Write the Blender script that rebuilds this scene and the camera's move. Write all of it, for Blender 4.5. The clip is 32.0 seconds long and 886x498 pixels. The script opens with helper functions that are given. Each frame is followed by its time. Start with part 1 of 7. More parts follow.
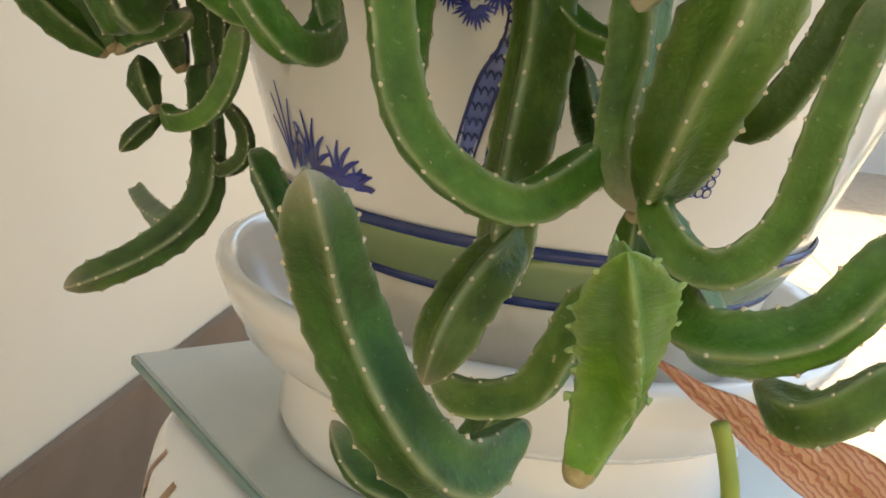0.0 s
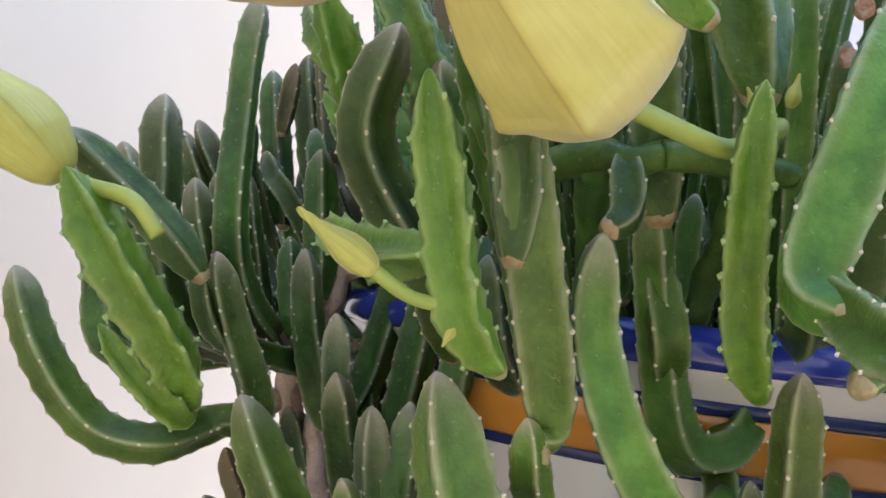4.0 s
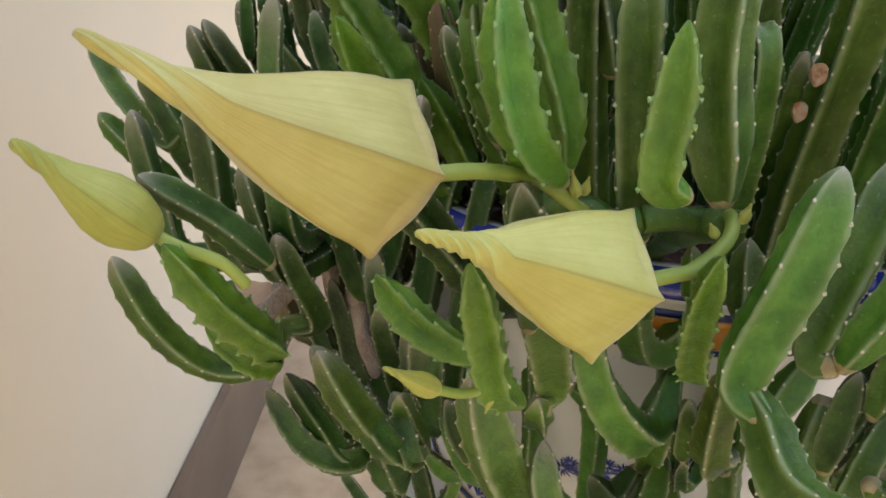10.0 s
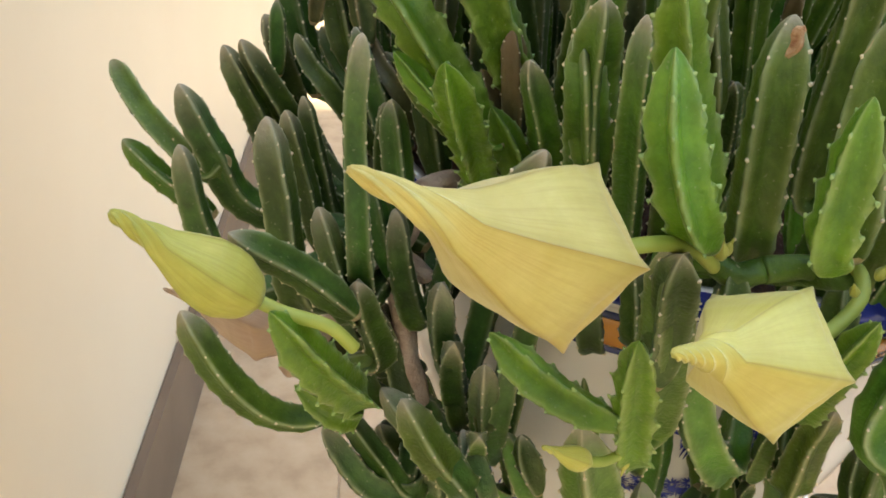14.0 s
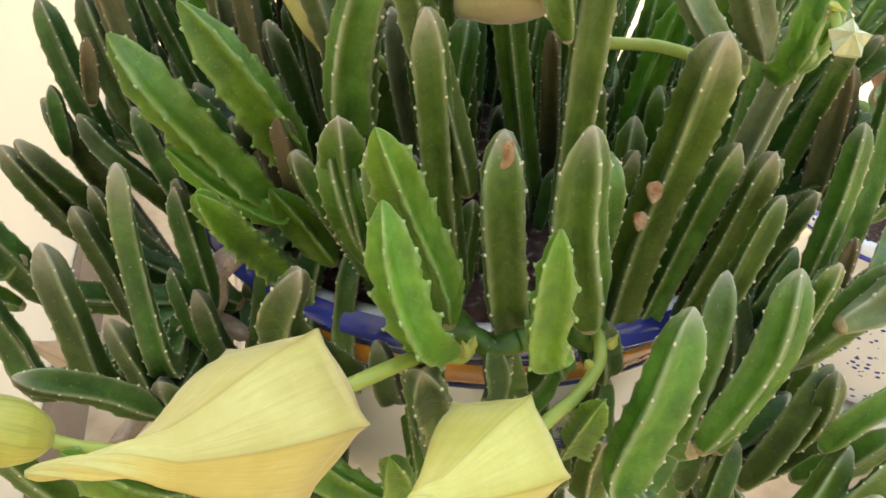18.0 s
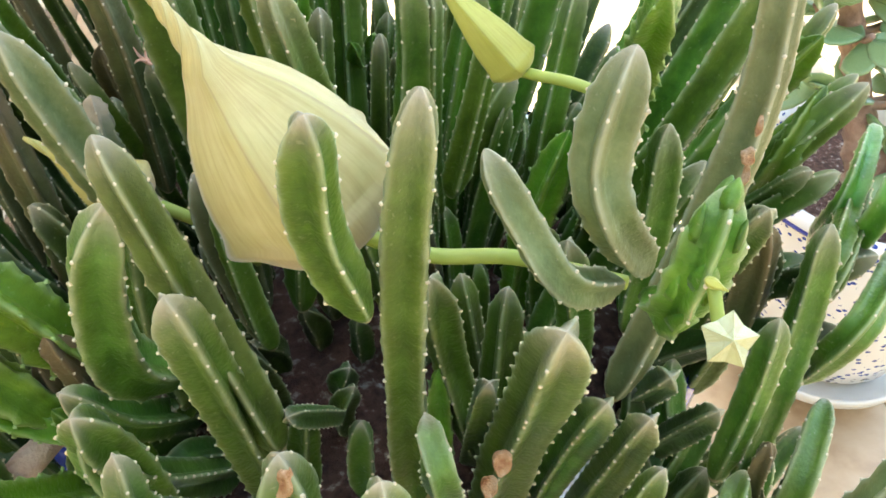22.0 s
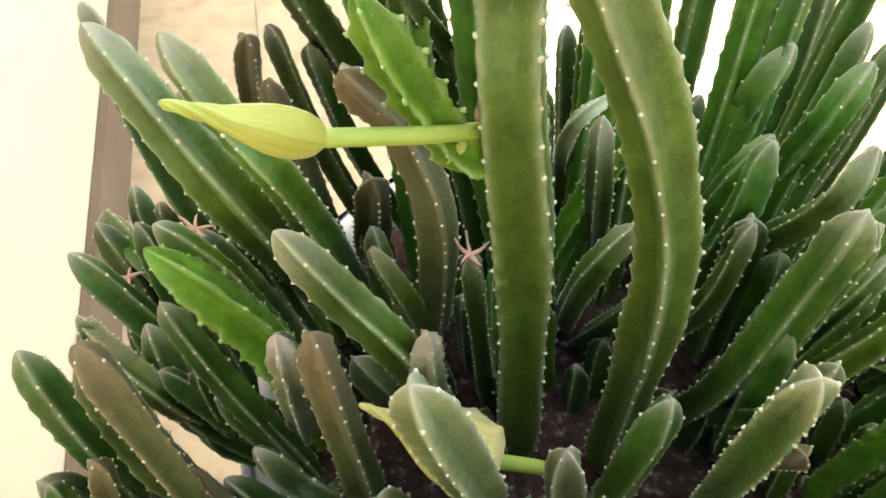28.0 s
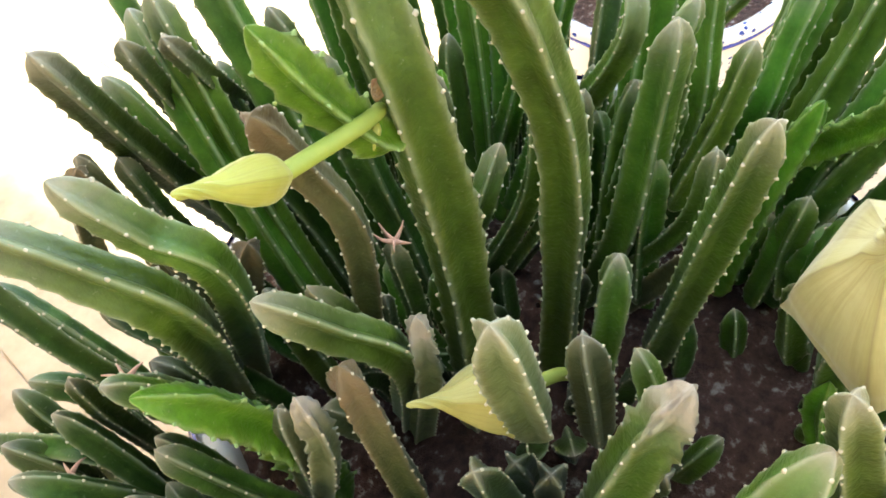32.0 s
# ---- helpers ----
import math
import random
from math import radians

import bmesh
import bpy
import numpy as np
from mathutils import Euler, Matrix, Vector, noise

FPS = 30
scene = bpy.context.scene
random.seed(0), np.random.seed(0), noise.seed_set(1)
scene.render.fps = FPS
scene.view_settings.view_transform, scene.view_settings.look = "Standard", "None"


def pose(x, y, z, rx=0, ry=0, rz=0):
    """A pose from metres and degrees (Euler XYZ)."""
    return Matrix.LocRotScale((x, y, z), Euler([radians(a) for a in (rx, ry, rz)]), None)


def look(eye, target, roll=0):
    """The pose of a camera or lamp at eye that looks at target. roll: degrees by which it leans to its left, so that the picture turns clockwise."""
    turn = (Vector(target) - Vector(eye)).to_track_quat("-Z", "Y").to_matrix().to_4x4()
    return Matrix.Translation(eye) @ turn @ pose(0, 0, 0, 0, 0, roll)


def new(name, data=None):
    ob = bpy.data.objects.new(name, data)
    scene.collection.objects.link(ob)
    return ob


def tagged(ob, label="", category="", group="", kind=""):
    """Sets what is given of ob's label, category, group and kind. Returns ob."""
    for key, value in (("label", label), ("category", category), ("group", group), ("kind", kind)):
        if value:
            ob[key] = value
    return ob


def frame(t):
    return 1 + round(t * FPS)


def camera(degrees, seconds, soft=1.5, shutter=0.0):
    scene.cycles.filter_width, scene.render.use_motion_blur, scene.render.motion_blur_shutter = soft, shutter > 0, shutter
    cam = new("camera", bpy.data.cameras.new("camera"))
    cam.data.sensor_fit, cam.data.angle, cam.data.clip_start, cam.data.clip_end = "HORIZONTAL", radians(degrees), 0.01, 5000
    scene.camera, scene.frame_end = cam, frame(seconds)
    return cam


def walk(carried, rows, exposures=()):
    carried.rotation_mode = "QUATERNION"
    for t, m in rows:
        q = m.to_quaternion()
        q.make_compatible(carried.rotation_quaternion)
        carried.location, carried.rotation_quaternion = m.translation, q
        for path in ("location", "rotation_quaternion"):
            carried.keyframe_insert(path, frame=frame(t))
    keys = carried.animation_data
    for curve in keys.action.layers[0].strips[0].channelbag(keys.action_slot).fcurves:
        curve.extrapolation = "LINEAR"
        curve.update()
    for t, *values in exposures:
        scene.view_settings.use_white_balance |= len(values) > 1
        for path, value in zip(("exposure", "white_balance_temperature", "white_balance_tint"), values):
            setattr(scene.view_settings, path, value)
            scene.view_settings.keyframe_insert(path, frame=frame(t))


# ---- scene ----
# the camera and its path: seconds, place, turn
cam = camera(52.2, 32.0, soft=1.7)
PATH = [
    (0, -0.0310, -0.3662, 0.5220, 75.60, -7.11, 2.58),
    (0.5, -0.0482, -0.3682, 0.5360, 77.75, -6.78, 2.88),
    (1, -0.0577, -0.3689, 0.5517, 79.85, -7.28, 2.73),
    (1.5, -0.0725, -0.3709, 0.5674, 82.42, -7.20, 3.35),
    (2, -0.0820, -0.3733, 0.5816, 84.17, -7.35, 3.63),
    (2.5, -0.0931, -0.3815, 0.5978, 86.09, -7.43, 3.94),
    (3, -0.0990, -0.3917, 0.6139, 89.23, -7.07, 3.63),
    (3.5, -0.1033, -0.3971, 0.6307, 91.52, -6.73, 1.63),
    (4, -0.1074, -0.4028, 0.6407, 93.73, -6.93, 0.76),
    (4.5, -0.1134, -0.4128, 0.6564, 94.26, -6.73, 0.14),
    (6.5, -0.1350, -0.4256, 0.6995, 89.47, -5.88, -2.83),
    (7, -0.1357, -0.4210, 0.7116, 87.56, -5.09, -2.75),
    (7.5, -0.1392, -0.4223, 0.7193, 86.78, -5.27, -2.61),
    (8, -0.1439, -0.3988, 0.7273, 84.14, -5.03, -2.58),
    (8.5, -0.1474, -0.3961, 0.7684, 76.24, -4.46, -2.61),
    (9, -0.1422, -0.3756, 0.7705, 67.45, -4.94, -4.35),
    (9.5, -0.1368, -0.3803, 0.7594, 65.90, -4.33, -4.29),
    (10, -0.1411, -0.4346, 0.7890, 63.92, -3.63, -2.72),
    (10.5, -0.1441, -0.4695, 0.8020, 63.21, -3.25, -5.43),
    (11, -0.1397, -0.4666, 0.7983, 63.66, -3.74, -8.90),
    (11.5, -0.1414, -0.4584, 0.7989, 63.61, -4.40, -9.07),
    (12, -0.1475, -0.4504, 0.8017, 63.10, -4.86, -9.29),
    (12.5, -0.1577, -0.4384, 0.8075, 63.70, -5.11, -8.72),
    (13, -0.1696, -0.4276, 0.8127, 64.11, -5.74, -8.21),
    (13.5, -0.1844, -0.4157, 0.8133, 63.47, -6.05, -8.64),
    (14, -0.2073, -0.4032, 0.8075, 61.26, -5.36, -9.54),
    (14.5, -0.2226, -0.3966, 0.8105, 60.27, -4.81, -10.78),
    (16.5, -0.2115, -0.3854, 0.8261, 57.80, -1.52, -16.58),
    (17, -0.1996, -0.3854, 0.8437, 57.49, -1.27, -17.45),
    (17.5, -0.1844, -0.3920, 0.8650, 57.06, -1.64, -18.18),
    (18, -0.1650, -0.3974, 0.8725, 55.68, -2.24, -18.33),
    (18.5, -0.1363, -0.3943, 0.8822, 55.10, -2.08, -18.53),
    (19, -0.1106, -0.3894, 0.8984, 54.26, -1.66, -19.26),
    (19.5, -0.0988, -0.3835, 0.9183, 54.35, -1.21, -20.19),
    (20, -0.0968, -0.3749, 0.9310, 54.67, -1.71, -19.74),
    (20.5, -0.0901, -0.3587, 0.9336, 54.24, -2.06, -19.44),
    (21, -0.0768, -0.3374, 0.9246, 52.85, -2.64, -19.06),
    (21.5, -0.0796, -0.3187, 0.9210, 51.59, -2.39, -19.53),
    (22, -0.0826, -0.3071, 0.9157, 49.75, -1.38, -20.19),
    (22.5, -0.0734, -0.2980, 0.9226, 48.94, -1.75, -19.69),
    (23, -0.0629, -0.2818, 0.9207, 47.49, -1.05, -18.86),
    (23.5, -0.0600, -0.2756, 0.9306, 44.67, -0.65, -17.56),
    (24, -0.0601, -0.2668, 0.9393, 41.54, -0.11, -16.24),
    (24.5, -0.0588, -0.2636, 0.9429, 40.52, -0.21, -16.02),
    (26.5, -0.0850, -0.2226, 0.9502, 40.48, -1.58, -12.98),
    (27, -0.1044, -0.2081, 0.9576, 40.83, -2.37, -12.09),
    (27.5, -0.1290, -0.1795, 0.9591, 40.98, -1.92, -15.23),
    (28, -0.1388, -0.1594, 0.9528, 40.40, -2.06, -16.72),
    (28.5, -0.1515, -0.1412, 0.9474, 40.10, -1.57, -18.47),
    (29, -0.1584, -0.1284, 0.9456, 40.42, -0.80, -21.50),
    (29.5, -0.1634, -0.1226, 0.9429, 40.81, -0.47, -23.73),
    (30, -0.1707, -0.1163, 0.9476, 40.39, 0.03, -27.32),
    (30.5, -0.1729, -0.1225, 0.9517, 39.82, 0.32, -33.13),
    (31, -0.1800, -0.1248, 0.9584, 41.20, 3.81, -41.96),
    (31.5, -0.1826, -0.1363, 0.9571, 40.83, 6.23, -48.40),
    (32, -0.1935, -0.1448, 0.9517, 41.47, 6.60, -51.93),
]
# seconds, stops, kelvin and tint of the clip's own exposure and white balance
EXPOSURE = [(0, 1.52, 6300, -1), (1, 1.8, 5800, 8), (4, 1.98, 5300, 10), (7, 1.5, 5750, 12), (10, 1.52, 6050, 4), (13, 1.82, 6800, -3), (14.2, 1.82, 6600, 1), (18, 2.1, 6700, -2), (21, 2.47, 6350, -2), (24, 2.63, 6350, -1), (27, 2.72, 6700, -9), (29, 2.6, 7350, 2), (32, 2.75, 6700, -1)]
walk(cam, [(t, pose(x, y, z, rx, ry, rz)) for t, x, y, z, rx, ry, rz in PATH], exposures=EXPOSURE)

# ---- world and light: bright sun on the floor beyond, an added slab shades the plants ----
world = bpy.data.worlds.new("sky")
scene.world = world
world.use_nodes = True
wn = world.node_tree.nodes
sky = wn.new("ShaderNodeTexSky")
sky.sky_type, sky.sun_disc = "NISHITA", False
sky.sun_elevation, sky.sun_rotation = radians(60), radians(20)
sky.dust_density, sky.air_density, sky.ozone_density = 2.2, 1.0, 0.8
wn["Background"].inputs["Strength"].default_value = 0.15
world.node_tree.links.new(sky.outputs["Color"], wn["Background"].inputs["Color"])
sun = new("sun", bpy.data.lights.new("sun", "SUN"))
sun.data.energy, sun.data.angle, sun.data.color = 4.0, radians(2.0), (1.0, 0.91, 0.77)
sun.matrix_world = look((0.36 * 1.155, 0.93 * 1.155, 2.0), (0, 0, 0))

# ---- materials ----


def material(name, rough=0.6, **inputs):
    m = bpy.data.materials.new(name)
    m.use_nodes = True
    b = m.node_tree.nodes["Principled BSDF"]
    b.inputs["Roughness"].default_value = rough
    for key, value in inputs.items():
        b.inputs[key.replace("_", " ")].default_value = value
    return m, m.node_tree.nodes, m.node_tree.links, b


def noise_node(n, l, scale, detail=4, coords="Object", rough=0.55):
    tc = n.new("ShaderNodeTexCoord")
    t = n.new("ShaderNodeTexNoise")
    t.inputs["Scale"].default_value, t.inputs["Detail"].default_value, t.inputs["Roughness"].default_value = scale, detail, rough
    l.new(tc.outputs[coords], t.inputs["Vector"])
    return t.outputs["Fac"]


def ramp(n, l, fac, stops):
    r = n.new("ShaderNodeValToRGB")
    e = r.color_ramp.elements
    while len(e) < len(stops):
        e.new(0.5)
    for el, (p, c) in zip(e, stops):
        el.position, el.color = p, (*c, 1)
    l.new(fac, r.inputs["Fac"])
    return r.outputs["Color"]


def mix(n, l, fac, a, b, mode="MIX"):
    m = n.new("ShaderNodeMix")
    m.data_type, m.blend_type = "RGBA", mode
    for sock, v in ((m.inputs["Factor"], fac), (m.inputs["A"], a), (m.inputs["B"], b)):
        if hasattr(v, "is_linked"):
            l.new(v, sock)
        elif isinstance(v, tuple):
            sock.default_value = (*v, 1)
        else:
            sock.default_value = v
    return m.outputs["Result"]


def bump(n, l, b, fac, strength, distance):
    k = n.new("ShaderNodeBump")
    k.inputs["Strength"].default_value, k.inputs["Distance"].default_value = strength, distance
    l.new(fac, k.inputs["Height"])
    l.new(k.outputs["Normal"], b.inputs["Normal"])


def simple(name, stops, rough=0.6, scale=40, relief=0.3, depth=0.001, coords="Object", **inputs):
    m, n, l, b = material(name, rough, **inputs)
    f1 = noise_node(n, l, scale, 5, coords)
    l.new(ramp(n, l, f1, stops), b.inputs["Base Color"])
    f2 = noise_node(n, l, scale * 7, 3, coords)
    bump(n, l, b, f2, relief, depth)
    return m


def attribute(n, name):
    a = n.new("ShaderNodeAttribute")
    a.attribute_name = name
    return a.outputs["Fac"]


def math_node(n, l, op, a, b=0.0, clamp=False):
    m = n.new("ShaderNodeMath")
    m.operation, m.use_clamp = op, clamp
    for sock, v in zip(m.inputs, (a, b)):
        if hasattr(v, "is_linked"):
            l.new(v, sock)
        else:
            sock.default_value = v
    return m.outputs["Value"]


def stem_material(name, low, mid, high, rib, rough=0.5, tip=(0.46, 0.39, 0.30), tipped=0.74, corky=0.7, velvet=0.14, crest_line=1.05, reach=20.0):
    """Velvety green skin: mottled, browner and then pale towards the rib crests, dry grey at the end."""
    m, n, l, b = material(name, rough)
    b.inputs["Sheen Weight"].default_value, b.inputs["Sheen Roughness"].default_value = velvet, 0.18
    b.inputs["Sheen Tint"].default_value = (0.93, 1.0, 0.84, 1)
    b.inputs["Specular IOR Level"].default_value = 0.36
    low, high = [c * 0.92 for c in low], [c * 1.06 for c in high]
    base = ramp(n, l, noise_node(n, l, 70, 6, rough=0.66), [(0.36, low), (0.51, mid), (0.66, high)])
    patch = noise_node(n, l, 19, 3)
    base = mix(n, l, math_node(n, l, "MULTIPLY", ramp(n, l, patch, [(0.40, (0, 0, 0)), (0.64, (1, 1, 1))]), 0.3), base, (mid[0] * 0.95, mid[1] * 0.72, mid[2] * 0.9))
    info = n.new("ShaderNodeObjectInfo")
    hue = n.new("ShaderNodeHueSaturation")
    l.new(math_node(n, l, "MULTIPLY_ADD", info.outputs["Random"], 0.035), hue.inputs["Hue"])
    hue.inputs["Hue"].links[0].from_node.inputs[2].default_value = 0.482
    l.new(math_node(n, l, "MULTIPLY_ADD", info.outputs["Random"], 0.62), hue.inputs["Value"])
    hue.inputs["Value"].links[0].from_node.inputs[2].default_value = 0.69
    l.new(base, hue.inputs["Color"])
    crest = attribute(n, "rib")
    warm = math_node(n, l, "MULTIPLY", math_node(n, l, "POWER", crest, 1.5), noise_node(n, l, 60, 4))
    col = mix(n, l, math_node(n, l, "MULTIPLY", warm, 0.75), hue.outputs["Color"], (mid[0] * 1.75 + 0.012, mid[1] * 1.12, mid[2] * 1.1))
    edge = math_node(n, l, "POWER", crest, 6.5)
    col = mix(n, l, math_node(n, l, "MULTIPLY", edge, math_node(n, l, "MULTIPLY", noise_node(n, l, 90, 4), crest_line)), col, rib)
    speck = math_node(n, l, "GREATER_THAN", noise_node(n, l, 620, 2), 0.69)
    col = mix(n, l, math_node(n, l, "MULTIPLY", speck, 0.22), col, (0.35, 0.36, 0.25))
    end = math_node(n, l, "POWER", attribute(n, "along"), reach)
    scab = math_node(n, l, "MULTIPLY", end, math_node(n, l, "ADD", noise_node(n, l, 150, 4), tipped - 0.5), True)
    col = mix(n, l, scab, col, tip)
    worn = math_node(n, l, "MULTIPLY", math_node(n, l, "POWER", crest, 2.0), noise_node(n, l, 52, 6, rough=0.7))
    cork = math_node(n, l, "GREATER_THAN", worn, 0.60)
    blotch = math_node(n, l, "GREATER_THAN", noise_node(n, l, 30, 6, rough=0.72), 0.70)
    cork = math_node(n, l, "MAXIMUM", cork, math_node(n, l, "MULTIPLY", blotch, 0.8))
    col = mix(n, l, math_node(n, l, "MULTIPLY", cork, corky), col, ramp(n, l, noise_node(n, l, 240, 3), [(0.3, (0.34, 0.23, 0.12)), (0.7, (0.58, 0.47, 0.32))]))
    ring = math_node(n, l, "GREATER_THAN", math_node(n, l, "ADD", attribute(n, "joint"), noise_node(n, l, 95, 5)), 1.12)
    col = mix(n, l, math_node(n, l, "MULTIPLY", ring, 0.75), col, ramp(n, l, noise_node(n, l, 260, 3), [(0.3, (0.34, 0.23, 0.11)), (0.7, (0.56, 0.45, 0.29))]))
    l.new(col, b.inputs["Base Color"])
    bump(n, l, b, math_node(n, l, "ADD", noise_node(n, l, 700, 3), math_node(n, l, "MULTIPLY", noise_node(n, l, 150, 4), 1.6)), 0.45, 0.0008)
    return m


GREEN = {
    # darker green stems; on low and inner ones shade is put into the colour
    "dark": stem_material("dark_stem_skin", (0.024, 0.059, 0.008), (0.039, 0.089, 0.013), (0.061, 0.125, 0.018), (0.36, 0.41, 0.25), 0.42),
    "mid": stem_material("green_stem_skin", (0.043, 0.104, 0.010), (0.066, 0.147, 0.015), (0.099, 0.194, 0.025), (0.42, 0.49, 0.29), 0.38),
    "young": stem_material("young_stem_skin", (0.065, 0.162, 0.011), (0.094, 0.215, 0.015), (0.137, 0.279, 0.026), (0.46, 0.58, 0.28), 0.34, tipped=0.0, corky=0.0, crest_line=0.6),
    # mid skin lightened: yard light put into the colour; a leafy shoot shares it
    "lit_mid": stem_material("lit_green_stem_skin", (0.057, 0.141, 0.013), (0.087, 0.200, 0.019), (0.131, 0.264, 0.031), (0.44, 0.52, 0.30), 0.38),
    "olive": stem_material("olive_stem_skin", (0.048, 0.094, 0.012), (0.070, 0.133, 0.016), (0.100, 0.173, 0.027), (0.45, 0.48, 0.30), 0.38),
    "grey": stem_material("grey_green_stem_skin", (0.091, 0.125, 0.044), (0.126, 0.167, 0.063), (0.170, 0.205, 0.090), (0.52, 0.55, 0.42), 0.55, tipped=0.6),
    "brown": stem_material("scorched_stem_skin", (0.042, 0.060, 0.016), (0.064, 0.083, 0.024), (0.094, 0.110, 0.036), (0.40, 0.32, 0.21), 0.5, tip=(0.185, 0.135, 0.075), tipped=1.0, reach=2.6),
}
TOOTH = simple("pale_tooth", [(0.3, (0.52, 0.45, 0.31)), (0.7, (0.70, 0.63, 0.47))], 0.7, 300)
TOOTH_GREEN = simple("green_tooth", [(0.3, (0.20, 0.33, 0.10)), (0.7, (0.36, 0.46, 0.18))], 0.6, 300)
WALL = simple("cream_wall_paint", [(0.25, (0.69, 0.585, 0.435)), (0.75, (0.735, 0.635, 0.48))], 0.55, 3, 0.12, 0.002)
BASEBOARD = simple("brown_tile_skirting", [(0.3, (0.125, 0.082, 0.052)), (0.7, (0.175, 0.120, 0.080))], 0.45, 9, 0.1, 0.001)
FLOOR = simple("speckled_beige_tile", [(0.32, (0.39, 0.275, 0.165)), (0.48, (0.465, 0.34, 0.21)), (0.7, (0.52, 0.395, 0.255))], 0.42, 22, 0.12, 0.0006)
GLAZE = simple("white_glaze", [(0.3, (0.76, 0.75, 0.73)), (0.75, (0.85, 0.84, 0.83))], 0.12, 8, 0.03, 0.001, Coat_Weight=0.4)
BLUE = simple("cobalt_glaze", [(0.3, (0.020, 0.028, 0.22)), (0.7, (0.045, 0.065, 0.42))], 0.15, 60, 0.03, 0.001, Coat_Weight=0.4)
NAVY = simple("navy_line_glaze", [(0.3, (0.02, 0.03, 0.12)), (0.7, (0.04, 0.06, 0.20))], 0.2, 80, 0.03, 0.001)
ORANGE = simple("orange_glaze", [(0.3, (0.55, 0.23, 0.03)), (0.7, (0.70, 0.33, 0.05))], 0.15, 25, 0.03, 0.001, Coat_Weight=0.4)
BAND_GREEN = simple("sage_green_glaze", [(0.3, (0.16, 0.22, 0.09)), (0.7, (0.22, 0.29, 0.13))], 0.15, 25, 0.03, 0.001, Coat_Weight=0.4)
CREAM = simple("stained_cream_glaze", [(0.3, (0.50, 0.40, 0.28)), (0.5, (0.66, 0.60, 0.50)), (0.8, (0.74, 0.69, 0.60))], 0.25, 22, 0.05, 0.001)
SOIL = simple("dark_potting_soil", [(0.35, (0.060, 0.028, 0.020)), (0.58, (0.150, 0.075, 0.055)), (0.70, (0.48, 0.42, 0.37))], 0.95, 180, 0.9, 0.006)
BARK = simple("woody_pink_brown_bark", [(0.3, (0.32, 0.23, 0.17)), (0.5, (0.48, 0.37, 0.30)), (0.75, (0.58, 0.49, 0.41))], 0.8, 70, 0.6, 0.002)
GLASS_TILE = simple("frosted_grey_green_glass", [(0.3, (0.56, 0.63, 0.63)), (0.7, (0.66, 0.72, 0.72))], 0.15, 14, 0.05, 0.001, Transmission_Weight=0.25)
GLASS_EDGE = simple("green_glass_edge", [(0.3, (0.16, 0.27, 0.25)), (0.7, (0.26, 0.38, 0.36))], 0.12, 20, 0.05, 0.001, Transmission_Weight=0.2)


# ---- building helpers ----
def mesh_object(name, verts, faces, mat, parent=None, label="", smooth=True, attrs=None, mats=None, face_mats=None):
    me = bpy.data.meshes.new(name)
    me.from_pydata([tuple(v) for v in verts], [], faces)
    for m in mats or [mat]:
        me.materials.append(m)
    if face_mats:
        me.polygons.foreach_set("material_index", face_mats)
    if smooth:
        me.polygons.foreach_set("use_smooth", [True] * len(me.polygons))
    for key, values in (attrs or {}).items():
        me.attributes.new(key, "FLOAT", "POINT").data.foreach_set("value", values)
    me.update()
    ob = new(name, me)
    ob.parent = parent
    if label:
        tagged(ob, label=label)
    return ob


def part(name, bm, mat, parent, label="", smooth=False):
    me = bpy.data.meshes.new(name)
    bm.to_mesh(me)
    bm.free()
    me.materials.append(mat)
    if smooth:
        me.polygons.foreach_set("use_smooth", [True] * len(me.polygons))
    ob = new(name, me)
    ob.parent = parent
    if label:
        tagged(ob, label=label)
    return ob


def box_bm(size, centre=(0, 0, 0), bevel=0.0, turn=None):
    bm = bmesh.new()
    bmesh.ops.create_cube(bm, size=1.0)
    for v in bm.verts:
        v.co = Vector((v.co.x * size[0], v.co.y * size[1], v.co.z * size[2]))
    if bevel:
        bmesh.ops.bevel(bm, geom=bm.edges[:] + bm.verts[:], offset=bevel, segments=2, affect="EDGES")
    m = Matrix.Translation(centre) @ (turn or Matrix())
    bmesh.ops.transform(bm, matrix=m, verts=bm.verts)
    return bm


def lathe(name, profile, mat, parent, label="", segments=96, close=False, centre=(0, 0, 0), wobble=0.0):
    """A turned body: profile of (radius, height) from one end to the other."""
    verts, faces = [], []
    for j, (r, z) in enumerate(profile):
        for i in range(segments):
            a = 2 * math.pi * i / segments
            k = 1 + wobble * noise.noise(Vector((math.cos(a) * 1.5, math.sin(a) * 1.5, z * 9)))
            verts.append((centre[0] + r * k * math.cos(a), centre[1] + r * k * math.sin(a), centre[2] + z))
    rows = len(profile)
    for j in range(rows - 1 + close):
        for i in range(segments):
            a, b = j * segments + i, j * segments + (i + 1) % segments
            c, d = ((j + 1) % rows) * segments + (i + 1) % segments, ((j + 1) % rows) * segments + i
            faces.append((a, b, c, d))
    return mesh_object(name, verts, faces, mat, parent, label)


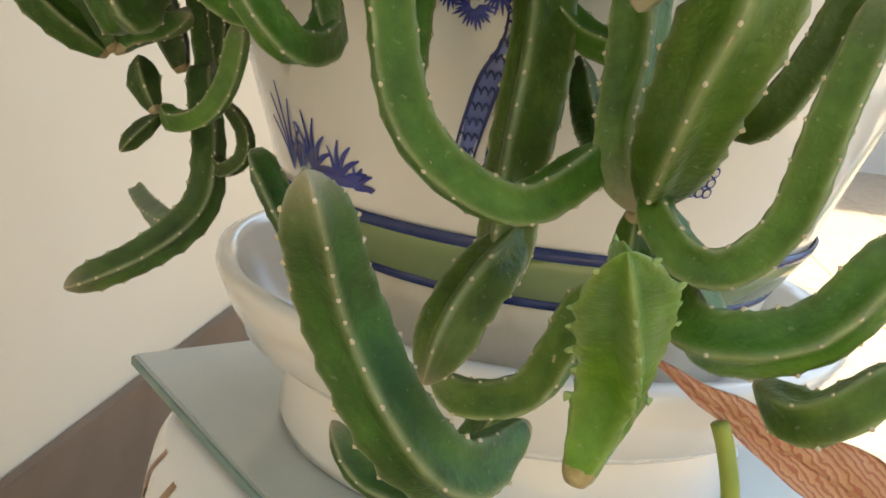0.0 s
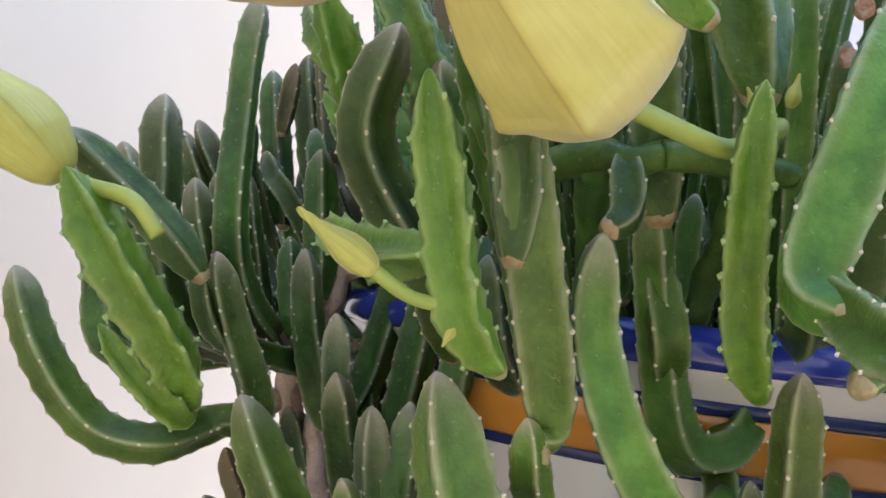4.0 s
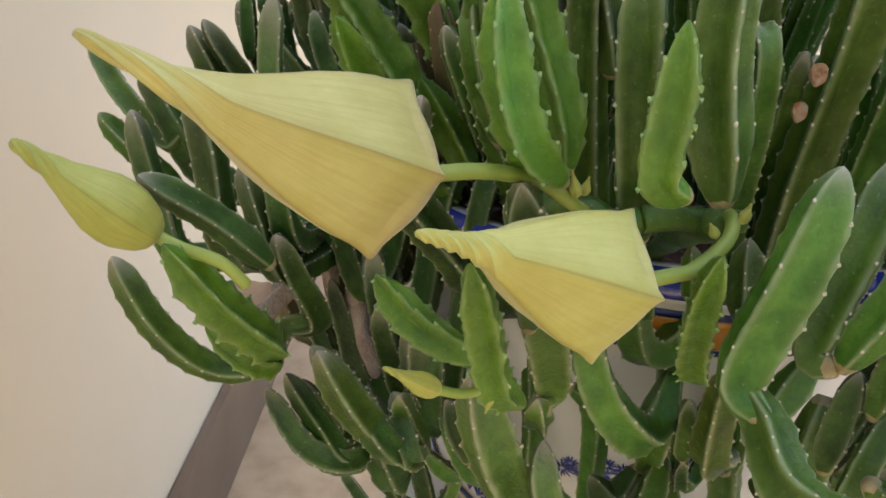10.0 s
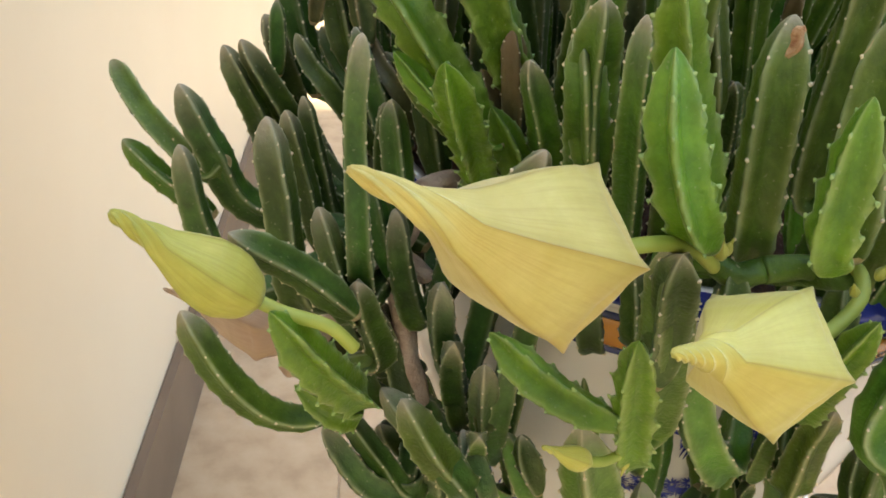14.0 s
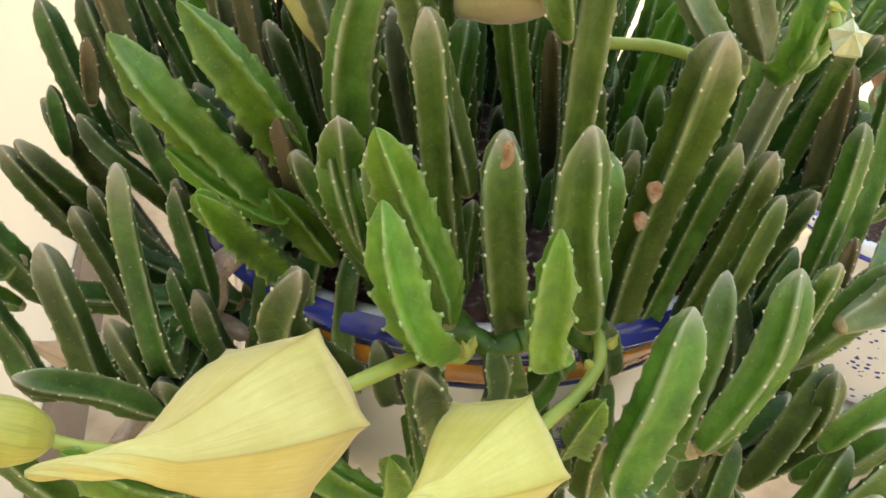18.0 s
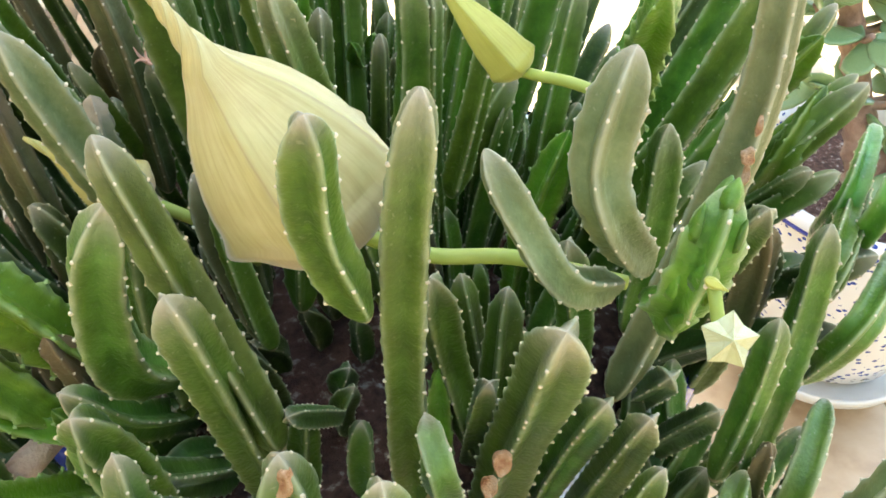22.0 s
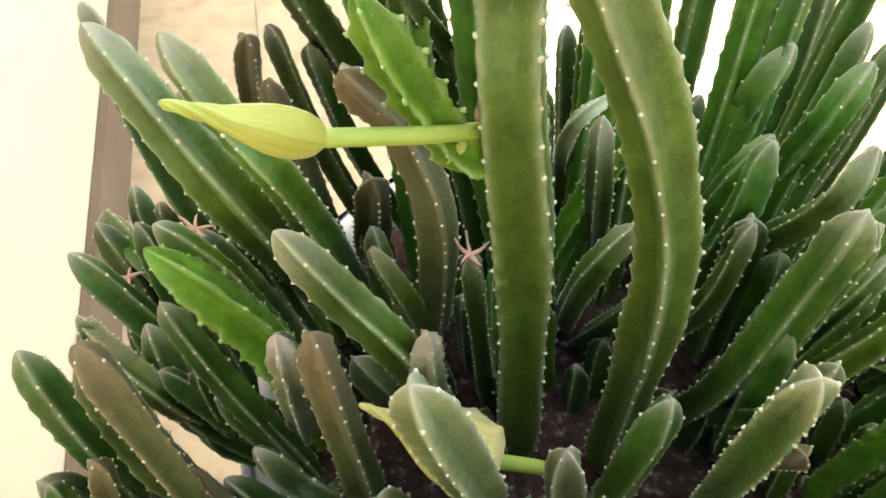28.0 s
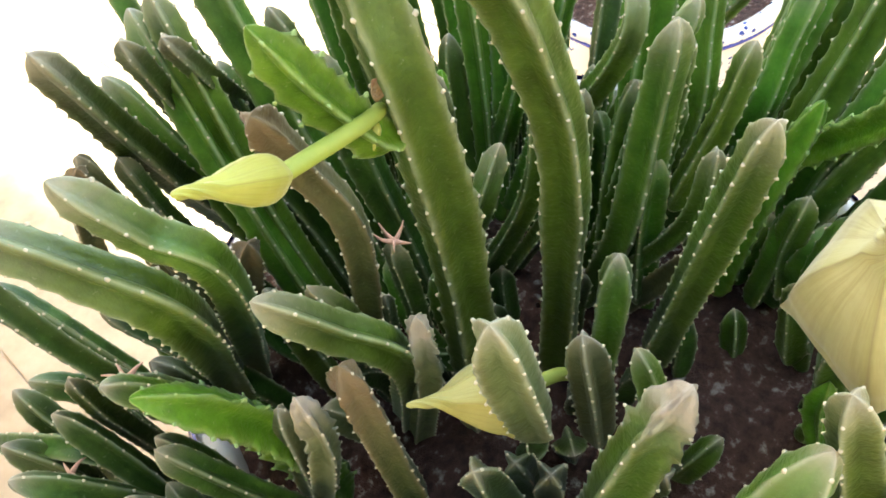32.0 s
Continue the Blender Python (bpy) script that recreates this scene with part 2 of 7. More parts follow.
def spline(points, count):
    """Even samples along a smooth curve through the points."""
    pts = [Vector(p) for p in points]
    if len(pts) == 2:
        pts = [pts[0], (pts[0] + pts[1]) / 2, pts[1]]
    ext = [pts[0] * 2 - pts[1], *pts, pts[-1] * 2 - pts[-2]]
    dense = []
    for i in range(1, len(ext) - 2):
        p0, p1, p2, p3 = ext[i - 1 : i + 3]
        for k in range(16):
            u = k / 16
            dense.append(0.5 * (2 * p1 + (p2 - p0) * u + (2 * p0 - 5 * p1 + 4 * p2 - p3) * u * u + (3 * p1 - p0 - 3 * p2 + p3) * u**3))
    dense.append(pts[-1])
    run = [0.0]
    for a, b in zip(dense, dense[1:]):
        run.append(run[-1] + (b - a).length)
    out, j = [], 0
    for k in range(count):
        s = run[-1] * k / (count - 1)
        while j < len(run) - 2 and run[j + 1] < s:
            j += 1
        u = (s - run[j]) / max(run[j + 1] - run[j], 1e-9)
        out.append(dense[j].lerp(dense[j + 1], min(u, 1)))
    return out, run[-1]


def frames(samples, twist=0.0, spin=0.0):
    """A side and an up direction at each sample, carried along without turning."""
    tang = [(b - a).normalized() for a, b in zip(samples, samples[1:])]
    tang.append(tang[-1])
    tang = [tang[0]] + [(tang[i - 1] + tang[i]).normalized() for i in range(1, len(tang))]
    side = tang[0].orthogonal().normalized()
    side = Matrix.Rotation(spin, 3, tang[0]) @ side
    out = []
    for k, t in enumerate(tang):
        side = (side - t * side.dot(t)).normalized()
        s = Matrix.Rotation(twist * k / len(tang), 3, t) @ side
        out.append((s, t.cross(s), t))
    return out


QUARTER = (0.0, 6.0, 19.0, 45.0, 71.0, 84.0)
ANGLES = [radians(90 * q + a) for q in range(4) for a in QUARTER]
RIBNESS = [1.0, 0.88, 0.36, 0.0, 0.36, 0.88] * 4


BASES = []


def stem(plant, points, width, skin="mid", joint=0.5, seed=0, spin=None, teeth=1.0, blunt=1.0, fade=1.0, leafy=0.0, turn=0.0, wither=0.0):
    """One four-ribbed succulent stem from its joint to its tip, with toothed ribs."""
    rng = random.Random(seed * 7919 + 13)
    BASES.append(Vector(points[0]))
    length = spline(points, 40)[1]
    young = skin == "young"
    cap = min(0.45, (1.3 if young else 0.95) * width / length * blunt)
    body_rings = max(12, min(100, int(length * (1 - cap) / (0.0015 if young or leafy else 0.0024))))
    steps = [(1 - cap) * k / body_rings for k in range(body_rings)] + [1 - cap + cap * math.sin(k / 9 * 1.5708) for k in range(10)]
    rings = len(steps)
    dense, length = spline(points, 160)
    samples = []
    for x in steps:
        j = min(158, int(x * 159))
        samples.append(dense[j].lerp(dense[j + 1], x * 159 - j))
    twist = rng.uniform(-0.3, 0.3)
    if spin is None:
        # one rib looks outwards, over the rim and up to the open side of the porch
        s, u, t = frames(samples)[rings // 2]
        out = Vector((-0.12, -0.36, 0.90)) - samples[rings // 2]
        spin = math.atan2(out.dot(u), out.dot(s)) + rng.uniform(-0.78, 0.78) - twist / 2 + radians(turn)
    else:
        spin = radians(spin)
    fr = frames(samples, twist, spin)
    pitch = (0.0105 if young else 0.0095) * rng.uniform(0.9, 1.12) * (width / 0.02) ** 0.5 * (1 + 0.5 * leafy)
    scallop = (0.32 if young else 0.19) * teeth * (1 + leafy)
    # rounded ribs with shallow grooves; old stems low on the pot are the plumpest
    low = min(1.0, max(0.0, (0.70 - sum(p[2] for p in points) / len(points)) / 0.07))
    plump = 0.45 if leafy else 0.5 if young else 0.66 + 0.24 * low
    core = 0.42 if young or leafy else rng.uniform(0.41, 0.50) + 0.15 * low
    verts, faces, along, ribs, joints = [], [], [], [], []
    phase = rng.random()
    for k, (c, (s, u, t)) in enumerate(zip(samples, fr)):
        x = steps[k]
        d = x * length
        r = width / 2
        grow = min(1.0, joint + (1 - joint) * min(1.0, d / (1.1 * width)) ** 0.8) * (0.62 + 0.38 * min(1.0, d / (0.35 * width)) ** 0.5) * (1 + 0.05 * math.sin(d * 60 + phase * 6)) * (1 - (0.24 if young else 0.18) * max(0.0, (x - 0.55) / 0.45) ** 1.5)
        if x > 1 - cap:
            v = (x - 1 + cap) / cap
            grow *= max(0.04, (1 - v**2.0) ** 0.58 * (1 - 0.06 * v))
        for i, a in enumerate(ANGLES):
            w = RIBNESS[i]
            rib = 1.0
            if w > 0:
                off = phase + (0.5 if (i // 6) % 2 else 0.0)
                saw = (d / pitch + off) % 1.0
                rib = 1 + scallop * min(1.0, (1 - x) / (0.7 * cap)) * w**3 * (saw**1.5 if saw < 0.84 else (1 - saw) / 0.16 * 0.77) * min(1, d / width)
            round_off = core + 0.08 * (max(0.0, (x - 1 + cap) / cap))
            full = 0.5 + 0.5 * math.cos(4 * a)
            body = round_off + (1 - round_off) * (w**0.8 * (1 - plump) + full * plump)
            body += (0.80 - body) * math.exp(-((d / ((0.95 if joint < 0.6 else 0.55) * width)) ** 2))
            lump = 1 + 0.03 * noise.noise(Vector((c.x * 45 + i, c.y * 45, c.z * 45 + seed))) + 0.06 * noise.noise(c * 40)
            if wither and x > 0.72:
                # the end is shrunken and crumpled
                lump *= 1 + wither * min(1.0, (x - 0.72) / 0.12) * (0.55 * noise.noise(Vector((c.x * 330 + i * 0.9, c.y * 330, c.z * 330 + seed))) - 0.05)
            q = c + (s * math.cos(a) + u * math.sin(a)) * (r * grow * body * rib * lump)
            verts.append(q)
            along.append(x * fade)
            ribs.append(w)
            joints.append(math.exp(-d / (0.35 * width)))
    n = len(ANGLES)
    for k in range(rings - 1):
        for i in range(n):
            a, b = k * n + i, k * n + (i + 1) % n
            faces.append((a, b, b + n, a + n))
    verts.append(samples[-1] + fr[-1][2] * width * 0.01)
    along.append(fade)
    ribs.append(0.5)
    joints.append(0.0)
    top = len(verts) - 1
    for i in range(n):
        faces.append(((rings - 1) * n + i, (rings - 1) * n + (i + 1) % n, top))
    faces.append(tuple(range(n - 1, -1, -1)))
    ob = mesh_object("stem", verts, faces, GREEN[skin], plant, attrs={"along": along, "rib": ribs, "joint": joints})
    # the small teeth on the crests of the ribs
    tv, tf = [], []
    for q in range(4):
        off = phase + (0.5 if q % 2 else 0.0)
        j = 1
        while True:
            d = (j + 0.83 - off) * pitch
            j += 1
            if d > length * (1 - cap * 0.12):
                break
            if d < width * 0.7 or rng.random() < 0.06:
                continue
            k = min(range(rings), key=lambda i: abs(steps[i] * length - d))
            p = verts[k * n + q * 6]
            c, (s, u, t) = samples[k], fr[k]
            o = (p - c).normalized()
            big = rng.uniform(0.6, 1.1) * 0.00070 * teeth * (width / 0.016) ** 0.5
            lift = (o * 0.8 + t * 0.6).normalized()
            side = t.cross(o).normalized()
            fwd = lift.cross(side).normalized()
            b0 = len(tv)
            hgt = big * (1.3 if young else 0.5)
            for ring_r, ring_h in ((1.0, -0.9), (0.8 if not young else 0.45, hgt / big * 0.55)):
                for i in range(5):
                    a = i * 1.2566
                    tv.append(p + side * (big * 0.85 * ring_r * math.cos(a)) + fwd * (big * (1.9 if young else 1.05) * ring_r * math.sin(a)) + lift * (big * ring_h))
            tv.append(p + lift * hgt)
            for i in range(5):
                j2 = (i + 1) % 5
                tf += [(b0 + i, b0 + j2, b0 + 5 + j2, b0 + 5 + i), (b0 + 5 + i, b0 + 5 + j2, b0 + 10)]
    if tf:
        mesh_object("teeth", tv, tf, TOOTH_GREEN if young else TOOTH, ob, "small pale tooth tips along the ribs" if not young else "soft green teeth")
    if leafy >= 0.8:
        # young shoot: soft pointed leaf scales stand off the ribs in four ranks
        d, rank = 0.36 * length, 0
        while d < length * 0.97:
            k = min(range(rings), key=lambda i: abs(steps[i] * length - d))
            c, (s, u, t) = samples[k], fr[k]
            for q in (rank % 2, rank % 2 + 2):
                p = verts[k * n + q * 6]
                o = (p - c).normalized()
                near = d / length
                leaf_scale(ob, c.lerp(p, 0.55), (t + o * (0.16 - 0.1 * near)).normalized(), o, rng.uniform(0.85, 1.1) * width * (0.95 - 0.35 * near), GREEN[skin])
            d += 0.68 * width
            rank += 1
    return ob


def leaf_scale(owner, root, along_dir, out_dir, size, mat):
    """A small fleshy leaf, keeled outside and pointed."""
    side = along_dir.cross(out_dir).normalized()
    up = side.cross(along_dir).normalized()
    verts, faces = [], []
    for x, wide, thick, lift in ((0.0, 0.26, 0.22, 0.0), (0.25, 0.34, 0.22, 0.02), (0.5, 0.33, 0.19, 0.03), (0.78, 0.20, 0.12, 0.03), (1.0, 0.03, 0.03, 0.02)):
        c = root + along_dir * (size * x) - up * (size * lift)
        for a, b in ((1, 0), (0.45, 0.75), (0, 1.25), (-0.45, 0.75), (-1, 0), (0, -0.6)):
            verts.append(c + side * (a * wide * size) - up * (-b * thick * size))
    for k in range(4):
        for i in range(6):
            a, b = k * 6 + i, k * 6 + (i + 1) % 6
            faces.append((a, b, b + 6, a + 6))
    faces += [(5, 4, 3, 2, 1, 0), (24, 25, 26, 27, 28, 29)]
    keel = [0.0, 0.15, 0.55, 0.15, 0.0, 0.0] * 5
    return mesh_object("leaf_scale", verts, faces, mat, owner, attrs={"along": [0.0] * 30, "rib": keel, "joint": [0.0] * 30})


# ---- the porch: wall, skirting, floor ----
YAW = radians(-6.37)
WALL_AT = Matrix.Translation((-0.381, 0.0, 0.0)) @ Matrix.Rotation(YAW, 4, "Z")
wall = part("wall_west", box_bm((0.12, 5.8, 1.15), (-0.06, 1.35, 0.575), 0.004), WALL, None)
wall.matrix_world = WALL_AT
tagged(wall, "smooth cream painted porch wall behind the plant", "wall", kind="structure")
skirt = new("baseboard")
skirt.matrix_world = WALL_AT
tagged(skirt, "brown ceramic tile skirting along the cream wall", "baseboard", kind="structure")
for k in range(-1, 2):
    ob = part("tile", box_bm((0.011, 1.999, 0.139), (0.0065, 0.4 + 2.0 * k, 0.0705), 0.0006), BASEBOARD, skirt)
floor = part("floor", box_bm((7.0, 7.0, 0.1), (2.2, 0.4, -0.054), 0.0), simple("floor_grout", [(0.3, (0.50, 0.41, 0.30)), (0.7, (0.58, 0.49, 0.37))], 0.9, 60), None)
floor.matrix_world = Matrix.Rotation(YAW, 4, "Z")
tagged(floor, "beige speckled ceramic tile floor of the porch", "floor", kind="structure")
# unseen slab and wing, added to block the sun from both plants
slab_bm = box_bm((1.59, 2.5, 0.12), (-0.105, 1.87, 2.56))
wing = box_bm((0.86, 1.22, 0.12), (1.12, 1.23, 2.56))
wing_mesh = bpy.data.meshes.new("wing")
wing.to_mesh(wing_mesh)
wing.free()
slab_bm.from_mesh(wing_mesh)
bpy.data.meshes.remove(wing_mesh)
roof = part("shade_slab", slab_bm, simple("white_slab_plaster", [(0.3, (0.70, 0.66, 0.60)), (0.7, (0.78, 0.75, 0.70))], 0.8, 4, 0.1, 0.002), None)
tagged(roof, "unseen white slab added to keep the sun off the plants", "roof", kind="structure")
# unseen wall, added to hold back sky light from the south
back = part("added_wall_south", box_bm((3.4, 0.12, 2.5), (1.1, -1.45, 1.25), 0.002), simple("grey_light_block_plaster", [(0.3, (0.24, 0.235, 0.22)), (0.7, (0.31, 0.30, 0.285))], 0.8, 5, 0.3, 0.002), None)
tagged(back, "unseen grey wall added to dim the light from the south", "wall", kind="structure")

# ---- the painted ceramic pot ----
pot = new("plant_pot")
tagged(pot, "glazed white ceramic pot with blue painting, orange and green bands", "plant pot")
POT = [(0.0, 0.405), (0.070, 0.404), (0.084, 0.407), (0.0885, 0.415), (0.090, 0.425), (0.0935, 0.437), (0.1005, 0.449), (0.106, 0.459), (0.1095, 0.472), (0.116, 0.49), (0.1235, 0.510), (0.1292, 0.532), (0.1325, 0.556), (0.1345, 0.580), (0.1365, 0.600), (0.1405, 0.613), (0.1440, 0.622), (0.149, 0.628), (0.1535, 0.632), (0.1535, 0.640), (0.1495, 0.6435), (0.1440, 0.6425), (0.1405, 0.636), (0.1375, 0.622), (0.1335, 0.60), (0.131, 0.57), (0.1, 0.56), (0, 0.56)]
lathe("body", POT, GLAZE, pot, "white glazed body")
lathe("rim_band", [(0.1536, 0.6322), (0.1550, 0.6330), (0.1562, 0.6350), (0.1557, 0.6395), (0.1535, 0.6428), (0.1520, 0.6444)], BLUE, pot, "cobalt blue rim band")
lathe("line", [(0.1434, 0.6195), (0.1446, 0.6200), (0.1458, 0.6235), (0.1448, 0.6238)], NAVY, pot)
lathe("orange_band", [(0.1374, 0.6030), (0.1380, 0.6035), (0.1411, 0.6120), (0.1444, 0.6188), (0.1440, 0.6194)], ORANGE, pot, "orange glazed band")
lathe("line", [(0.1369, 0.5995), (0.1375, 0.6000), (0.1386, 0.6025), (0.1380, 0.6030)], NAVY, pot)
lathe("line", [(0.1062, 0.4560), (0.1072, 0.4570), (0.1080, 0.4598), (0.1070, 0.4602)], NAVY, pot)
lathe("green_band", [(0.0962, 0.4405), (0.0975, 0.4415), (0.1022, 0.4490), (0.1064, 0.4562), (0.1060, 0.4568)], BAND_GREEN, pot, "sage green band")
lathe("line", [(0.0945, 0.4375), (0.0957, 0.4380), (0.0974, 0.4412), (0.0962, 0.4412)], NAVY, pot)
lathe("foot", [(0.0855, 0.4060), (0.0895, 0.4080), (0.0912, 0.4180), (0.0925, 0.4280), (0.0952, 0.4372), (0.0942, 0.4378)], CREAM, pot, "stained cream unglazed foot")

soil = lathe("soil", [(0.139, 0.628)] + [(0.139 * (1 - k / 14), 0.628 + 0.010 * math.sin(k / 14 * 1.57)) for k in range(1, 14)] + [(0.001, 0.638)], SOIL, None, segments=72, wobble=0.02)
for v in soil.data.vertices:
    v.co.z += 0.004 * noise.noise(v.co * 45) + 0.003 * noise.noise(v.co * 130)
tagged(soil, "dark crumbly potting soil with white grains in the pot", "soil", kind="stuff")

saucer = new("pot_saucer")
tagged(saucer, "tall white ceramic saucer under the painted pot", "saucer")
lathe("dish", [(0.0, 0.399), (0.085, 0.399), (0.100, 0.401), (0.1115, 0.413), (0.1180, 0.4235), (0.1225, 0.4275), (0.1260, 0.4265), (0.1265, 0.4225), (0.1225, 0.4130), (0.1160, 0.4000), (0.106, 0.3920), (0.095, 0.389), (0.0, 0.389)], GLAZE, saucer)
lathe("foot_ring", [(0.096, 0.3905), (0.097, 0.380), (0.0975, 0.362), (0.0965, 0.3575), (0.092, 0.3560), (0.086, 0.357), (0.085, 0.38), (0.085, 0.3905)], GLAZE, saucer)

plate = new("glass_plate")
tagged(plate, "square frosted grey green glass plate under the saucer", "plate")
PLATE_AT = Matrix.Rotation(radians(39), 4, "Z")
part("sheet", box_bm((0.243, 0.243, 0.006), (0, 0, 0.353), 0.0012), GLASS_TILE, plate)
part("edge", box_bm((0.2445, 0.2445, 0.0045), (0, 0, 0.3525), 0.0004), GLASS_EDGE, plate, "polished green glass edge")
plate.matrix_world = PLATE_AT

stand = new("plant_stand")
tagged(stand, "white glazed ceramic drum stool carrying the glass plate", "plant stand")
lathe("drum", [(0.0, 0.3495), (0.09, 0.3495), (0.130, 0.3485), (0.140, 0.346), (0.146, 0.339), (0.1488, 0.327), (0.150, 0.30), (0.150, 0.24), (0.148, 0.17), (0.141, 0.10), (0.132, 0.04), (0.126, 0.0), (0.0, 0.0)], GLAZE, stand)
plant = new("stapelia_plant")
tagged(plant, "large succulent with many toothed four-sided green stems in the pot", "succulent")

# ---- the stems, each from its joint to its tip ----
stem(plant, [(0.002, -0.144, 0.632), (-0.000, -0.157, 0.690), (-0.003, -0.175, 0.740), (-0.011, -0.195, 0.784)], 0.0173, "mid", 0.70, 1)
stem(plant, [(-0.023, -0.161, 0.688), (-0.030, -0.153, 0.694), (-0.035, -0.162, 0.782), (-0.033, -0.166, 0.829)], 0.0137, "olive", 0.70, 2)
stem(plant, [(-0.046, -0.168, 0.774), (-0.056, -0.172, 0.805), (-0.059, -0.183, 0.838)], 0.0116, "mid", 0.50, 3)
stem(plant, [(-0.067, -0.149, 0.713), (-0.094, -0.136, 0.812)], 0.0122, "olive", 0.70, 4)
stem(plant, [(-0.086, -0.113, 0.711), (-0.102, -0.123, 0.733), (-0.102, -0.130, 0.767), (-0.095, -0.137, 0.795)], 0.0168, "olive", 0.50, 5)
stem(plant, [(-0.057, -0.122, 0.661), (-0.065, -0.131, 0.663), (-0.087, -0.158, 0.784)], 0.0143, "olive", 0.70, 6)
stem(plant, [(-0.009, -0.131, 0.632), (-0.032, -0.182, 0.725), (-0.032, -0.169, 0.737)], 0.0107, "mid", 0.70, 7)
stem(plant, [(0.006, -0.115, 0.632), (-0.009, -0.157, 0.727)], 0.0098, "mid", 0.70, 8)
stem(plant, [(0.016, -0.145, 0.632), (0.017, -0.162, 0.691), (0.011, -0.184, 0.741)], 0.0118, "mid", 0.70, 9)
stem(plant, [(0.027, -0.154, 0.632), (0.026, -0.172, 0.689), (0.019, -0.192, 0.741)], 0.0124, "mid", 0.70, 10)
stem(plant, [(0.010, -0.197, 0.683), (0.015, -0.198, 0.705), (0.021, -0.199, 0.729)], 0.0094, "mid", 0.70, 11)
stem(plant, [(0.081, -0.109, 0.632), (0.043, -0.168, 0.722)], 0.0103, "mid", 0.70, 12)
stem(plant, [(0.071, -0.133, 0.632), (0.056, -0.177, 0.712)], 0.0102, "dark", 0.70, 13)
stem(plant, [(0.071, -0.170, 0.663), (0.078, -0.167, 0.698), (0.080, -0.165, 0.731)], 0.0107, "mid", 0.70, 14)
stem(plant, [(0.089, -0.168, 0.646), (0.093, -0.162, 0.651), (0.105, -0.152, 0.707), (0.105, -0.149, 0.748)], 0.0123, "mid", 0.70, 15)
stem(plant, [(0.103, -0.112, 0.632), (0.109, -0.120, 0.678), (0.109, -0.127, 0.723)], 0.0136, "mid", 0.70, 16)
stem(plant, [(0.096, -0.102, 0.632), (0.095, -0.120, 0.701), (0.083, -0.145, 0.756)], 0.0110, "olive", 0.70, 17)
stem(plant, [(0.033, -0.157, 0.705), (0.055, -0.157, 0.792), (0.056, -0.155, 0.845)], 0.0123, "grey", 0.70, 18)
stem(plant, [(0.034, -0.158, 0.757), (0.014, -0.167, 0.786), (0.011, -0.163, 0.802), (0.016, -0.162, 0.828)], 0.0134, "grey", 0.45, 19)
stem(plant, [(0.028, -0.156, 0.752), (0.002, -0.171, 0.773), (-0.007, -0.164, 0.788), (-0.014, -0.155, 0.804)], 0.0106, "grey", 0.45, 20)
stem(plant, [(0.030, -0.165, 0.756), (0.026, -0.182, 0.767), (0.025, -0.189, 0.791), (0.031, -0.184, 0.804)], 0.0125, "lit_mid", 0.45, 21, leafy=0.9)
stem(plant, [(0.104, -0.013, 0.632), (0.055, -0.101, 0.746), (0.051, -0.111, 0.782), (0.029, -0.151, 0.833)], 0.0139, "young", 0.70, 22, leafy=0.5)
stem(plant, [(0.115, -0.025, 0.640), (0.167, -0.040, 0.685), (0.201, -0.053, 0.731)], 0.0106, "lit_mid", 0.70, 23)
stem(plant, [(0.147, -0.121, 0.696), (0.142, -0.137, 0.742), (0.199, -0.088, 0.732)], 0.0112, "lit_mid", 0.70, 24)
stem(plant, [(0.147, -0.108, 0.696), (0.142, -0.121, 0.729), (0.174, -0.093, 0.736)], 0.0100, "lit_mid", 0.70, 25)
stem(plant, [(0.121, -0.133, 0.685), (0.120, -0.145, 0.721), (0.169, -0.101, 0.719)], 0.0103, "mid", 0.70, 26)
stem(plant, [(0.116, -0.148, 0.672), (0.118, -0.163, 0.713), (0.164, -0.132, 0.708)], 0.0109, "mid", 0.70, 27)
stem(plant, [(0.123, -0.129, 0.691), (0.119, -0.142, 0.725), (0.151, -0.114, 0.726)], 0.0090, "mid", 0.70, 28)
stem(plant, [(0.118, -0.003, 0.640), (0.139, -0.044, 0.706), (0.143, -0.085, 0.773)], 0.0150, "young", 0.70, 29)
stem(plant, [(0.113, 0.034, 0.640), (0.143, -0.001, 0.698), (0.158, -0.041, 0.756)], 0.0129, "lit_mid", 0.70, 30)
stem(plant, [(0.132, -0.081, 0.690), (0.136, -0.092, 0.730), (0.152, -0.085, 0.752)], 0.0100, "young", 0.70, 31, leafy=0.3)
stem(plant, [(0.111, -0.040, 0.640), (0.125, -0.081, 0.691), (0.124, -0.117, 0.742)], 0.0102, "mid", 0.70, 32)
stem(plant, [(0.031, -0.238, 0.651), (0.035, -0.244, 0.670), (0.050, -0.252, 0.693), (0.060, -0.262, 0.719)], 0.0110, "mid", 0.60, 33)
stem(plant, [(0.050, -0.197, 0.652), (0.056, -0.194, 0.669), (0.074, -0.178, 0.677)], 0.0113, "mid", 0.70, 34)
stem(plant, [(0.086, -0.186, 0.649), (0.089, -0.187, 0.675), (0.114, -0.165, 0.682)], 0.0125, "olive", 0.70, 35)
stem(plant, [(0.080, -0.188, 0.661), (0.080, -0.179, 0.664), (0.079, -0.179, 0.690)], 0.0074, "brown", 0.70, 36)
stem(plant, [(-0.100, -0.140, 0.685), (-0.108, -0.144, 0.721), (-0.113, -0.155, 0.751)], 0.0147, "mid", 0.70, 37)
stem(plant, [(-0.089, -0.196, 0.697), (-0.093, -0.194, 0.716), (-0.103, -0.192, 0.742), (-0.113, -0.199, 0.769)], 0.0131, "young", 0.60, 38, leafy=0.5)
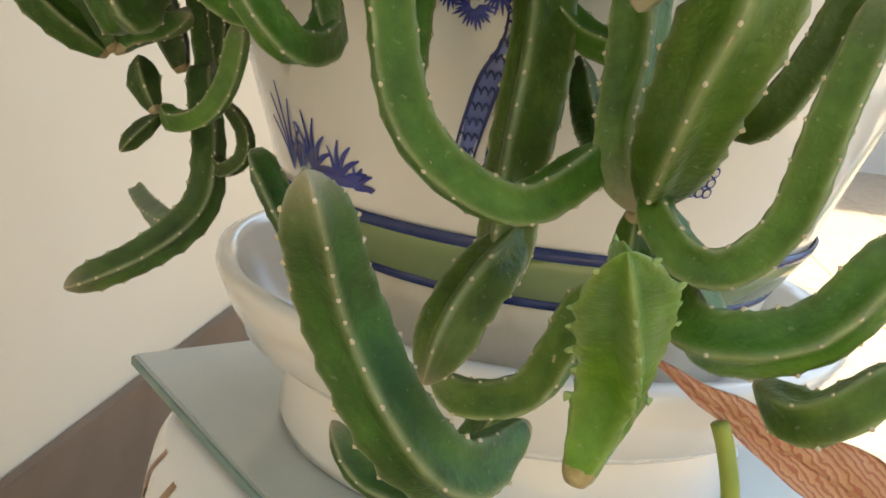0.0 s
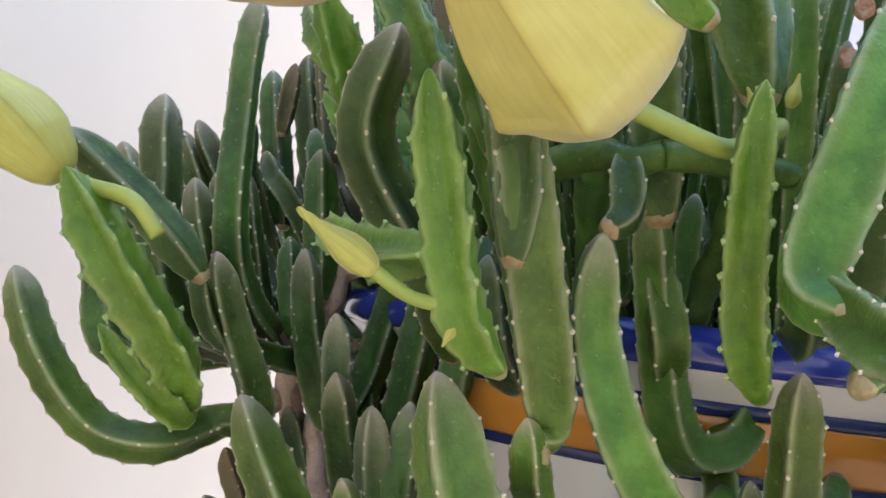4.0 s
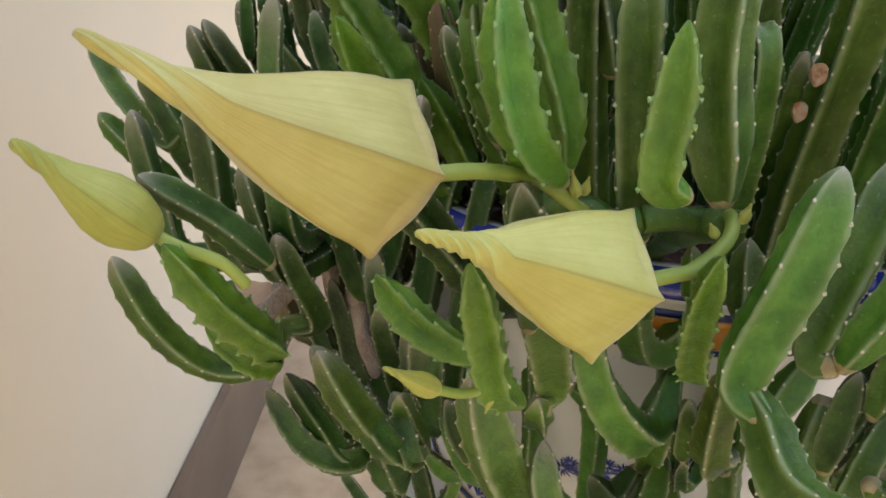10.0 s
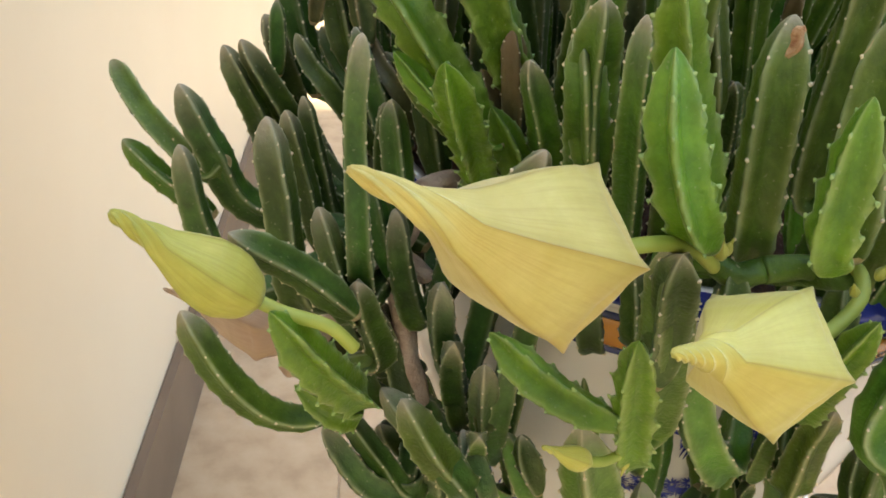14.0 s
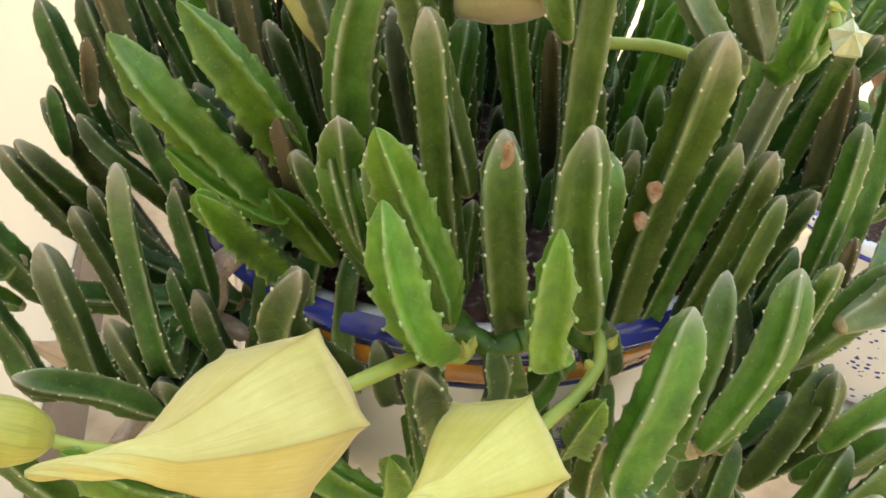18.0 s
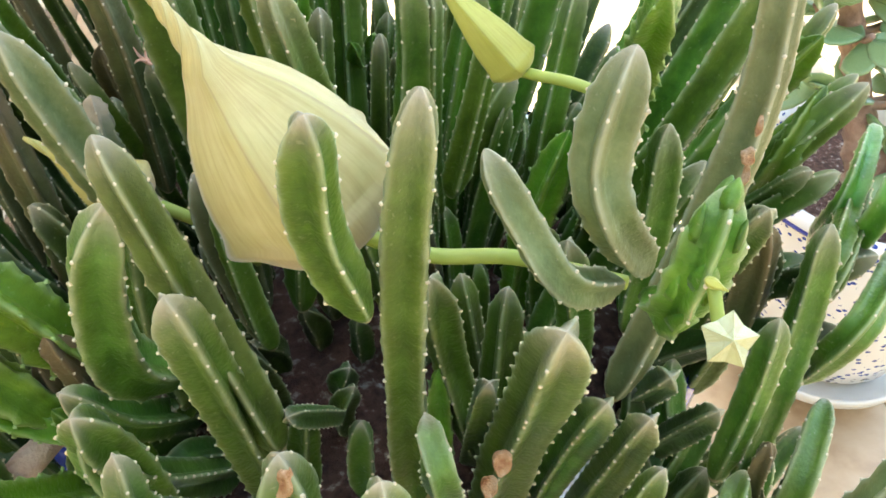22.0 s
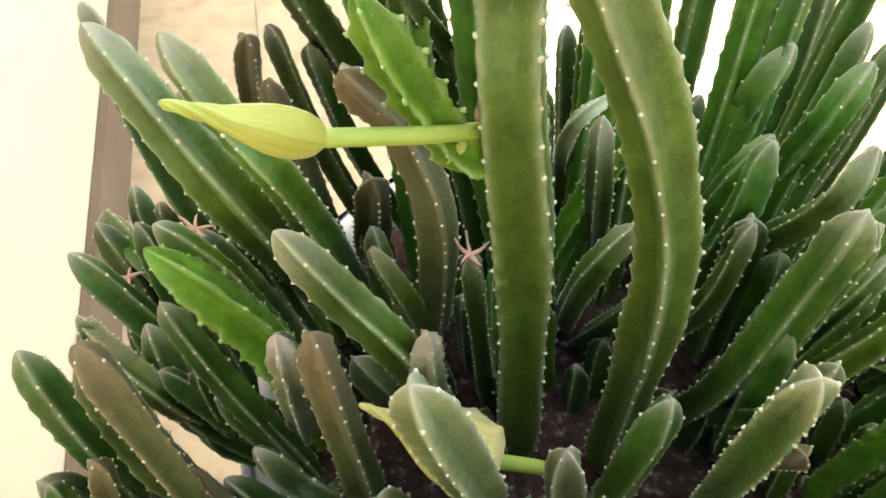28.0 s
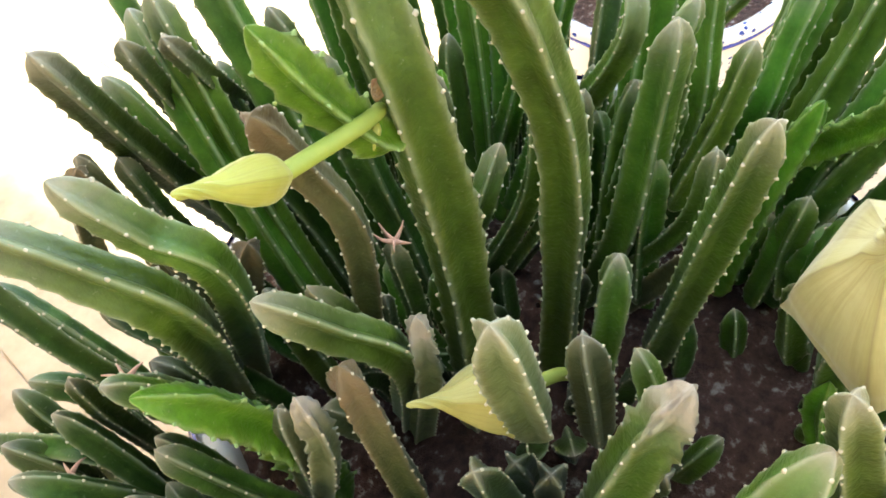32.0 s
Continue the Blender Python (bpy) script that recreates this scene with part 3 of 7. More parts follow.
stem(plant, [(-0.092, -0.211, 0.700), (-0.105, -0.217, 0.714), (-0.111, -0.212, 0.732), (-0.113, -0.206, 0.752)], 0.0132, "young", 0.50, 39, leafy=0.5)
stem(plant, [(0.005, -0.052, 0.632), (-0.049, -0.100, 0.824)], 0.0134, "mid", 0.70, 40)
stem(plant, [(-0.009, 0.032, 0.632), (-0.018, -0.012, 0.726), (-0.019, -0.020, 0.777)], 0.0093, "mid", 0.70, 41)
stem(plant, [(0.013, 0.025, 0.632), (0.003, -0.015, 0.716), (0.002, -0.022, 0.765)], 0.0089, "mid", 0.70, 42)
stem(plant, [(0.020, -0.009, 0.632), (0.007, -0.058, 0.715), (0.001, -0.069, 0.762)], 0.0092, "mid", 0.70, 43)
stem(plant, [(0.017, -0.012, 0.632), (0.007, -0.037, 0.703), (0.007, -0.045, 0.762), (0.003, -0.052, 0.801)], 0.0148, "mid", 0.70, 44, turn=40)
stem(plant, [(0.033, -0.003, 0.632), (0.028, -0.025, 0.704), (0.029, -0.036, 0.761), (0.030, -0.045, 0.790)], 0.0132, "lit_mid", 0.70, 45, turn=40)
stem(plant, [(0.041, 0.043, 0.632), (0.024, 0.008, 0.724), (0.021, 0.003, 0.770)], 0.0124, "lit_mid", 0.70, 46)
stem(plant, [(0.061, 0.058, 0.632), (0.027, -0.019, 0.758), (0.029, -0.025, 0.791)], 0.0112, "lit_mid", 0.70, 47)
stem(plant, [(0.079, -0.006, 0.632), (0.069, -0.030, 0.709), (0.073, -0.030, 0.749), (0.077, -0.029, 0.778)], 0.0128, "lit_mid", 0.70, 48)
stem(plant, [(0.025, -0.029, 0.632), (-0.009, -0.082, 0.742)], 0.0112, "brown", 0.70, 49)
stem(plant, [(0.024, 0.115, 0.640), (0.014, 0.098, 0.687), (0.000, 0.065, 0.733)], 0.0120, "young", 0.70, 50)
stem(plant, [(0.038, 0.117, 0.632), (0.010, 0.051, 0.724)], 0.0110, "young", 0.70, 51)
stem(plant, [(0.051, 0.124, 0.632), (0.023, 0.061, 0.721)], 0.0120, "young", 0.70, 52)
stem(plant, [(0.099, -0.023, 0.632), (0.082, -0.051, 0.708), (0.086, -0.057, 0.743), (0.092, -0.062, 0.767)], 0.0120, "lit_mid", 0.70, 53)
stem(plant, [(0.052, -0.000, 0.632), (0.044, -0.028, 0.718), (0.053, -0.030, 0.745)], 0.0124, "lit_mid", 0.70, 54)
stem(plant, [(0.101, -0.062, 0.632), (0.106, -0.057, 0.675), (0.108, -0.052, 0.712)], 0.0108, "lit_mid", 0.70, 55)
stem(plant, [(0.059, -0.079, 0.632), (0.048, -0.091, 0.680), (0.057, -0.094, 0.693)], 0.0116, "lit_mid", 0.60, 56)
stem(plant, [(0.061, -0.062, 0.632), (0.058, -0.072, 0.685)], 0.0107, "lit_mid", 0.60, 57)
stem(plant, [(-0.051, -0.008, 0.632), (-0.066, -0.020, 0.757), (-0.077, -0.023, 0.824), (-0.078, -0.018, 0.850), (-0.078, -0.019, 0.886)], 0.0183, "olive", 0.80, 58, turn=45)
stem(plant, [(-0.021, -0.023, 0.632), (-0.037, -0.040, 0.767), (-0.050, -0.040, 0.822), (-0.068, -0.039, 0.862), (-0.084, -0.042, 0.891)], 0.0155, "olive", 0.80, 59, turn=20)
stem(plant, [(-0.075, -0.022, 0.810), (-0.087, -0.022, 0.813), (-0.100, -0.020, 0.835), (-0.110, -0.018, 0.857)], 0.0105, "young", 0.50, 60, leafy=0.7)
stem(plant, [(-0.092, 0.083, 0.632), (-0.123, 0.009, 0.778), (-0.136, 0.010, 0.807), (-0.147, 0.016, 0.830)], 0.0123, "mid", 0.70, 61, turn=30)
stem(plant, [(-0.105, 0.080, 0.632), (-0.135, 0.015, 0.767), (-0.151, 0.018, 0.803), (-0.165, 0.038, 0.820)], 0.0145, "mid", 0.70, 62)
stem(plant, [(-0.142, 0.052, 0.702), (-0.157, 0.055, 0.753), (-0.168, 0.072, 0.804)], 0.0096, "dark", 0.70, 63)
stem(plant, [(-0.125, 0.090, 0.723), (-0.126, 0.075, 0.764), (-0.126, 0.057, 0.796)], 0.0091, "brown", 0.70, 64)
stem(plant, [(-0.075, 0.091, 0.640), (-0.101, 0.089, 0.713), (-0.118, 0.076, 0.785)], 0.0084, "dark", 0.70, 65)
stem(plant, [(-0.062, 0.100, 0.640), (-0.088, 0.096, 0.706), (-0.106, 0.079, 0.773)], 0.0092, "dark", 0.70, 66)
stem(plant, [(-0.080, 0.014, 0.689), (-0.086, -0.001, 0.767), (-0.095, 0.002, 0.800), (-0.112, -0.012, 0.834)], 0.0112, "brown", 0.70, 67, wither=0.4, fade=1.08)
stem(plant, [(-0.082, 0.101, 0.632), (-0.094, 0.045, 0.742)], 0.0147, "brown", 0.70, 68)
stem(plant, [(-0.068, 0.045, 0.632), (-0.093, 0.004, 0.729), (-0.104, 0.003, 0.758)], 0.0091, "mid", 0.70, 69)
stem(plant, [(-0.074, 0.013, 0.632), (-0.101, -0.026, 0.742), (-0.118, -0.022, 0.773), (-0.131, -0.016, 0.794)], 0.0119, "mid", 0.70, 70, turn=40)
stem(plant, [(-0.122, -0.003, 0.663), (-0.134, -0.005, 0.724), (-0.148, -0.005, 0.759), (-0.162, -0.002, 0.781)], 0.0142, "young", 0.70, 71, leafy=0.3)
stem(plant, [(-0.130, 0.025, 0.698), (-0.132, 0.019, 0.702), (-0.145, 0.020, 0.737), (-0.161, 0.022, 0.764)], 0.0099, "mid", 0.70, 72)
stem(plant, [(-0.159, 0.034, 0.669), (-0.175, 0.037, 0.706), (-0.191, 0.046, 0.733)], 0.0124, "dark", 0.70, 73)
stem(plant, [(-0.158, 0.056, 0.674), (-0.169, 0.054, 0.709), (-0.186, 0.095, 0.699)], 0.0097, "dark", 0.70, 74)
stem(plant, [(-0.149, 0.057, 0.678), (-0.157, 0.056, 0.714), (-0.161, 0.052, 0.742)], 0.0077, "dark", 0.70, 75)
stem(plant, [(-0.130, -0.015, 0.664), (-0.151, -0.005, 0.719), (-0.163, 0.003, 0.753)], 0.0101, "dark", 0.70, 76)
stem(plant, [(-0.186, -0.009, 0.666), (-0.197, -0.001, 0.710), (-0.204, 0.007, 0.740)], 0.0125, "dark", 0.70, 77)
stem(plant, [(-0.166, -0.029, 0.696), (-0.174, -0.024, 0.736), (-0.180, -0.023, 0.776)], 0.0120, "brown", 0.70, 78)
stem(plant, [(-0.157, 0.017, 0.656), (-0.175, 0.010, 0.704), (-0.204, 0.074, 0.664)], 0.0100, "dark", 0.70, 79)
stem(plant, [(-0.156, 0.004, 0.682), (-0.155, 0.003, 0.685), (-0.170, 0.007, 0.716)], 0.0090, "dark", 0.70, 80)
stem(plant, [(-0.155, 0.005, 0.673), (-0.160, 0.004, 0.717)], 0.0082, "dark", 0.70, 81)
stem(plant, [(-0.189, -0.026, 0.704), (-0.186, -0.030, 0.735)], 0.0090, "brown", 0.70, 82)
stem(plant, [(-0.203, -0.020, 0.679), (-0.204, -0.020, 0.712)], 0.0092, "dark", 0.70, 83)
stem(plant, [(-0.127, 0.012, 0.632), (-0.133, -0.024, 0.735), (-0.135, -0.025, 0.766)], 0.0097, "grey", 0.70, 84, wither=0.9, fade=1.06)
stem(plant, [(-0.115, -0.035, 0.679), (-0.123, -0.037, 0.740), (-0.128, -0.038, 0.782)], 0.0114, "brown", 0.70, 85, wither=0.8, fade=1.1)
stem(plant, [(-0.076, 0.006, 0.632), (-0.095, -0.029, 0.729), (-0.098, -0.033, 0.764)], 0.0101, "grey", 0.70, 86, wither=1.0, fade=1.08)
stem(plant, [(-0.087, -0.063, 0.717), (-0.105, -0.069, 0.776), (-0.114, -0.073, 0.808)], 0.0143, "grey", 0.70, 87, turn=35)
stem(plant, [(-0.054, 0.021, 0.632), (-0.069, -0.001, 0.706), (-0.078, -0.007, 0.759)], 0.0084, "dark", 0.70, 88)
stem(plant, [(-0.057, 0.034, 0.632), (-0.072, 0.011, 0.715)], 0.0076, "dark", 0.70, 89)
stem(plant, [(-0.041, -0.054, 0.671), (-0.039, -0.058, 0.720), (-0.036, -0.058, 0.744)], 0.0130, "mid", 0.70, 90)
stem(plant, [(-0.057, -0.065, 0.670), (-0.068, -0.069, 0.721), (-0.072, -0.068, 0.752)], 0.0125, "grey", 0.70, 91)
stem(plant, [(0.015, 0.071, 0.632), (-0.029, 0.013, 0.754), (-0.035, 0.010, 0.786)], 0.0091, "dark", 0.70, 92)
stem(plant, [(0.085, 0.106, 0.632), (0.052, 0.055, 0.732), (0.056, 0.048, 0.767)], 0.0149, "lit_mid", 0.70, 93)
stem(plant, [(0.101, 0.082, 0.632), (0.069, 0.034, 0.733), (0.074, 0.029, 0.770)], 0.0144, "lit_mid", 0.70, 94)
stem(plant, [(0.057, 0.067, 0.632), (0.034, 0.030, 0.720), (0.044, 0.027, 0.746)], 0.0103, "lit_mid", 0.70, 95)
stem(plant, [(-0.013, 0.043, 0.632), (-0.035, -0.002, 0.728), (-0.029, -0.011, 0.761)], 0.0100, "mid", 0.70, 96)
stem(plant, [(0.019, 0.123, 0.632), (-0.035, 0.027, 0.764), (-0.023, 0.029, 0.775)], 0.0063, "grey", 0.70, 97)
stem(plant, [(-0.039, 0.111, 0.640), (-0.083, 0.094, 0.735), (-0.121, 0.061, 0.829)], 0.0124, "dark", 0.70, 98)
stem(plant, [(-0.022, 0.116, 0.640), (-0.060, 0.099, 0.727), (-0.095, 0.067, 0.814)], 0.0102, "dark", 0.70, 99)
stem(plant, [(0.007, 0.118, 0.640), (-0.039, 0.097, 0.726), (-0.086, 0.060, 0.812)], 0.0094, "dark", 0.70, 100)
stem(plant, [(0.011, 0.118, 0.640), (-0.015, 0.117, 0.710), (-0.042, 0.101, 0.780)], 0.0098, "dark", 0.70, 101)
stem(plant, [(-0.019, 0.116, 0.640), (-0.046, 0.116, 0.705), (-0.070, 0.099, 0.769)], 0.0095, "dark", 0.70, 102)
stem(plant, [(0.022, -0.047, 0.706), (0.024, -0.060, 0.753), (0.026, -0.066, 0.784)], 0.0105, "lit_mid", 0.70, 103)
stem(plant, [(0.012, -0.103, 0.665), (0.005, -0.100, 0.715)], 0.0106, "mid", 0.70, 104)
stem(plant, [(0.020, -0.033, 0.674), (0.013, -0.043, 0.744), (0.010, -0.051, 0.794)], 0.0112, "mid", 0.70, 105)
stem(plant, [(-0.098, -0.085, 0.665), (-0.089, -0.081, 0.669), (-0.093, -0.090, 0.714), (-0.092, -0.099, 0.756), (-0.088, -0.106, 0.781)], 0.0164, "olive", 0.60, 106, wither=0.9, fade=1.08)
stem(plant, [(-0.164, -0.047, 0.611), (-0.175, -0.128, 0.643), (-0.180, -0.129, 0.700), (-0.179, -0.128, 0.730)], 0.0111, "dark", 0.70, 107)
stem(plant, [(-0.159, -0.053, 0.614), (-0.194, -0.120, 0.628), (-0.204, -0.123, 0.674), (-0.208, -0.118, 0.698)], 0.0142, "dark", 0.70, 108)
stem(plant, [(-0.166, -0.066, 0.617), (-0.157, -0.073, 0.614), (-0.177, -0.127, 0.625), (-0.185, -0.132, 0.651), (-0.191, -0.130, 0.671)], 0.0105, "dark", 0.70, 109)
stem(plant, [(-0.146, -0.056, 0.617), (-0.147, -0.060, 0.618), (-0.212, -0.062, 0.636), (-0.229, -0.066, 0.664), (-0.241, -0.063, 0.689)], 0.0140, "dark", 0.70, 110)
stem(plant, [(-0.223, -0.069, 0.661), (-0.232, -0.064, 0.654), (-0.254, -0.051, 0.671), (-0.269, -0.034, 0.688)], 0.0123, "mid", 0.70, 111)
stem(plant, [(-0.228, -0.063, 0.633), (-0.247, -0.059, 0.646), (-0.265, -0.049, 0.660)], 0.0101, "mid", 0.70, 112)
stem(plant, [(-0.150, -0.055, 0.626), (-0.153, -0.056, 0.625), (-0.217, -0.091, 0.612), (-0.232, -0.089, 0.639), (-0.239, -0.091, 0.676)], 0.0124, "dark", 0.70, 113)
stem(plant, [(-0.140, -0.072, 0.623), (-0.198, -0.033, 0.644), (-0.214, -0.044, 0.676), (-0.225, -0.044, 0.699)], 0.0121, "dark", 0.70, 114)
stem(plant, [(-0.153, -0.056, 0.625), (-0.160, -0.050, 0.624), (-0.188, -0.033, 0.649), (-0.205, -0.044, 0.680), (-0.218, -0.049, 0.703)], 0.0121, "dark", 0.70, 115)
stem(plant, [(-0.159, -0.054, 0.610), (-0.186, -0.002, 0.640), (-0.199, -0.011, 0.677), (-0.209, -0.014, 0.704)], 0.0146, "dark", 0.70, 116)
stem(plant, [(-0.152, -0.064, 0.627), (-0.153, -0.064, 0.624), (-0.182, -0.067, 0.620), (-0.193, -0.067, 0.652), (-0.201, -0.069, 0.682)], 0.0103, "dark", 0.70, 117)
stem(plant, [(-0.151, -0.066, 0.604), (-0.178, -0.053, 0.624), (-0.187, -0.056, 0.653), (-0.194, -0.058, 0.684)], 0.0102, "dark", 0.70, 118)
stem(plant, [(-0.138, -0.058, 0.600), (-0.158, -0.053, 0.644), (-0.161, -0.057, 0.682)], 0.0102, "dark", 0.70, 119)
stem(plant, [(-0.115, -0.071, 0.650), (-0.115, -0.063, 0.658), (-0.148, -0.080, 0.691), (-0.160, -0.077, 0.708)], 0.0098, "mid", 0.60, 120)
stem(plant, [(-0.112, -0.083, 0.632), (-0.142, -0.130, 0.695), (-0.157, -0.152, 0.729)], 0.0139, "young", 0.70, 121, leafy=0.3)
stem(plant, [(-0.103, -0.063, 0.632), (-0.115, -0.088, 0.687), (-0.123, -0.097, 0.725)], 0.0108, "brown", 0.70, 122, wither=0.6, fade=1.12)
stem(plant, [(-0.084, -0.058, 0.632), (-0.107, -0.103, 0.687), (-0.121, -0.116, 0.720)], 0.0130, "mid", 0.70, 123)
stem(plant, [(-0.079, -0.092, 0.632), (-0.108, -0.144, 0.710), (-0.114, -0.143, 0.740)], 0.0145, "mid", 0.70, 124)
stem(plant, [(-0.070, -0.116, 0.632), (-0.101, -0.163, 0.719), (-0.105, -0.168, 0.750)], 0.0110, "mid", 0.70, 125)
stem(plant, [(-0.059, -0.176, 0.667), (-0.069, -0.184, 0.725), (-0.071, -0.184, 0.756)], 0.0171, "mid", 0.70, 126)
stem(plant, [(-0.045, -0.204, 0.693), (-0.053, -0.203, 0.732), (-0.054, -0.204, 0.765)], 0.0173, "mid", 0.70, 127)
stem(plant, [(-0.063, -0.225, 0.703), (-0.072, -0.228, 0.710), (-0.071, -0.226, 0.731), (-0.071, -0.225, 0.748)], 0.0133, "young", 0.60, 128, leafy=0.4)
stem(plant, [(-0.043, -0.120, 0.684), (-0.064, -0.150, 0.726)], 0.0073, "dark", 0.70, 129)
stem(plant, [(-0.076, -0.199, 0.662), (-0.071, -0.196, 0.668), (-0.072, -0.191, 0.684)], 0.0104, "dark", 0.70, 130)
stem(plant, [(-0.096, -0.206, 0.651), (-0.098, -0.208, 0.675), (-0.105, -0.219, 0.703)], 0.0140, "dark", 0.60, 131)
stem(plant, [(-0.037, -0.244, 0.647), (-0.042, -0.234, 0.655), (-0.033, -0.232, 0.687), (-0.025, -0.226, 0.714)], 0.0163, "mid", 0.70, 132)
stem(plant, [(-0.014, -0.232, 0.657), (-0.019, -0.225, 0.659), (-0.008, -0.217, 0.690), (-0.001, -0.208, 0.710)], 0.0138, "mid", 0.70, 133)
stem(plant, [(-0.014, -0.232, 0.657), (0.001, -0.234, 0.694), (0.009, -0.227, 0.722)], 0.0131, "mid", 0.70, 134)
stem(plant, [(-0.036, -0.195, 0.628), (-0.046, -0.209, 0.646), (-0.052, -0.224, 0.673), (-0.054, -0.233, 0.691)], 0.0114, "young", 0.50, 135)
stem(plant, [(-0.176, -0.151, 0.605), (-0.180, -0.167, 0.621), (-0.192, -0.179, 0.641), (-0.207, -0.183, 0.664)], 0.0139, "young", 0.50, 136, leafy=0.5)
stem(plant, [(-0.165, -0.121, 0.603), (-0.179, -0.121, 0.596), (-0.189, -0.141, 0.592), (-0.206, -0.145, 0.596), (-0.222, -0.147, 0.614), (-0.236, -0.142, 0.638)], 0.0121, "mid", 0.50, 137)
stem(plant, [(-0.176, -0.151, 0.605), (-0.178, -0.156, 0.603), (-0.187, -0.167, 0.613), (-0.199, -0.168, 0.626)], 0.0088, "young", 0.50, 138, leafy=0.5)
stem(plant, [(-0.179, -0.121, 0.596), (-0.165, -0.121, 0.603), (-0.173, -0.134, 0.631), (-0.178, -0.142, 0.649)], 0.0118, "dark", 0.60, 139)
stem(plant, [(-0.106, -0.136, 0.626), (-0.114, -0.153, 0.647), (-0.136, -0.165, 0.682), (-0.130, -0.175, 0.712)], 0.0150, "dark", 0.60, 140)
stem(plant, [(-0.096, -0.211, 0.628), (-0.106, -0.220, 0.640), (-0.112, -0.226, 0.662), (-0.118, -0.232, 0.686)], 0.0118, "young", 0.45, 141, leafy=0.75)
stem(plant, [(-0.109, -0.224, 0.653), (-0.116, -0.220, 0.651), (-0.129, -0.204, 0.651), (-0.142, -0.185, 0.657)], 0.0108, "young", 0.50, 142, leafy=0.4)
stem(plant, [(-0.087, -0.190, 0.612), (-0.082, -0.185, 0.618), (-0.094, -0.203, 0.661), (-0.104, -0.211, 0.701)], 0.0160, "olive", 0.60, 143)
stem(plant, [(-0.028, -0.150, 0.595), (-0.029, -0.152, 0.598), (-0.042, -0.173, 0.588), (-0.064, -0.189, 0.614), (-0.074, -0.189, 0.640), (-0.076, -0.199, 0.662)], 0.0152, "mid", 0.55, 144)
stem(plant, [(-0.014, -0.131, 0.630), (-0.028, -0.145, 0.611), (-0.043, -0.153, 0.613), (-0.054, -0.163, 0.644), (-0.062, -0.177, 0.674)], 0.0129, "mid", 0.55, 145)
stem(plant, [(-0.011, -0.159, 0.578), (-0.011, -0.171, 0.579), (-0.023, -0.187, 0.590), (-0.026, -0.192, 0.615), (-0.030, -0.202, 0.636)], 0.0127, "olive", 0.60, 146)
stem(plant, [(-0.023, -0.167, 0.572), (-0.024, -0.167, 0.575), (-0.027, -0.172, 0.592), (-0.031, -0.178, 0.608)], 0.0083, "mid", 0.60, 147)
stem(plant, [(-0.074, -0.168, 0.550), (-0.085, -0.188, 0.563), (-0.099, -0.192, 0.591), (-0.110, -0.193, 0.626)], 0.0185, "olive", 0.60, 148)
stem(plant, [(-0.080, -0.170, 0.590), (-0.085, -0.186, 0.604), (-0.088, -0.194, 0.618)], 0.0100, "olive", 0.60, 149)
stem(plant, [(-0.026, -0.154, 0.565), (-0.039, -0.176, 0.551), (-0.062, -0.191, 0.560), (-0.081, -0.201, 0.582), (-0.084, -0.192, 0.600)], 0.0133, "olive", 0.55, 150)
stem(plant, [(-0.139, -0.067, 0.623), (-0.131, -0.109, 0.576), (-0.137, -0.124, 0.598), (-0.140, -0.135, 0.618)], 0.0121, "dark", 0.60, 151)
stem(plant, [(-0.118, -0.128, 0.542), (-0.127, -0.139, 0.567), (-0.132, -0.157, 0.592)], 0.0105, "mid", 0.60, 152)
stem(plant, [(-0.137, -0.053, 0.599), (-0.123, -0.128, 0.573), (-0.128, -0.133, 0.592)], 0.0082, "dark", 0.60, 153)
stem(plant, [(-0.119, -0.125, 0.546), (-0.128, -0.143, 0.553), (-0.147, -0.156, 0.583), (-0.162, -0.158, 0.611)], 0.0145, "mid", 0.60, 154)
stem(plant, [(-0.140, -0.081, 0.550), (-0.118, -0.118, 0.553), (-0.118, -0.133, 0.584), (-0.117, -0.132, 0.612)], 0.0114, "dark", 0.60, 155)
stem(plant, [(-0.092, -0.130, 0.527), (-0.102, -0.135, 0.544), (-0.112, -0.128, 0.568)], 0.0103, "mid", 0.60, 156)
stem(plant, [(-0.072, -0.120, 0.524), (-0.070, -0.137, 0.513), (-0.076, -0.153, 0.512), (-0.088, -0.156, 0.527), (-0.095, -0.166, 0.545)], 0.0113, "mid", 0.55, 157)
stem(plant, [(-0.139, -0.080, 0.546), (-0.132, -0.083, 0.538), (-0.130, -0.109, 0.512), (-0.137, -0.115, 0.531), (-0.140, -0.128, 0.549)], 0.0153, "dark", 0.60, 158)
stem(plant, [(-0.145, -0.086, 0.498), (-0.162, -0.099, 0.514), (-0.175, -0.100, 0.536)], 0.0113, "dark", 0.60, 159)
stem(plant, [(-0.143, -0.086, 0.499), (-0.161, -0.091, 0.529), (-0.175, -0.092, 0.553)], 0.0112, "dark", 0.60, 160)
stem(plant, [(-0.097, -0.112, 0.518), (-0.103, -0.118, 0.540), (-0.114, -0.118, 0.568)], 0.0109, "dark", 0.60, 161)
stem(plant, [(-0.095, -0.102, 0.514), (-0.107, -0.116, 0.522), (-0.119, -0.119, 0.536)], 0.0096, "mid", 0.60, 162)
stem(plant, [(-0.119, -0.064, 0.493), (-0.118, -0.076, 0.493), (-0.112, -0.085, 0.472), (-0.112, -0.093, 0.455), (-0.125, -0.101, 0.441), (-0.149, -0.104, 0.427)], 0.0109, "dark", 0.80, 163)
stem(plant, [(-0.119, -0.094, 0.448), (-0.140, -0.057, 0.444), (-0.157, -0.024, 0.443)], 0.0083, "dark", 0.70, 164)
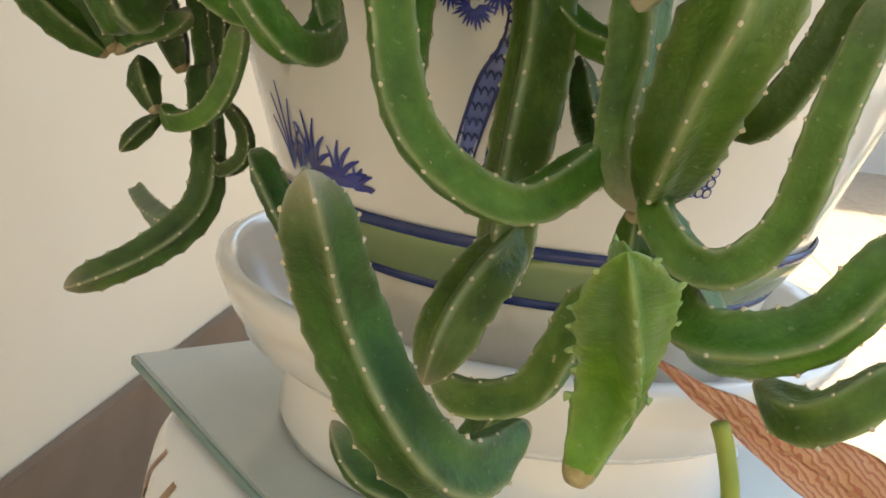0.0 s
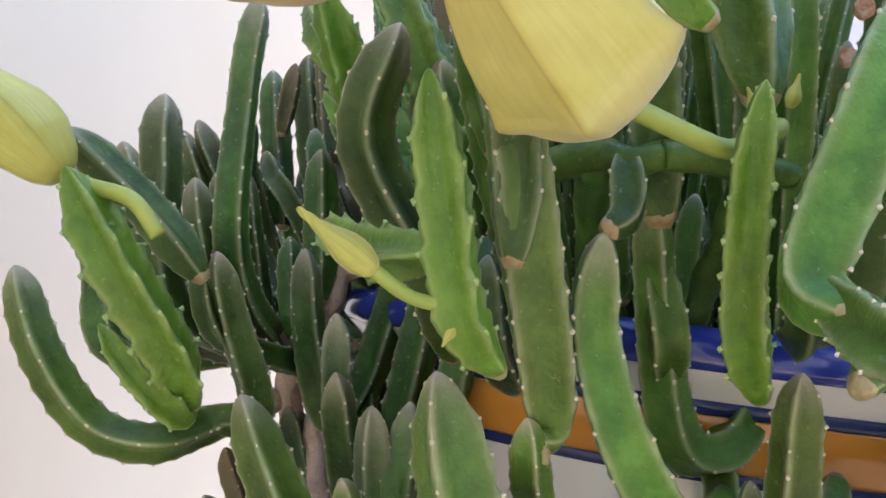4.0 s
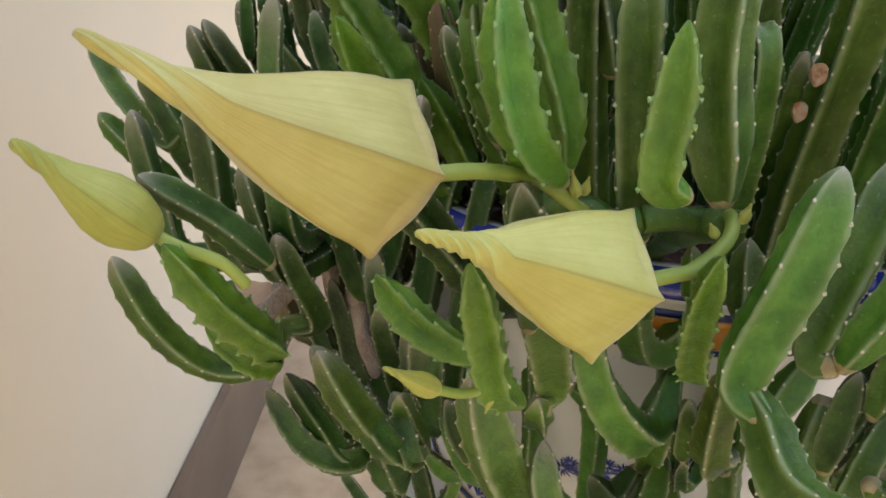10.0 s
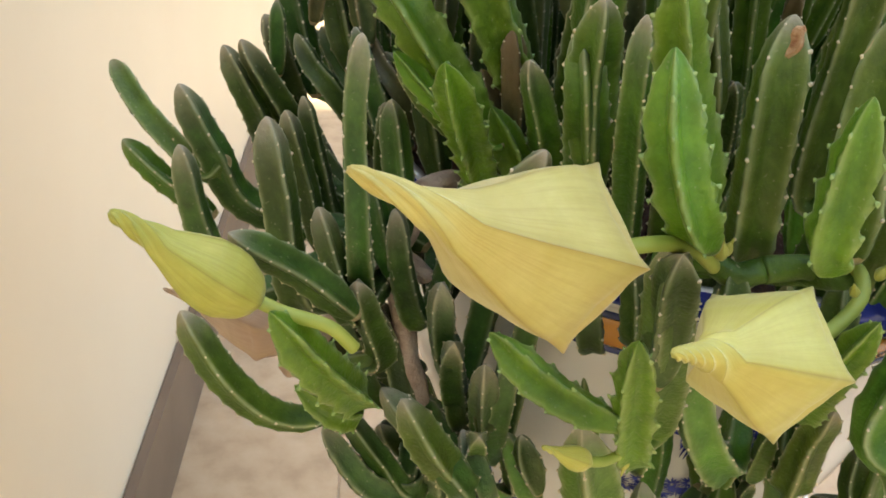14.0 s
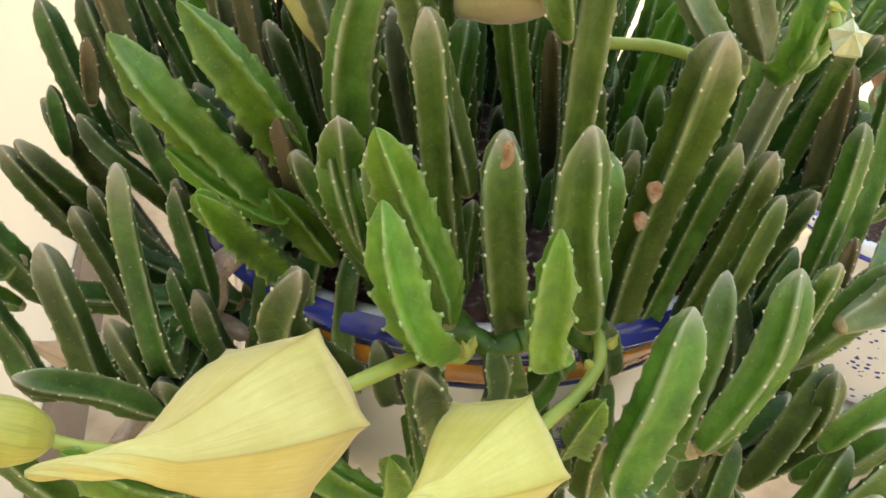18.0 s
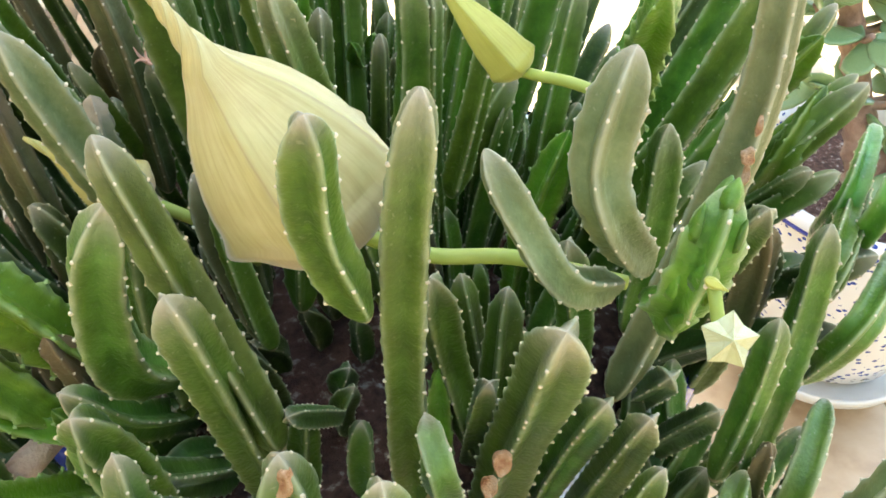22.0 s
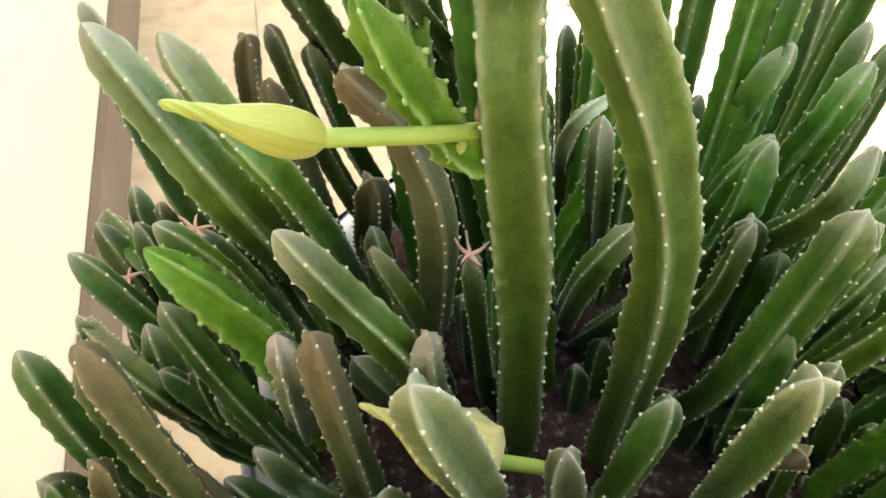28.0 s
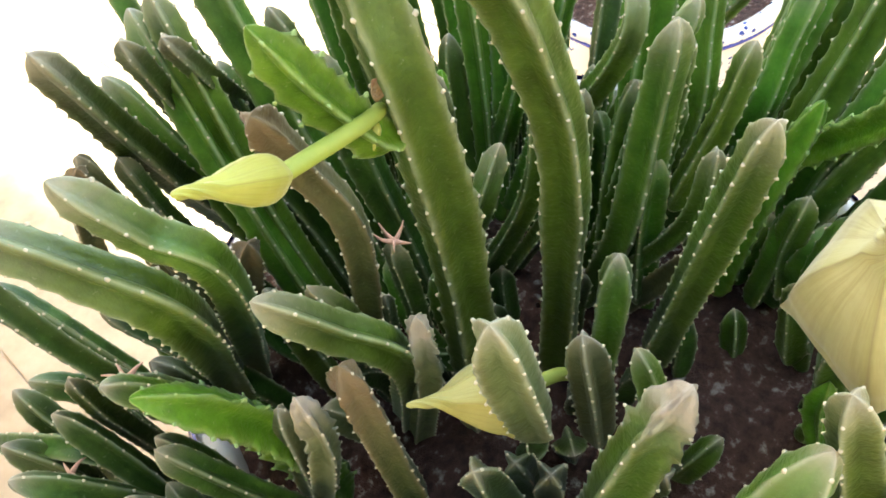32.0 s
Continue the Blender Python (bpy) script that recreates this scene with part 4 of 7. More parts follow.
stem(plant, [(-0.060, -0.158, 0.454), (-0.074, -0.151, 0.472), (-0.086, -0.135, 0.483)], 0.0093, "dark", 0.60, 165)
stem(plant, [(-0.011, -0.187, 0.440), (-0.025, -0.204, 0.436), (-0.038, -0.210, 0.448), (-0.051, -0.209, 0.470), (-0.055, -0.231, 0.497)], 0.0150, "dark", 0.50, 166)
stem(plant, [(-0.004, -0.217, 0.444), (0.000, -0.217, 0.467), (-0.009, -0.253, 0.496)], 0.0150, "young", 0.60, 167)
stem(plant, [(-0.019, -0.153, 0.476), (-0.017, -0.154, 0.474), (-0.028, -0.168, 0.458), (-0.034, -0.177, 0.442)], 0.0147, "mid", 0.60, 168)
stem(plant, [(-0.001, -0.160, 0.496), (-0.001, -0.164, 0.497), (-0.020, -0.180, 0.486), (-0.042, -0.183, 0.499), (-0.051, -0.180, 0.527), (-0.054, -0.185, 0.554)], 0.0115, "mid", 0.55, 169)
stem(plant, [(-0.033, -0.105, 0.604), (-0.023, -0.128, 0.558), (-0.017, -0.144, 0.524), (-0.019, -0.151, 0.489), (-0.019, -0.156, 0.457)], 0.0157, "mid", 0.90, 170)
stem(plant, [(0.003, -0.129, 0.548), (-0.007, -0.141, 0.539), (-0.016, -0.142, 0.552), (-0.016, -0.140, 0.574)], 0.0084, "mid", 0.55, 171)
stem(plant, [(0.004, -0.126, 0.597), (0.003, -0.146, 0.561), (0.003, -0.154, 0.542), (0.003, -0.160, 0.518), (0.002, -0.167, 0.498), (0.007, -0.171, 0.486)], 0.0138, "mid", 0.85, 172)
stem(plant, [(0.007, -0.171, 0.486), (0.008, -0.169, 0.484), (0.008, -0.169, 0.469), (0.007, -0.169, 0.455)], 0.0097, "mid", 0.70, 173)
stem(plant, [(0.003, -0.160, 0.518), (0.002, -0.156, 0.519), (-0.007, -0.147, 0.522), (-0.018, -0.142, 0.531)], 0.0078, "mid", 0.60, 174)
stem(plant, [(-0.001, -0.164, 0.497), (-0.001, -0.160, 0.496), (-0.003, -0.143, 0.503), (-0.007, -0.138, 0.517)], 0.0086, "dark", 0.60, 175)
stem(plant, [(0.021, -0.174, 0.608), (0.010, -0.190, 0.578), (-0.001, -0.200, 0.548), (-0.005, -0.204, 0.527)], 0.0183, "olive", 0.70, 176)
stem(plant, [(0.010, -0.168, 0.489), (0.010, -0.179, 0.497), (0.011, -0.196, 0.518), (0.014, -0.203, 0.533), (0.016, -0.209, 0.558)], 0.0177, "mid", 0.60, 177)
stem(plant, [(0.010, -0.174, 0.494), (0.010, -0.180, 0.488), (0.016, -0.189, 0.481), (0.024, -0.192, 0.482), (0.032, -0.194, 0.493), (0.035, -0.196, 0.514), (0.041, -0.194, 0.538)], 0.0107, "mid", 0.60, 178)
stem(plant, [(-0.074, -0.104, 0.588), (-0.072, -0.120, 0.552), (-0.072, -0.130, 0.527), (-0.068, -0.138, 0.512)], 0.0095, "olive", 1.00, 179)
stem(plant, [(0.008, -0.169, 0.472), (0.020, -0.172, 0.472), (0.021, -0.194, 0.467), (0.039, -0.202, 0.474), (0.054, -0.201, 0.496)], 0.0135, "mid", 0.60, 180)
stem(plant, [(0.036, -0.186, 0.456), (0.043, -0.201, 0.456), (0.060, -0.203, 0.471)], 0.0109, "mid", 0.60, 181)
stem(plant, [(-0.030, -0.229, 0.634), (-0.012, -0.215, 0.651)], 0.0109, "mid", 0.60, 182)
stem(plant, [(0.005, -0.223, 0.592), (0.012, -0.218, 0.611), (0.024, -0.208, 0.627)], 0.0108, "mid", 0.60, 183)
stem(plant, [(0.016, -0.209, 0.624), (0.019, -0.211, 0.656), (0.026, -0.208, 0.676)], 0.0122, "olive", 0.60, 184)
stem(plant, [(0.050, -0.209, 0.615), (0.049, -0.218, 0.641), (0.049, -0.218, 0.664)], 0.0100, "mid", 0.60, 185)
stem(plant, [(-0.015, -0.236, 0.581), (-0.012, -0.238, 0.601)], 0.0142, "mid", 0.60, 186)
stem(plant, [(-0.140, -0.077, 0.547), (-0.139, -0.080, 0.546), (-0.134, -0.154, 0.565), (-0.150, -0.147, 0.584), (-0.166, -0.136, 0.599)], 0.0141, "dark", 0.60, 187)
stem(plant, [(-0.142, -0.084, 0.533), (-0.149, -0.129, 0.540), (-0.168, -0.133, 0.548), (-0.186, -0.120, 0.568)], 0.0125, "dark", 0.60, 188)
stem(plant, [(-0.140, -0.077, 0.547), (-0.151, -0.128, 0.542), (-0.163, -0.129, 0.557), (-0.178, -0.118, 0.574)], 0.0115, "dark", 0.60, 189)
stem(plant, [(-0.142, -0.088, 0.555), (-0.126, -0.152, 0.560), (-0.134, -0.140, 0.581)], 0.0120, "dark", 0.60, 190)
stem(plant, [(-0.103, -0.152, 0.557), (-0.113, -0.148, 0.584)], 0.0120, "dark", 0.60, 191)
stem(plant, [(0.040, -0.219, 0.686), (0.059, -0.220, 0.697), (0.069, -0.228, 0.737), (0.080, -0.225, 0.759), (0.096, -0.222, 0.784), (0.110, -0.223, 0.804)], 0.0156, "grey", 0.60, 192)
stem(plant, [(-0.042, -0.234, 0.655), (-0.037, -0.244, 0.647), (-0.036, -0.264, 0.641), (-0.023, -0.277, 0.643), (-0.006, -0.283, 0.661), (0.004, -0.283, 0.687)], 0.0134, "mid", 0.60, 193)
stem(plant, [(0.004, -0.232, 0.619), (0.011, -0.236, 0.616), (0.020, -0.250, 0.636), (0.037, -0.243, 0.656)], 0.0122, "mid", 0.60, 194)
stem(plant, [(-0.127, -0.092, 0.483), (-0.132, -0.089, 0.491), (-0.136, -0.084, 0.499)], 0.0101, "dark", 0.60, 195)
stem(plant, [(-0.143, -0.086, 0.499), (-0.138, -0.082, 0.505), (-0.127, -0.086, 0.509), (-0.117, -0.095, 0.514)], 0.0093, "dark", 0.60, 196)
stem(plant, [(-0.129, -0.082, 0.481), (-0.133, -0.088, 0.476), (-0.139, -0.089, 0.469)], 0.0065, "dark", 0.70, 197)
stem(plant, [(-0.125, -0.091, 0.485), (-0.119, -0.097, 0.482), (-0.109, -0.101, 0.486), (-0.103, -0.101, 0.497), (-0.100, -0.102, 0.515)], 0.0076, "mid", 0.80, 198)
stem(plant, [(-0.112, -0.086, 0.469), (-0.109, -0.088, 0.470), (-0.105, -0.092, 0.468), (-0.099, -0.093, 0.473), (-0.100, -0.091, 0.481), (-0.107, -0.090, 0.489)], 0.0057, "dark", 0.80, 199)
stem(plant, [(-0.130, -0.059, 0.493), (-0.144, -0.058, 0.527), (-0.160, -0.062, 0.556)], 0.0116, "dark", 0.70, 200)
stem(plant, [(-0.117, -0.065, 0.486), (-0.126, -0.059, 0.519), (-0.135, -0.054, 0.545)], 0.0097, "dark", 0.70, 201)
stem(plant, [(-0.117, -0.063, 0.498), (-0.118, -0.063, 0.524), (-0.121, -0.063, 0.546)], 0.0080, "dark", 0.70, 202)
stem(plant, [(0.029, -0.147, 0.508), (0.034, -0.157, 0.508), (0.043, -0.158, 0.524), (0.052, -0.152, 0.547)], 0.0118, "mid", 0.60, 203)
stem(plant, [(0.003, -0.123, 0.651), (0.002, -0.125, 0.661), (-0.007, -0.121, 0.702), (-0.018, -0.133, 0.748)], 0.0136, "olive", 0.70, 204)
stem(plant, [(0.012, -0.120, 0.648), (0.015, -0.116, 0.685), (0.017, -0.112, 0.716)], 0.0135, "mid", 0.70, 205)
stem(plant, [(0.034, -0.128, 0.654), (0.031, -0.134, 0.708), (0.019, -0.141, 0.758)], 0.0120, "mid", 0.70, 206)
stem(plant, [(-0.009, -0.127, 0.650), (-0.009, -0.121, 0.675), (-0.010, -0.121, 0.695)], 0.0105, "young", 0.70, 207)
stem(plant, [(-0.057, -0.123, 0.648), (-0.057, -0.121, 0.670), (-0.055, -0.124, 0.695)], 0.0103, "mid", 0.70, 208)
stem(plant, [(-0.038, -0.128, 0.648), (-0.039, -0.126, 0.664), (-0.038, -0.125, 0.685)], 0.0105, "mid", 0.70, 209)
stem(plant, [(0.055, -0.084, 0.651), (0.050, -0.084, 0.654), (0.047, -0.083, 0.682), (0.042, -0.088, 0.716)], 0.0115, "lit_mid", 0.70, 210)
stem(plant, [(0.064, -0.116, 0.684), (0.064, -0.118, 0.736), (0.061, -0.119, 0.774)], 0.0125, "mid", 0.70, 211)
stem(plant, [(0.018, -0.038, 0.653), (0.016, -0.039, 0.658), (0.011, -0.042, 0.707), (0.008, -0.046, 0.743)], 0.0132, "mid", 0.70, 212)
stem(plant, [(-0.112, -0.093, 0.657), (-0.113, -0.088, 0.664), (-0.123, -0.086, 0.683), (-0.130, -0.087, 0.707)], 0.0122, "brown", 0.70, 213)
stem(plant, [(-0.104, -0.099, 0.657), (-0.116, -0.097, 0.676), (-0.128, -0.100, 0.697)], 0.0133, "young", 0.70, 214)
stem(plant, [(0.103, -0.127, 0.671), (0.100, -0.131, 0.707), (0.093, -0.137, 0.741)], 0.0136, "brown", 0.70, 215)
stem(plant, [(-0.125, -0.093, 0.682), (-0.142, -0.090, 0.704), (-0.160, -0.086, 0.728), (-0.177, -0.068, 0.750)], 0.0178, "young", 0.60, 216, leafy=0.3)
stem(plant, [(-0.116, -0.090, 0.695), (-0.114, -0.086, 0.698), (-0.126, -0.089, 0.723), (-0.138, -0.089, 0.744), (-0.152, -0.082, 0.765)], 0.0176, "young", 0.60, 217, leafy=0.3)
stem(plant, [(-0.121, -0.098, 0.684), (-0.126, -0.098, 0.682), (-0.147, -0.094, 0.697), (-0.163, -0.086, 0.712)], 0.0100, "young", 0.60, 218)
stem(plant, [(-0.097, -0.058, 0.675), (-0.110, -0.063, 0.720), (-0.120, -0.067, 0.750)], 0.0115, "dark", 0.70, 219)
stem(plant, [(-0.127, -0.050, 0.675), (-0.143, -0.046, 0.701), (-0.158, -0.045, 0.718)], 0.0109, "dark", 0.70, 220)
stem(plant, [(-0.058, -0.086, 0.687), (-0.066, -0.087, 0.732), (-0.068, -0.082, 0.752)], 0.0097, "mid", 0.70, 221)
stem(plant, [(0.029, -0.212, 0.603), (0.041, -0.214, 0.634), (0.054, -0.211, 0.660)], 0.0138, "mid", 0.60, 222)
stem(plant, [(0.026, -0.208, 0.676), (0.023, -0.217, 0.683), (0.020, -0.225, 0.705), (0.021, -0.229, 0.723)], 0.0087, "mid", 0.60, 223)
stem(plant, [(0.046, -0.194, 0.645), (0.060, -0.204, 0.675), (0.073, -0.209, 0.700)], 0.0150, "mid", 0.60, 224)
stem(plant, [(0.015, -0.235, 0.596), (0.024, -0.248, 0.618), (0.034, -0.259, 0.644), (0.048, -0.260, 0.670)], 0.0169, "mid", 0.60, 225)
stem(plant, [(0.013, -0.240, 0.585), (0.023, -0.246, 0.599), (0.031, -0.251, 0.613)], 0.0112, "mid", 0.60, 226)
stem(plant, [(0.031, -0.180, 0.583), (0.028, -0.190, 0.587), (0.039, -0.193, 0.608), (0.055, -0.196, 0.632)], 0.0133, "dark", 0.60, 227)
stem(plant, [(0.028, -0.190, 0.587), (0.039, -0.190, 0.581), (0.059, -0.189, 0.601), (0.079, -0.189, 0.620)], 0.0137, "dark", 0.60, 228)
stem(plant, [(0.011, -0.200, 0.595), (0.011, -0.201, 0.616), (0.012, -0.202, 0.637)], 0.0115, "dark", 0.60, 229)
stem(plant, [(0.048, -0.198, 0.613), (0.041, -0.195, 0.627), (0.035, -0.194, 0.639)], 0.0099, "young", 0.60, 230)
stem(plant, [(0.066, -0.180, 0.633), (0.074, -0.188, 0.654), (0.088, -0.188, 0.671)], 0.0138, "mid", 0.60, 231)
stem(plant, [(0.033, -0.229, 0.626), (0.043, -0.240, 0.643), (0.055, -0.245, 0.660)], 0.0120, "mid", 0.60, 232)
stem(plant, [(0.036, -0.193, 0.604), (0.040, -0.204, 0.602), (0.053, -0.214, 0.621), (0.069, -0.217, 0.635)], 0.0129, "dark", 0.60, 233)
stem(plant, [(0.026, -0.195, 0.607), (0.036, -0.201, 0.622), (0.049, -0.201, 0.637)], 0.0122, "dark", 0.60, 234)
stem(plant, [(0.054, -0.073, 0.632), (0.047, -0.080, 0.675), (0.049, -0.081, 0.701)], 0.0112, "lit_mid", 0.70, 235)
stem(plant, [(0.038, -0.096, 0.660), (0.043, -0.098, 0.685), (0.048, -0.103, 0.709)], 0.0124, "mid", 0.70, 236)
stem(plant, [(-0.171, -0.019, 0.681), (-0.179, -0.012, 0.714), (-0.186, -0.005, 0.746)], 0.0144, "dark", 0.60, 237)
stem(plant, [(-0.130, -0.015, 0.664), (-0.131, -0.017, 0.669), (-0.143, -0.008, 0.692), (-0.155, -0.002, 0.713)], 0.0128, "dark", 0.60, 238)
stem(plant, [(-0.125, 0.020, 0.687), (-0.139, 0.032, 0.715), (-0.151, 0.041, 0.739)], 0.0134, "dark", 0.60, 239)
stem(plant, [(-0.160, -0.056, 0.666), (-0.160, -0.047, 0.667), (-0.167, -0.042, 0.687), (-0.173, -0.038, 0.707)], 0.0119, "dark", 0.60, 240)
stem(plant, [(-0.163, 0.061, 0.672), (-0.168, 0.071, 0.702), (-0.171, 0.083, 0.722)], 0.0109, "dark", 0.70, 241)
stem(plant, [(-0.166, 0.035, 0.684), (-0.161, 0.038, 0.686), (-0.165, 0.048, 0.710), (-0.170, 0.055, 0.732)], 0.0107, "dark", 0.70, 242)
stem(plant, [(-0.147, 0.056, 0.666), (-0.152, 0.065, 0.695), (-0.157, 0.078, 0.714)], 0.0108, "dark", 0.70, 243)
stem(plant, [(-0.172, 0.057, 0.678), (-0.178, 0.062, 0.704), (-0.185, 0.071, 0.719)], 0.0105, "dark", 0.70, 244)
stem(plant, [(-0.145, 0.004, 0.688), (-0.150, 0.014, 0.711), (-0.157, 0.022, 0.732)], 0.0093, "dark", 0.70, 245)
stem(plant, [(-0.133, -0.007, 0.688), (-0.133, -0.010, 0.719), (-0.134, -0.011, 0.747)], 0.0098, "grey", 0.70, 246)
stem(plant, [(-0.133, 0.085, 0.667), (-0.142, 0.105, 0.700), (-0.150, 0.128, 0.724)], 0.0115, "dark", 0.70, 247)
stem(plant, [(-0.154, -0.091, 0.636), (-0.158, -0.085, 0.665), (-0.162, -0.081, 0.692)], 0.0118, "dark", 0.60, 248)
stem(plant, [(-0.134, -0.056, 0.644), (-0.141, -0.049, 0.675), (-0.147, -0.041, 0.706)], 0.0138, "dark", 0.60, 249)
stem(plant, [(-0.158, -0.098, 0.622), (-0.163, -0.093, 0.639), (-0.168, -0.087, 0.659)], 0.0106, "dark", 0.60, 250)
stem(plant, [(-0.063, -0.137, 0.584), (-0.055, -0.142, 0.581), (-0.051, -0.142, 0.566), (-0.049, -0.140, 0.535), (-0.048, -0.139, 0.500)], 0.0105, "mid", 0.80, 251)
stem(plant, [(-0.028, -0.142, 0.612), (-0.028, -0.142, 0.606), (-0.028, -0.152, 0.592), (-0.031, -0.158, 0.575), (-0.033, -0.153, 0.553)], 0.0123, "mid", 0.90, 252)
stem(plant, [(0.004, -0.145, 0.607), (-0.001, -0.155, 0.596), (-0.002, -0.161, 0.582), (-0.002, -0.161, 0.560)], 0.0108, "olive", 0.90, 253)
stem(plant, [(-0.016, -0.142, 0.552), (-0.018, -0.157, 0.552), (-0.021, -0.162, 0.563), (-0.023, -0.167, 0.572)], 0.0070, "dark", 0.60, 254)
stem(plant, [(0.008, -0.169, 0.464), (0.002, -0.163, 0.463), (-0.002, -0.162, 0.451), (-0.009, -0.160, 0.437), (-0.023, -0.160, 0.433), (-0.033, -0.156, 0.437)], 0.0126, "mid", 0.60, 255)
stem(plant, [(-0.013, -0.159, 0.435), (-0.019, -0.156, 0.417), (-0.029, -0.149, 0.400), (-0.046, -0.145, 0.400), (-0.058, -0.141, 0.413)], 0.0126, "dark", 0.60, 256)
stem(plant, [(0.061, -0.158, 0.609), (0.069, -0.160, 0.631), (0.076, -0.161, 0.655)], 0.0139, "dark", 0.60, 257)
stem(plant, [(0.045, -0.154, 0.589), (0.054, -0.151, 0.610), (0.065, -0.146, 0.634)], 0.0144, "dark", 0.60, 258)
stem(plant, [(0.028, -0.182, 0.572), (0.032, -0.179, 0.590), (0.039, -0.177, 0.608)], 0.0137, "mid", 0.60, 259)
stem(plant, [(0.064, -0.173, 0.604), (0.077, -0.171, 0.625), (0.089, -0.168, 0.646)], 0.0137, "dark", 0.60, 260)
stem(plant, [(0.048, -0.118, 0.640), (0.055, -0.142, 0.648), (0.056, -0.160, 0.620), (0.044, -0.168, 0.592), (0.028, -0.183, 0.566)], 0.0144, "dark", 0.80, 261)
stem(plant, [(-0.003, -0.162, 0.562), (-0.011, -0.159, 0.578), (-0.011, -0.155, 0.597)], 0.0147, "dark", 0.60, 262)
stem(plant, [(-0.034, -0.152, 0.557), (-0.045, -0.161, 0.546), (-0.055, -0.156, 0.555)], 0.0145, "dark", 0.60, 263)
stem(plant, [(-0.041, 0.058, 0.632), (-0.049, 0.069, 0.690), (-0.057, 0.080, 0.732), (-0.068, 0.096, 0.802)], 0.0149, "dark", 0.70, 264)
stem(plant, [(-0.034, 0.045, 0.632), (-0.040, 0.053, 0.690), (-0.047, 0.062, 0.732), (-0.058, 0.078, 0.822)], 0.0160, "mid", 0.70, 265)
stem(plant, [(-0.027, 0.032, 0.632), (-0.033, 0.038, 0.690), (-0.038, 0.045, 0.732), (-0.043, 0.051, 0.783)], 0.0139, "dark", 0.70, 266)
stem(plant, [(0.009, 0.050, 0.632), (0.011, 0.059, 0.690), (0.013, 0.069, 0.732), (0.016, 0.084, 0.812)], 0.0146, "mid", 0.70, 267)
stem(plant, [(0.049, -0.006, 0.632), (0.059, -0.007, 0.690), (0.068, -0.008, 0.732), (0.089, -0.011, 0.841)], 0.0162, "lit_mid", 0.70, 268)
stem(plant, [(0.069, -0.054, 0.632), (0.083, -0.065, 0.690), (0.096, -0.075, 0.733), (0.118, -0.092, 0.814)], 0.0165, "lit_mid", 0.70, 269)
stem(plant, [(0.067, -0.067, 0.632), (0.080, -0.080, 0.688), (0.093, -0.093, 0.728), (0.106, -0.106, 0.776)], 0.0156, "mid", 0.70, 270)
stem(plant, [(0.076, -0.038, 0.632), (0.091, -0.045, 0.689), (0.105, -0.053, 0.730), (0.135, -0.067, 0.828)], 0.0152, "lit_mid", 0.70, 271)
stem(plant, [(0.091, -0.033, 0.632), (0.110, -0.039, 0.689), (0.127, -0.045, 0.731), (0.156, -0.055, 0.809)], 0.0152, "lit_mid", 0.70, 272)
stem(plant, [(0.059, -0.070, 0.632), (0.071, -0.084, 0.684), (0.082, -0.098, 0.719), (0.089, -0.106, 0.746)], 0.0143, "mid", 0.70, 273)
stem(plant, [(0.027, -0.015, 0.632), (0.029, -0.020, 0.701), (0.031, -0.025, 0.750)], 0.0141, "lit_mid", 0.70, 274)
stem(plant, [(0.038, 0.012, 0.632), (0.026, 0.001, 0.701), (0.014, -0.009, 0.750)], 0.0140, "mid", 0.70, 275)
stem(plant, [(0.049, 0.002, 0.632), (0.039, -0.004, 0.691), (0.030, -0.010, 0.730)], 0.0120, "lit_mid", 0.70, 276)
stem(plant, [(0.060, -0.043, 0.632), (0.057, -0.043, 0.666), (0.054, -0.043, 0.680)], 0.0110, "lit_mid", 0.70, 277)
stem(plant, [(0.028, -0.037, 0.632), (0.026, -0.035, 0.671), (0.024, -0.033, 0.690)], 0.0120, "lit_mid", 0.70, 278)
stem(plant, [(0.026, -0.018, 0.632), (0.022, -0.020, 0.664), (0.017, -0.021, 0.675)], 0.0110, "mid", 0.70, 279)
stem(plant, [(0.058, -0.059, 0.632), (0.059, -0.057, 0.666), (0.060, -0.055, 0.680)], 0.0101, "lit_mid", 0.70, 280)
stem(plant, [(-0.014, 0.006, 0.632), (-0.016, 0.005, 0.666), (-0.018, 0.003, 0.680)], 0.0110, "dark", 0.70, 281)
stem(plant, [(-0.024, 0.002, 0.632), (-0.025, 0.003, 0.658), (-0.027, 0.004, 0.665)], 0.0100, "dark", 0.70, 282)
stem(plant, [(0.036, -0.053, 0.632), (0.035, -0.051, 0.661), (0.034, -0.048, 0.670)], 0.0100, "lit_mid", 0.70, 283)
stem(plant, [(0.103, -0.065, 0.632), (0.129, -0.082, 0.706), (0.156, -0.099, 0.760)], 0.0139, "lit_mid", 0.70, 284)
stem(plant, [(0.088, -0.084, 0.632), (0.114, -0.113, 0.686), (0.140, -0.142, 0.720)], 0.0141, "dark", 0.70, 285)
stem(plant, [(0.099, -0.071, 0.632), (0.117, -0.095, 0.696), (0.135, -0.119, 0.740)], 0.0139, "mid", 0.70, 286)
stem(plant, [(0.077, -0.094, 0.632), (0.100, -0.124, 0.676), (0.124, -0.154, 0.700)], 0.0130, "dark", 0.70, 287)
stem(plant, [(0.085, -0.087, 0.632), (0.106, -0.107, 0.681), (0.127, -0.127, 0.710)], 0.0130, "mid", 0.70, 288)
stem(plant, [(-0.100, -0.062, 0.640), (-0.124, -0.076, 0.657), (-0.136, -0.084, 0.610), (-0.146, -0.090, 0.600), (-0.155, -0.096, 0.625), (-0.160, -0.099, 0.655)], 0.0126, "dark", 0.70, 289)
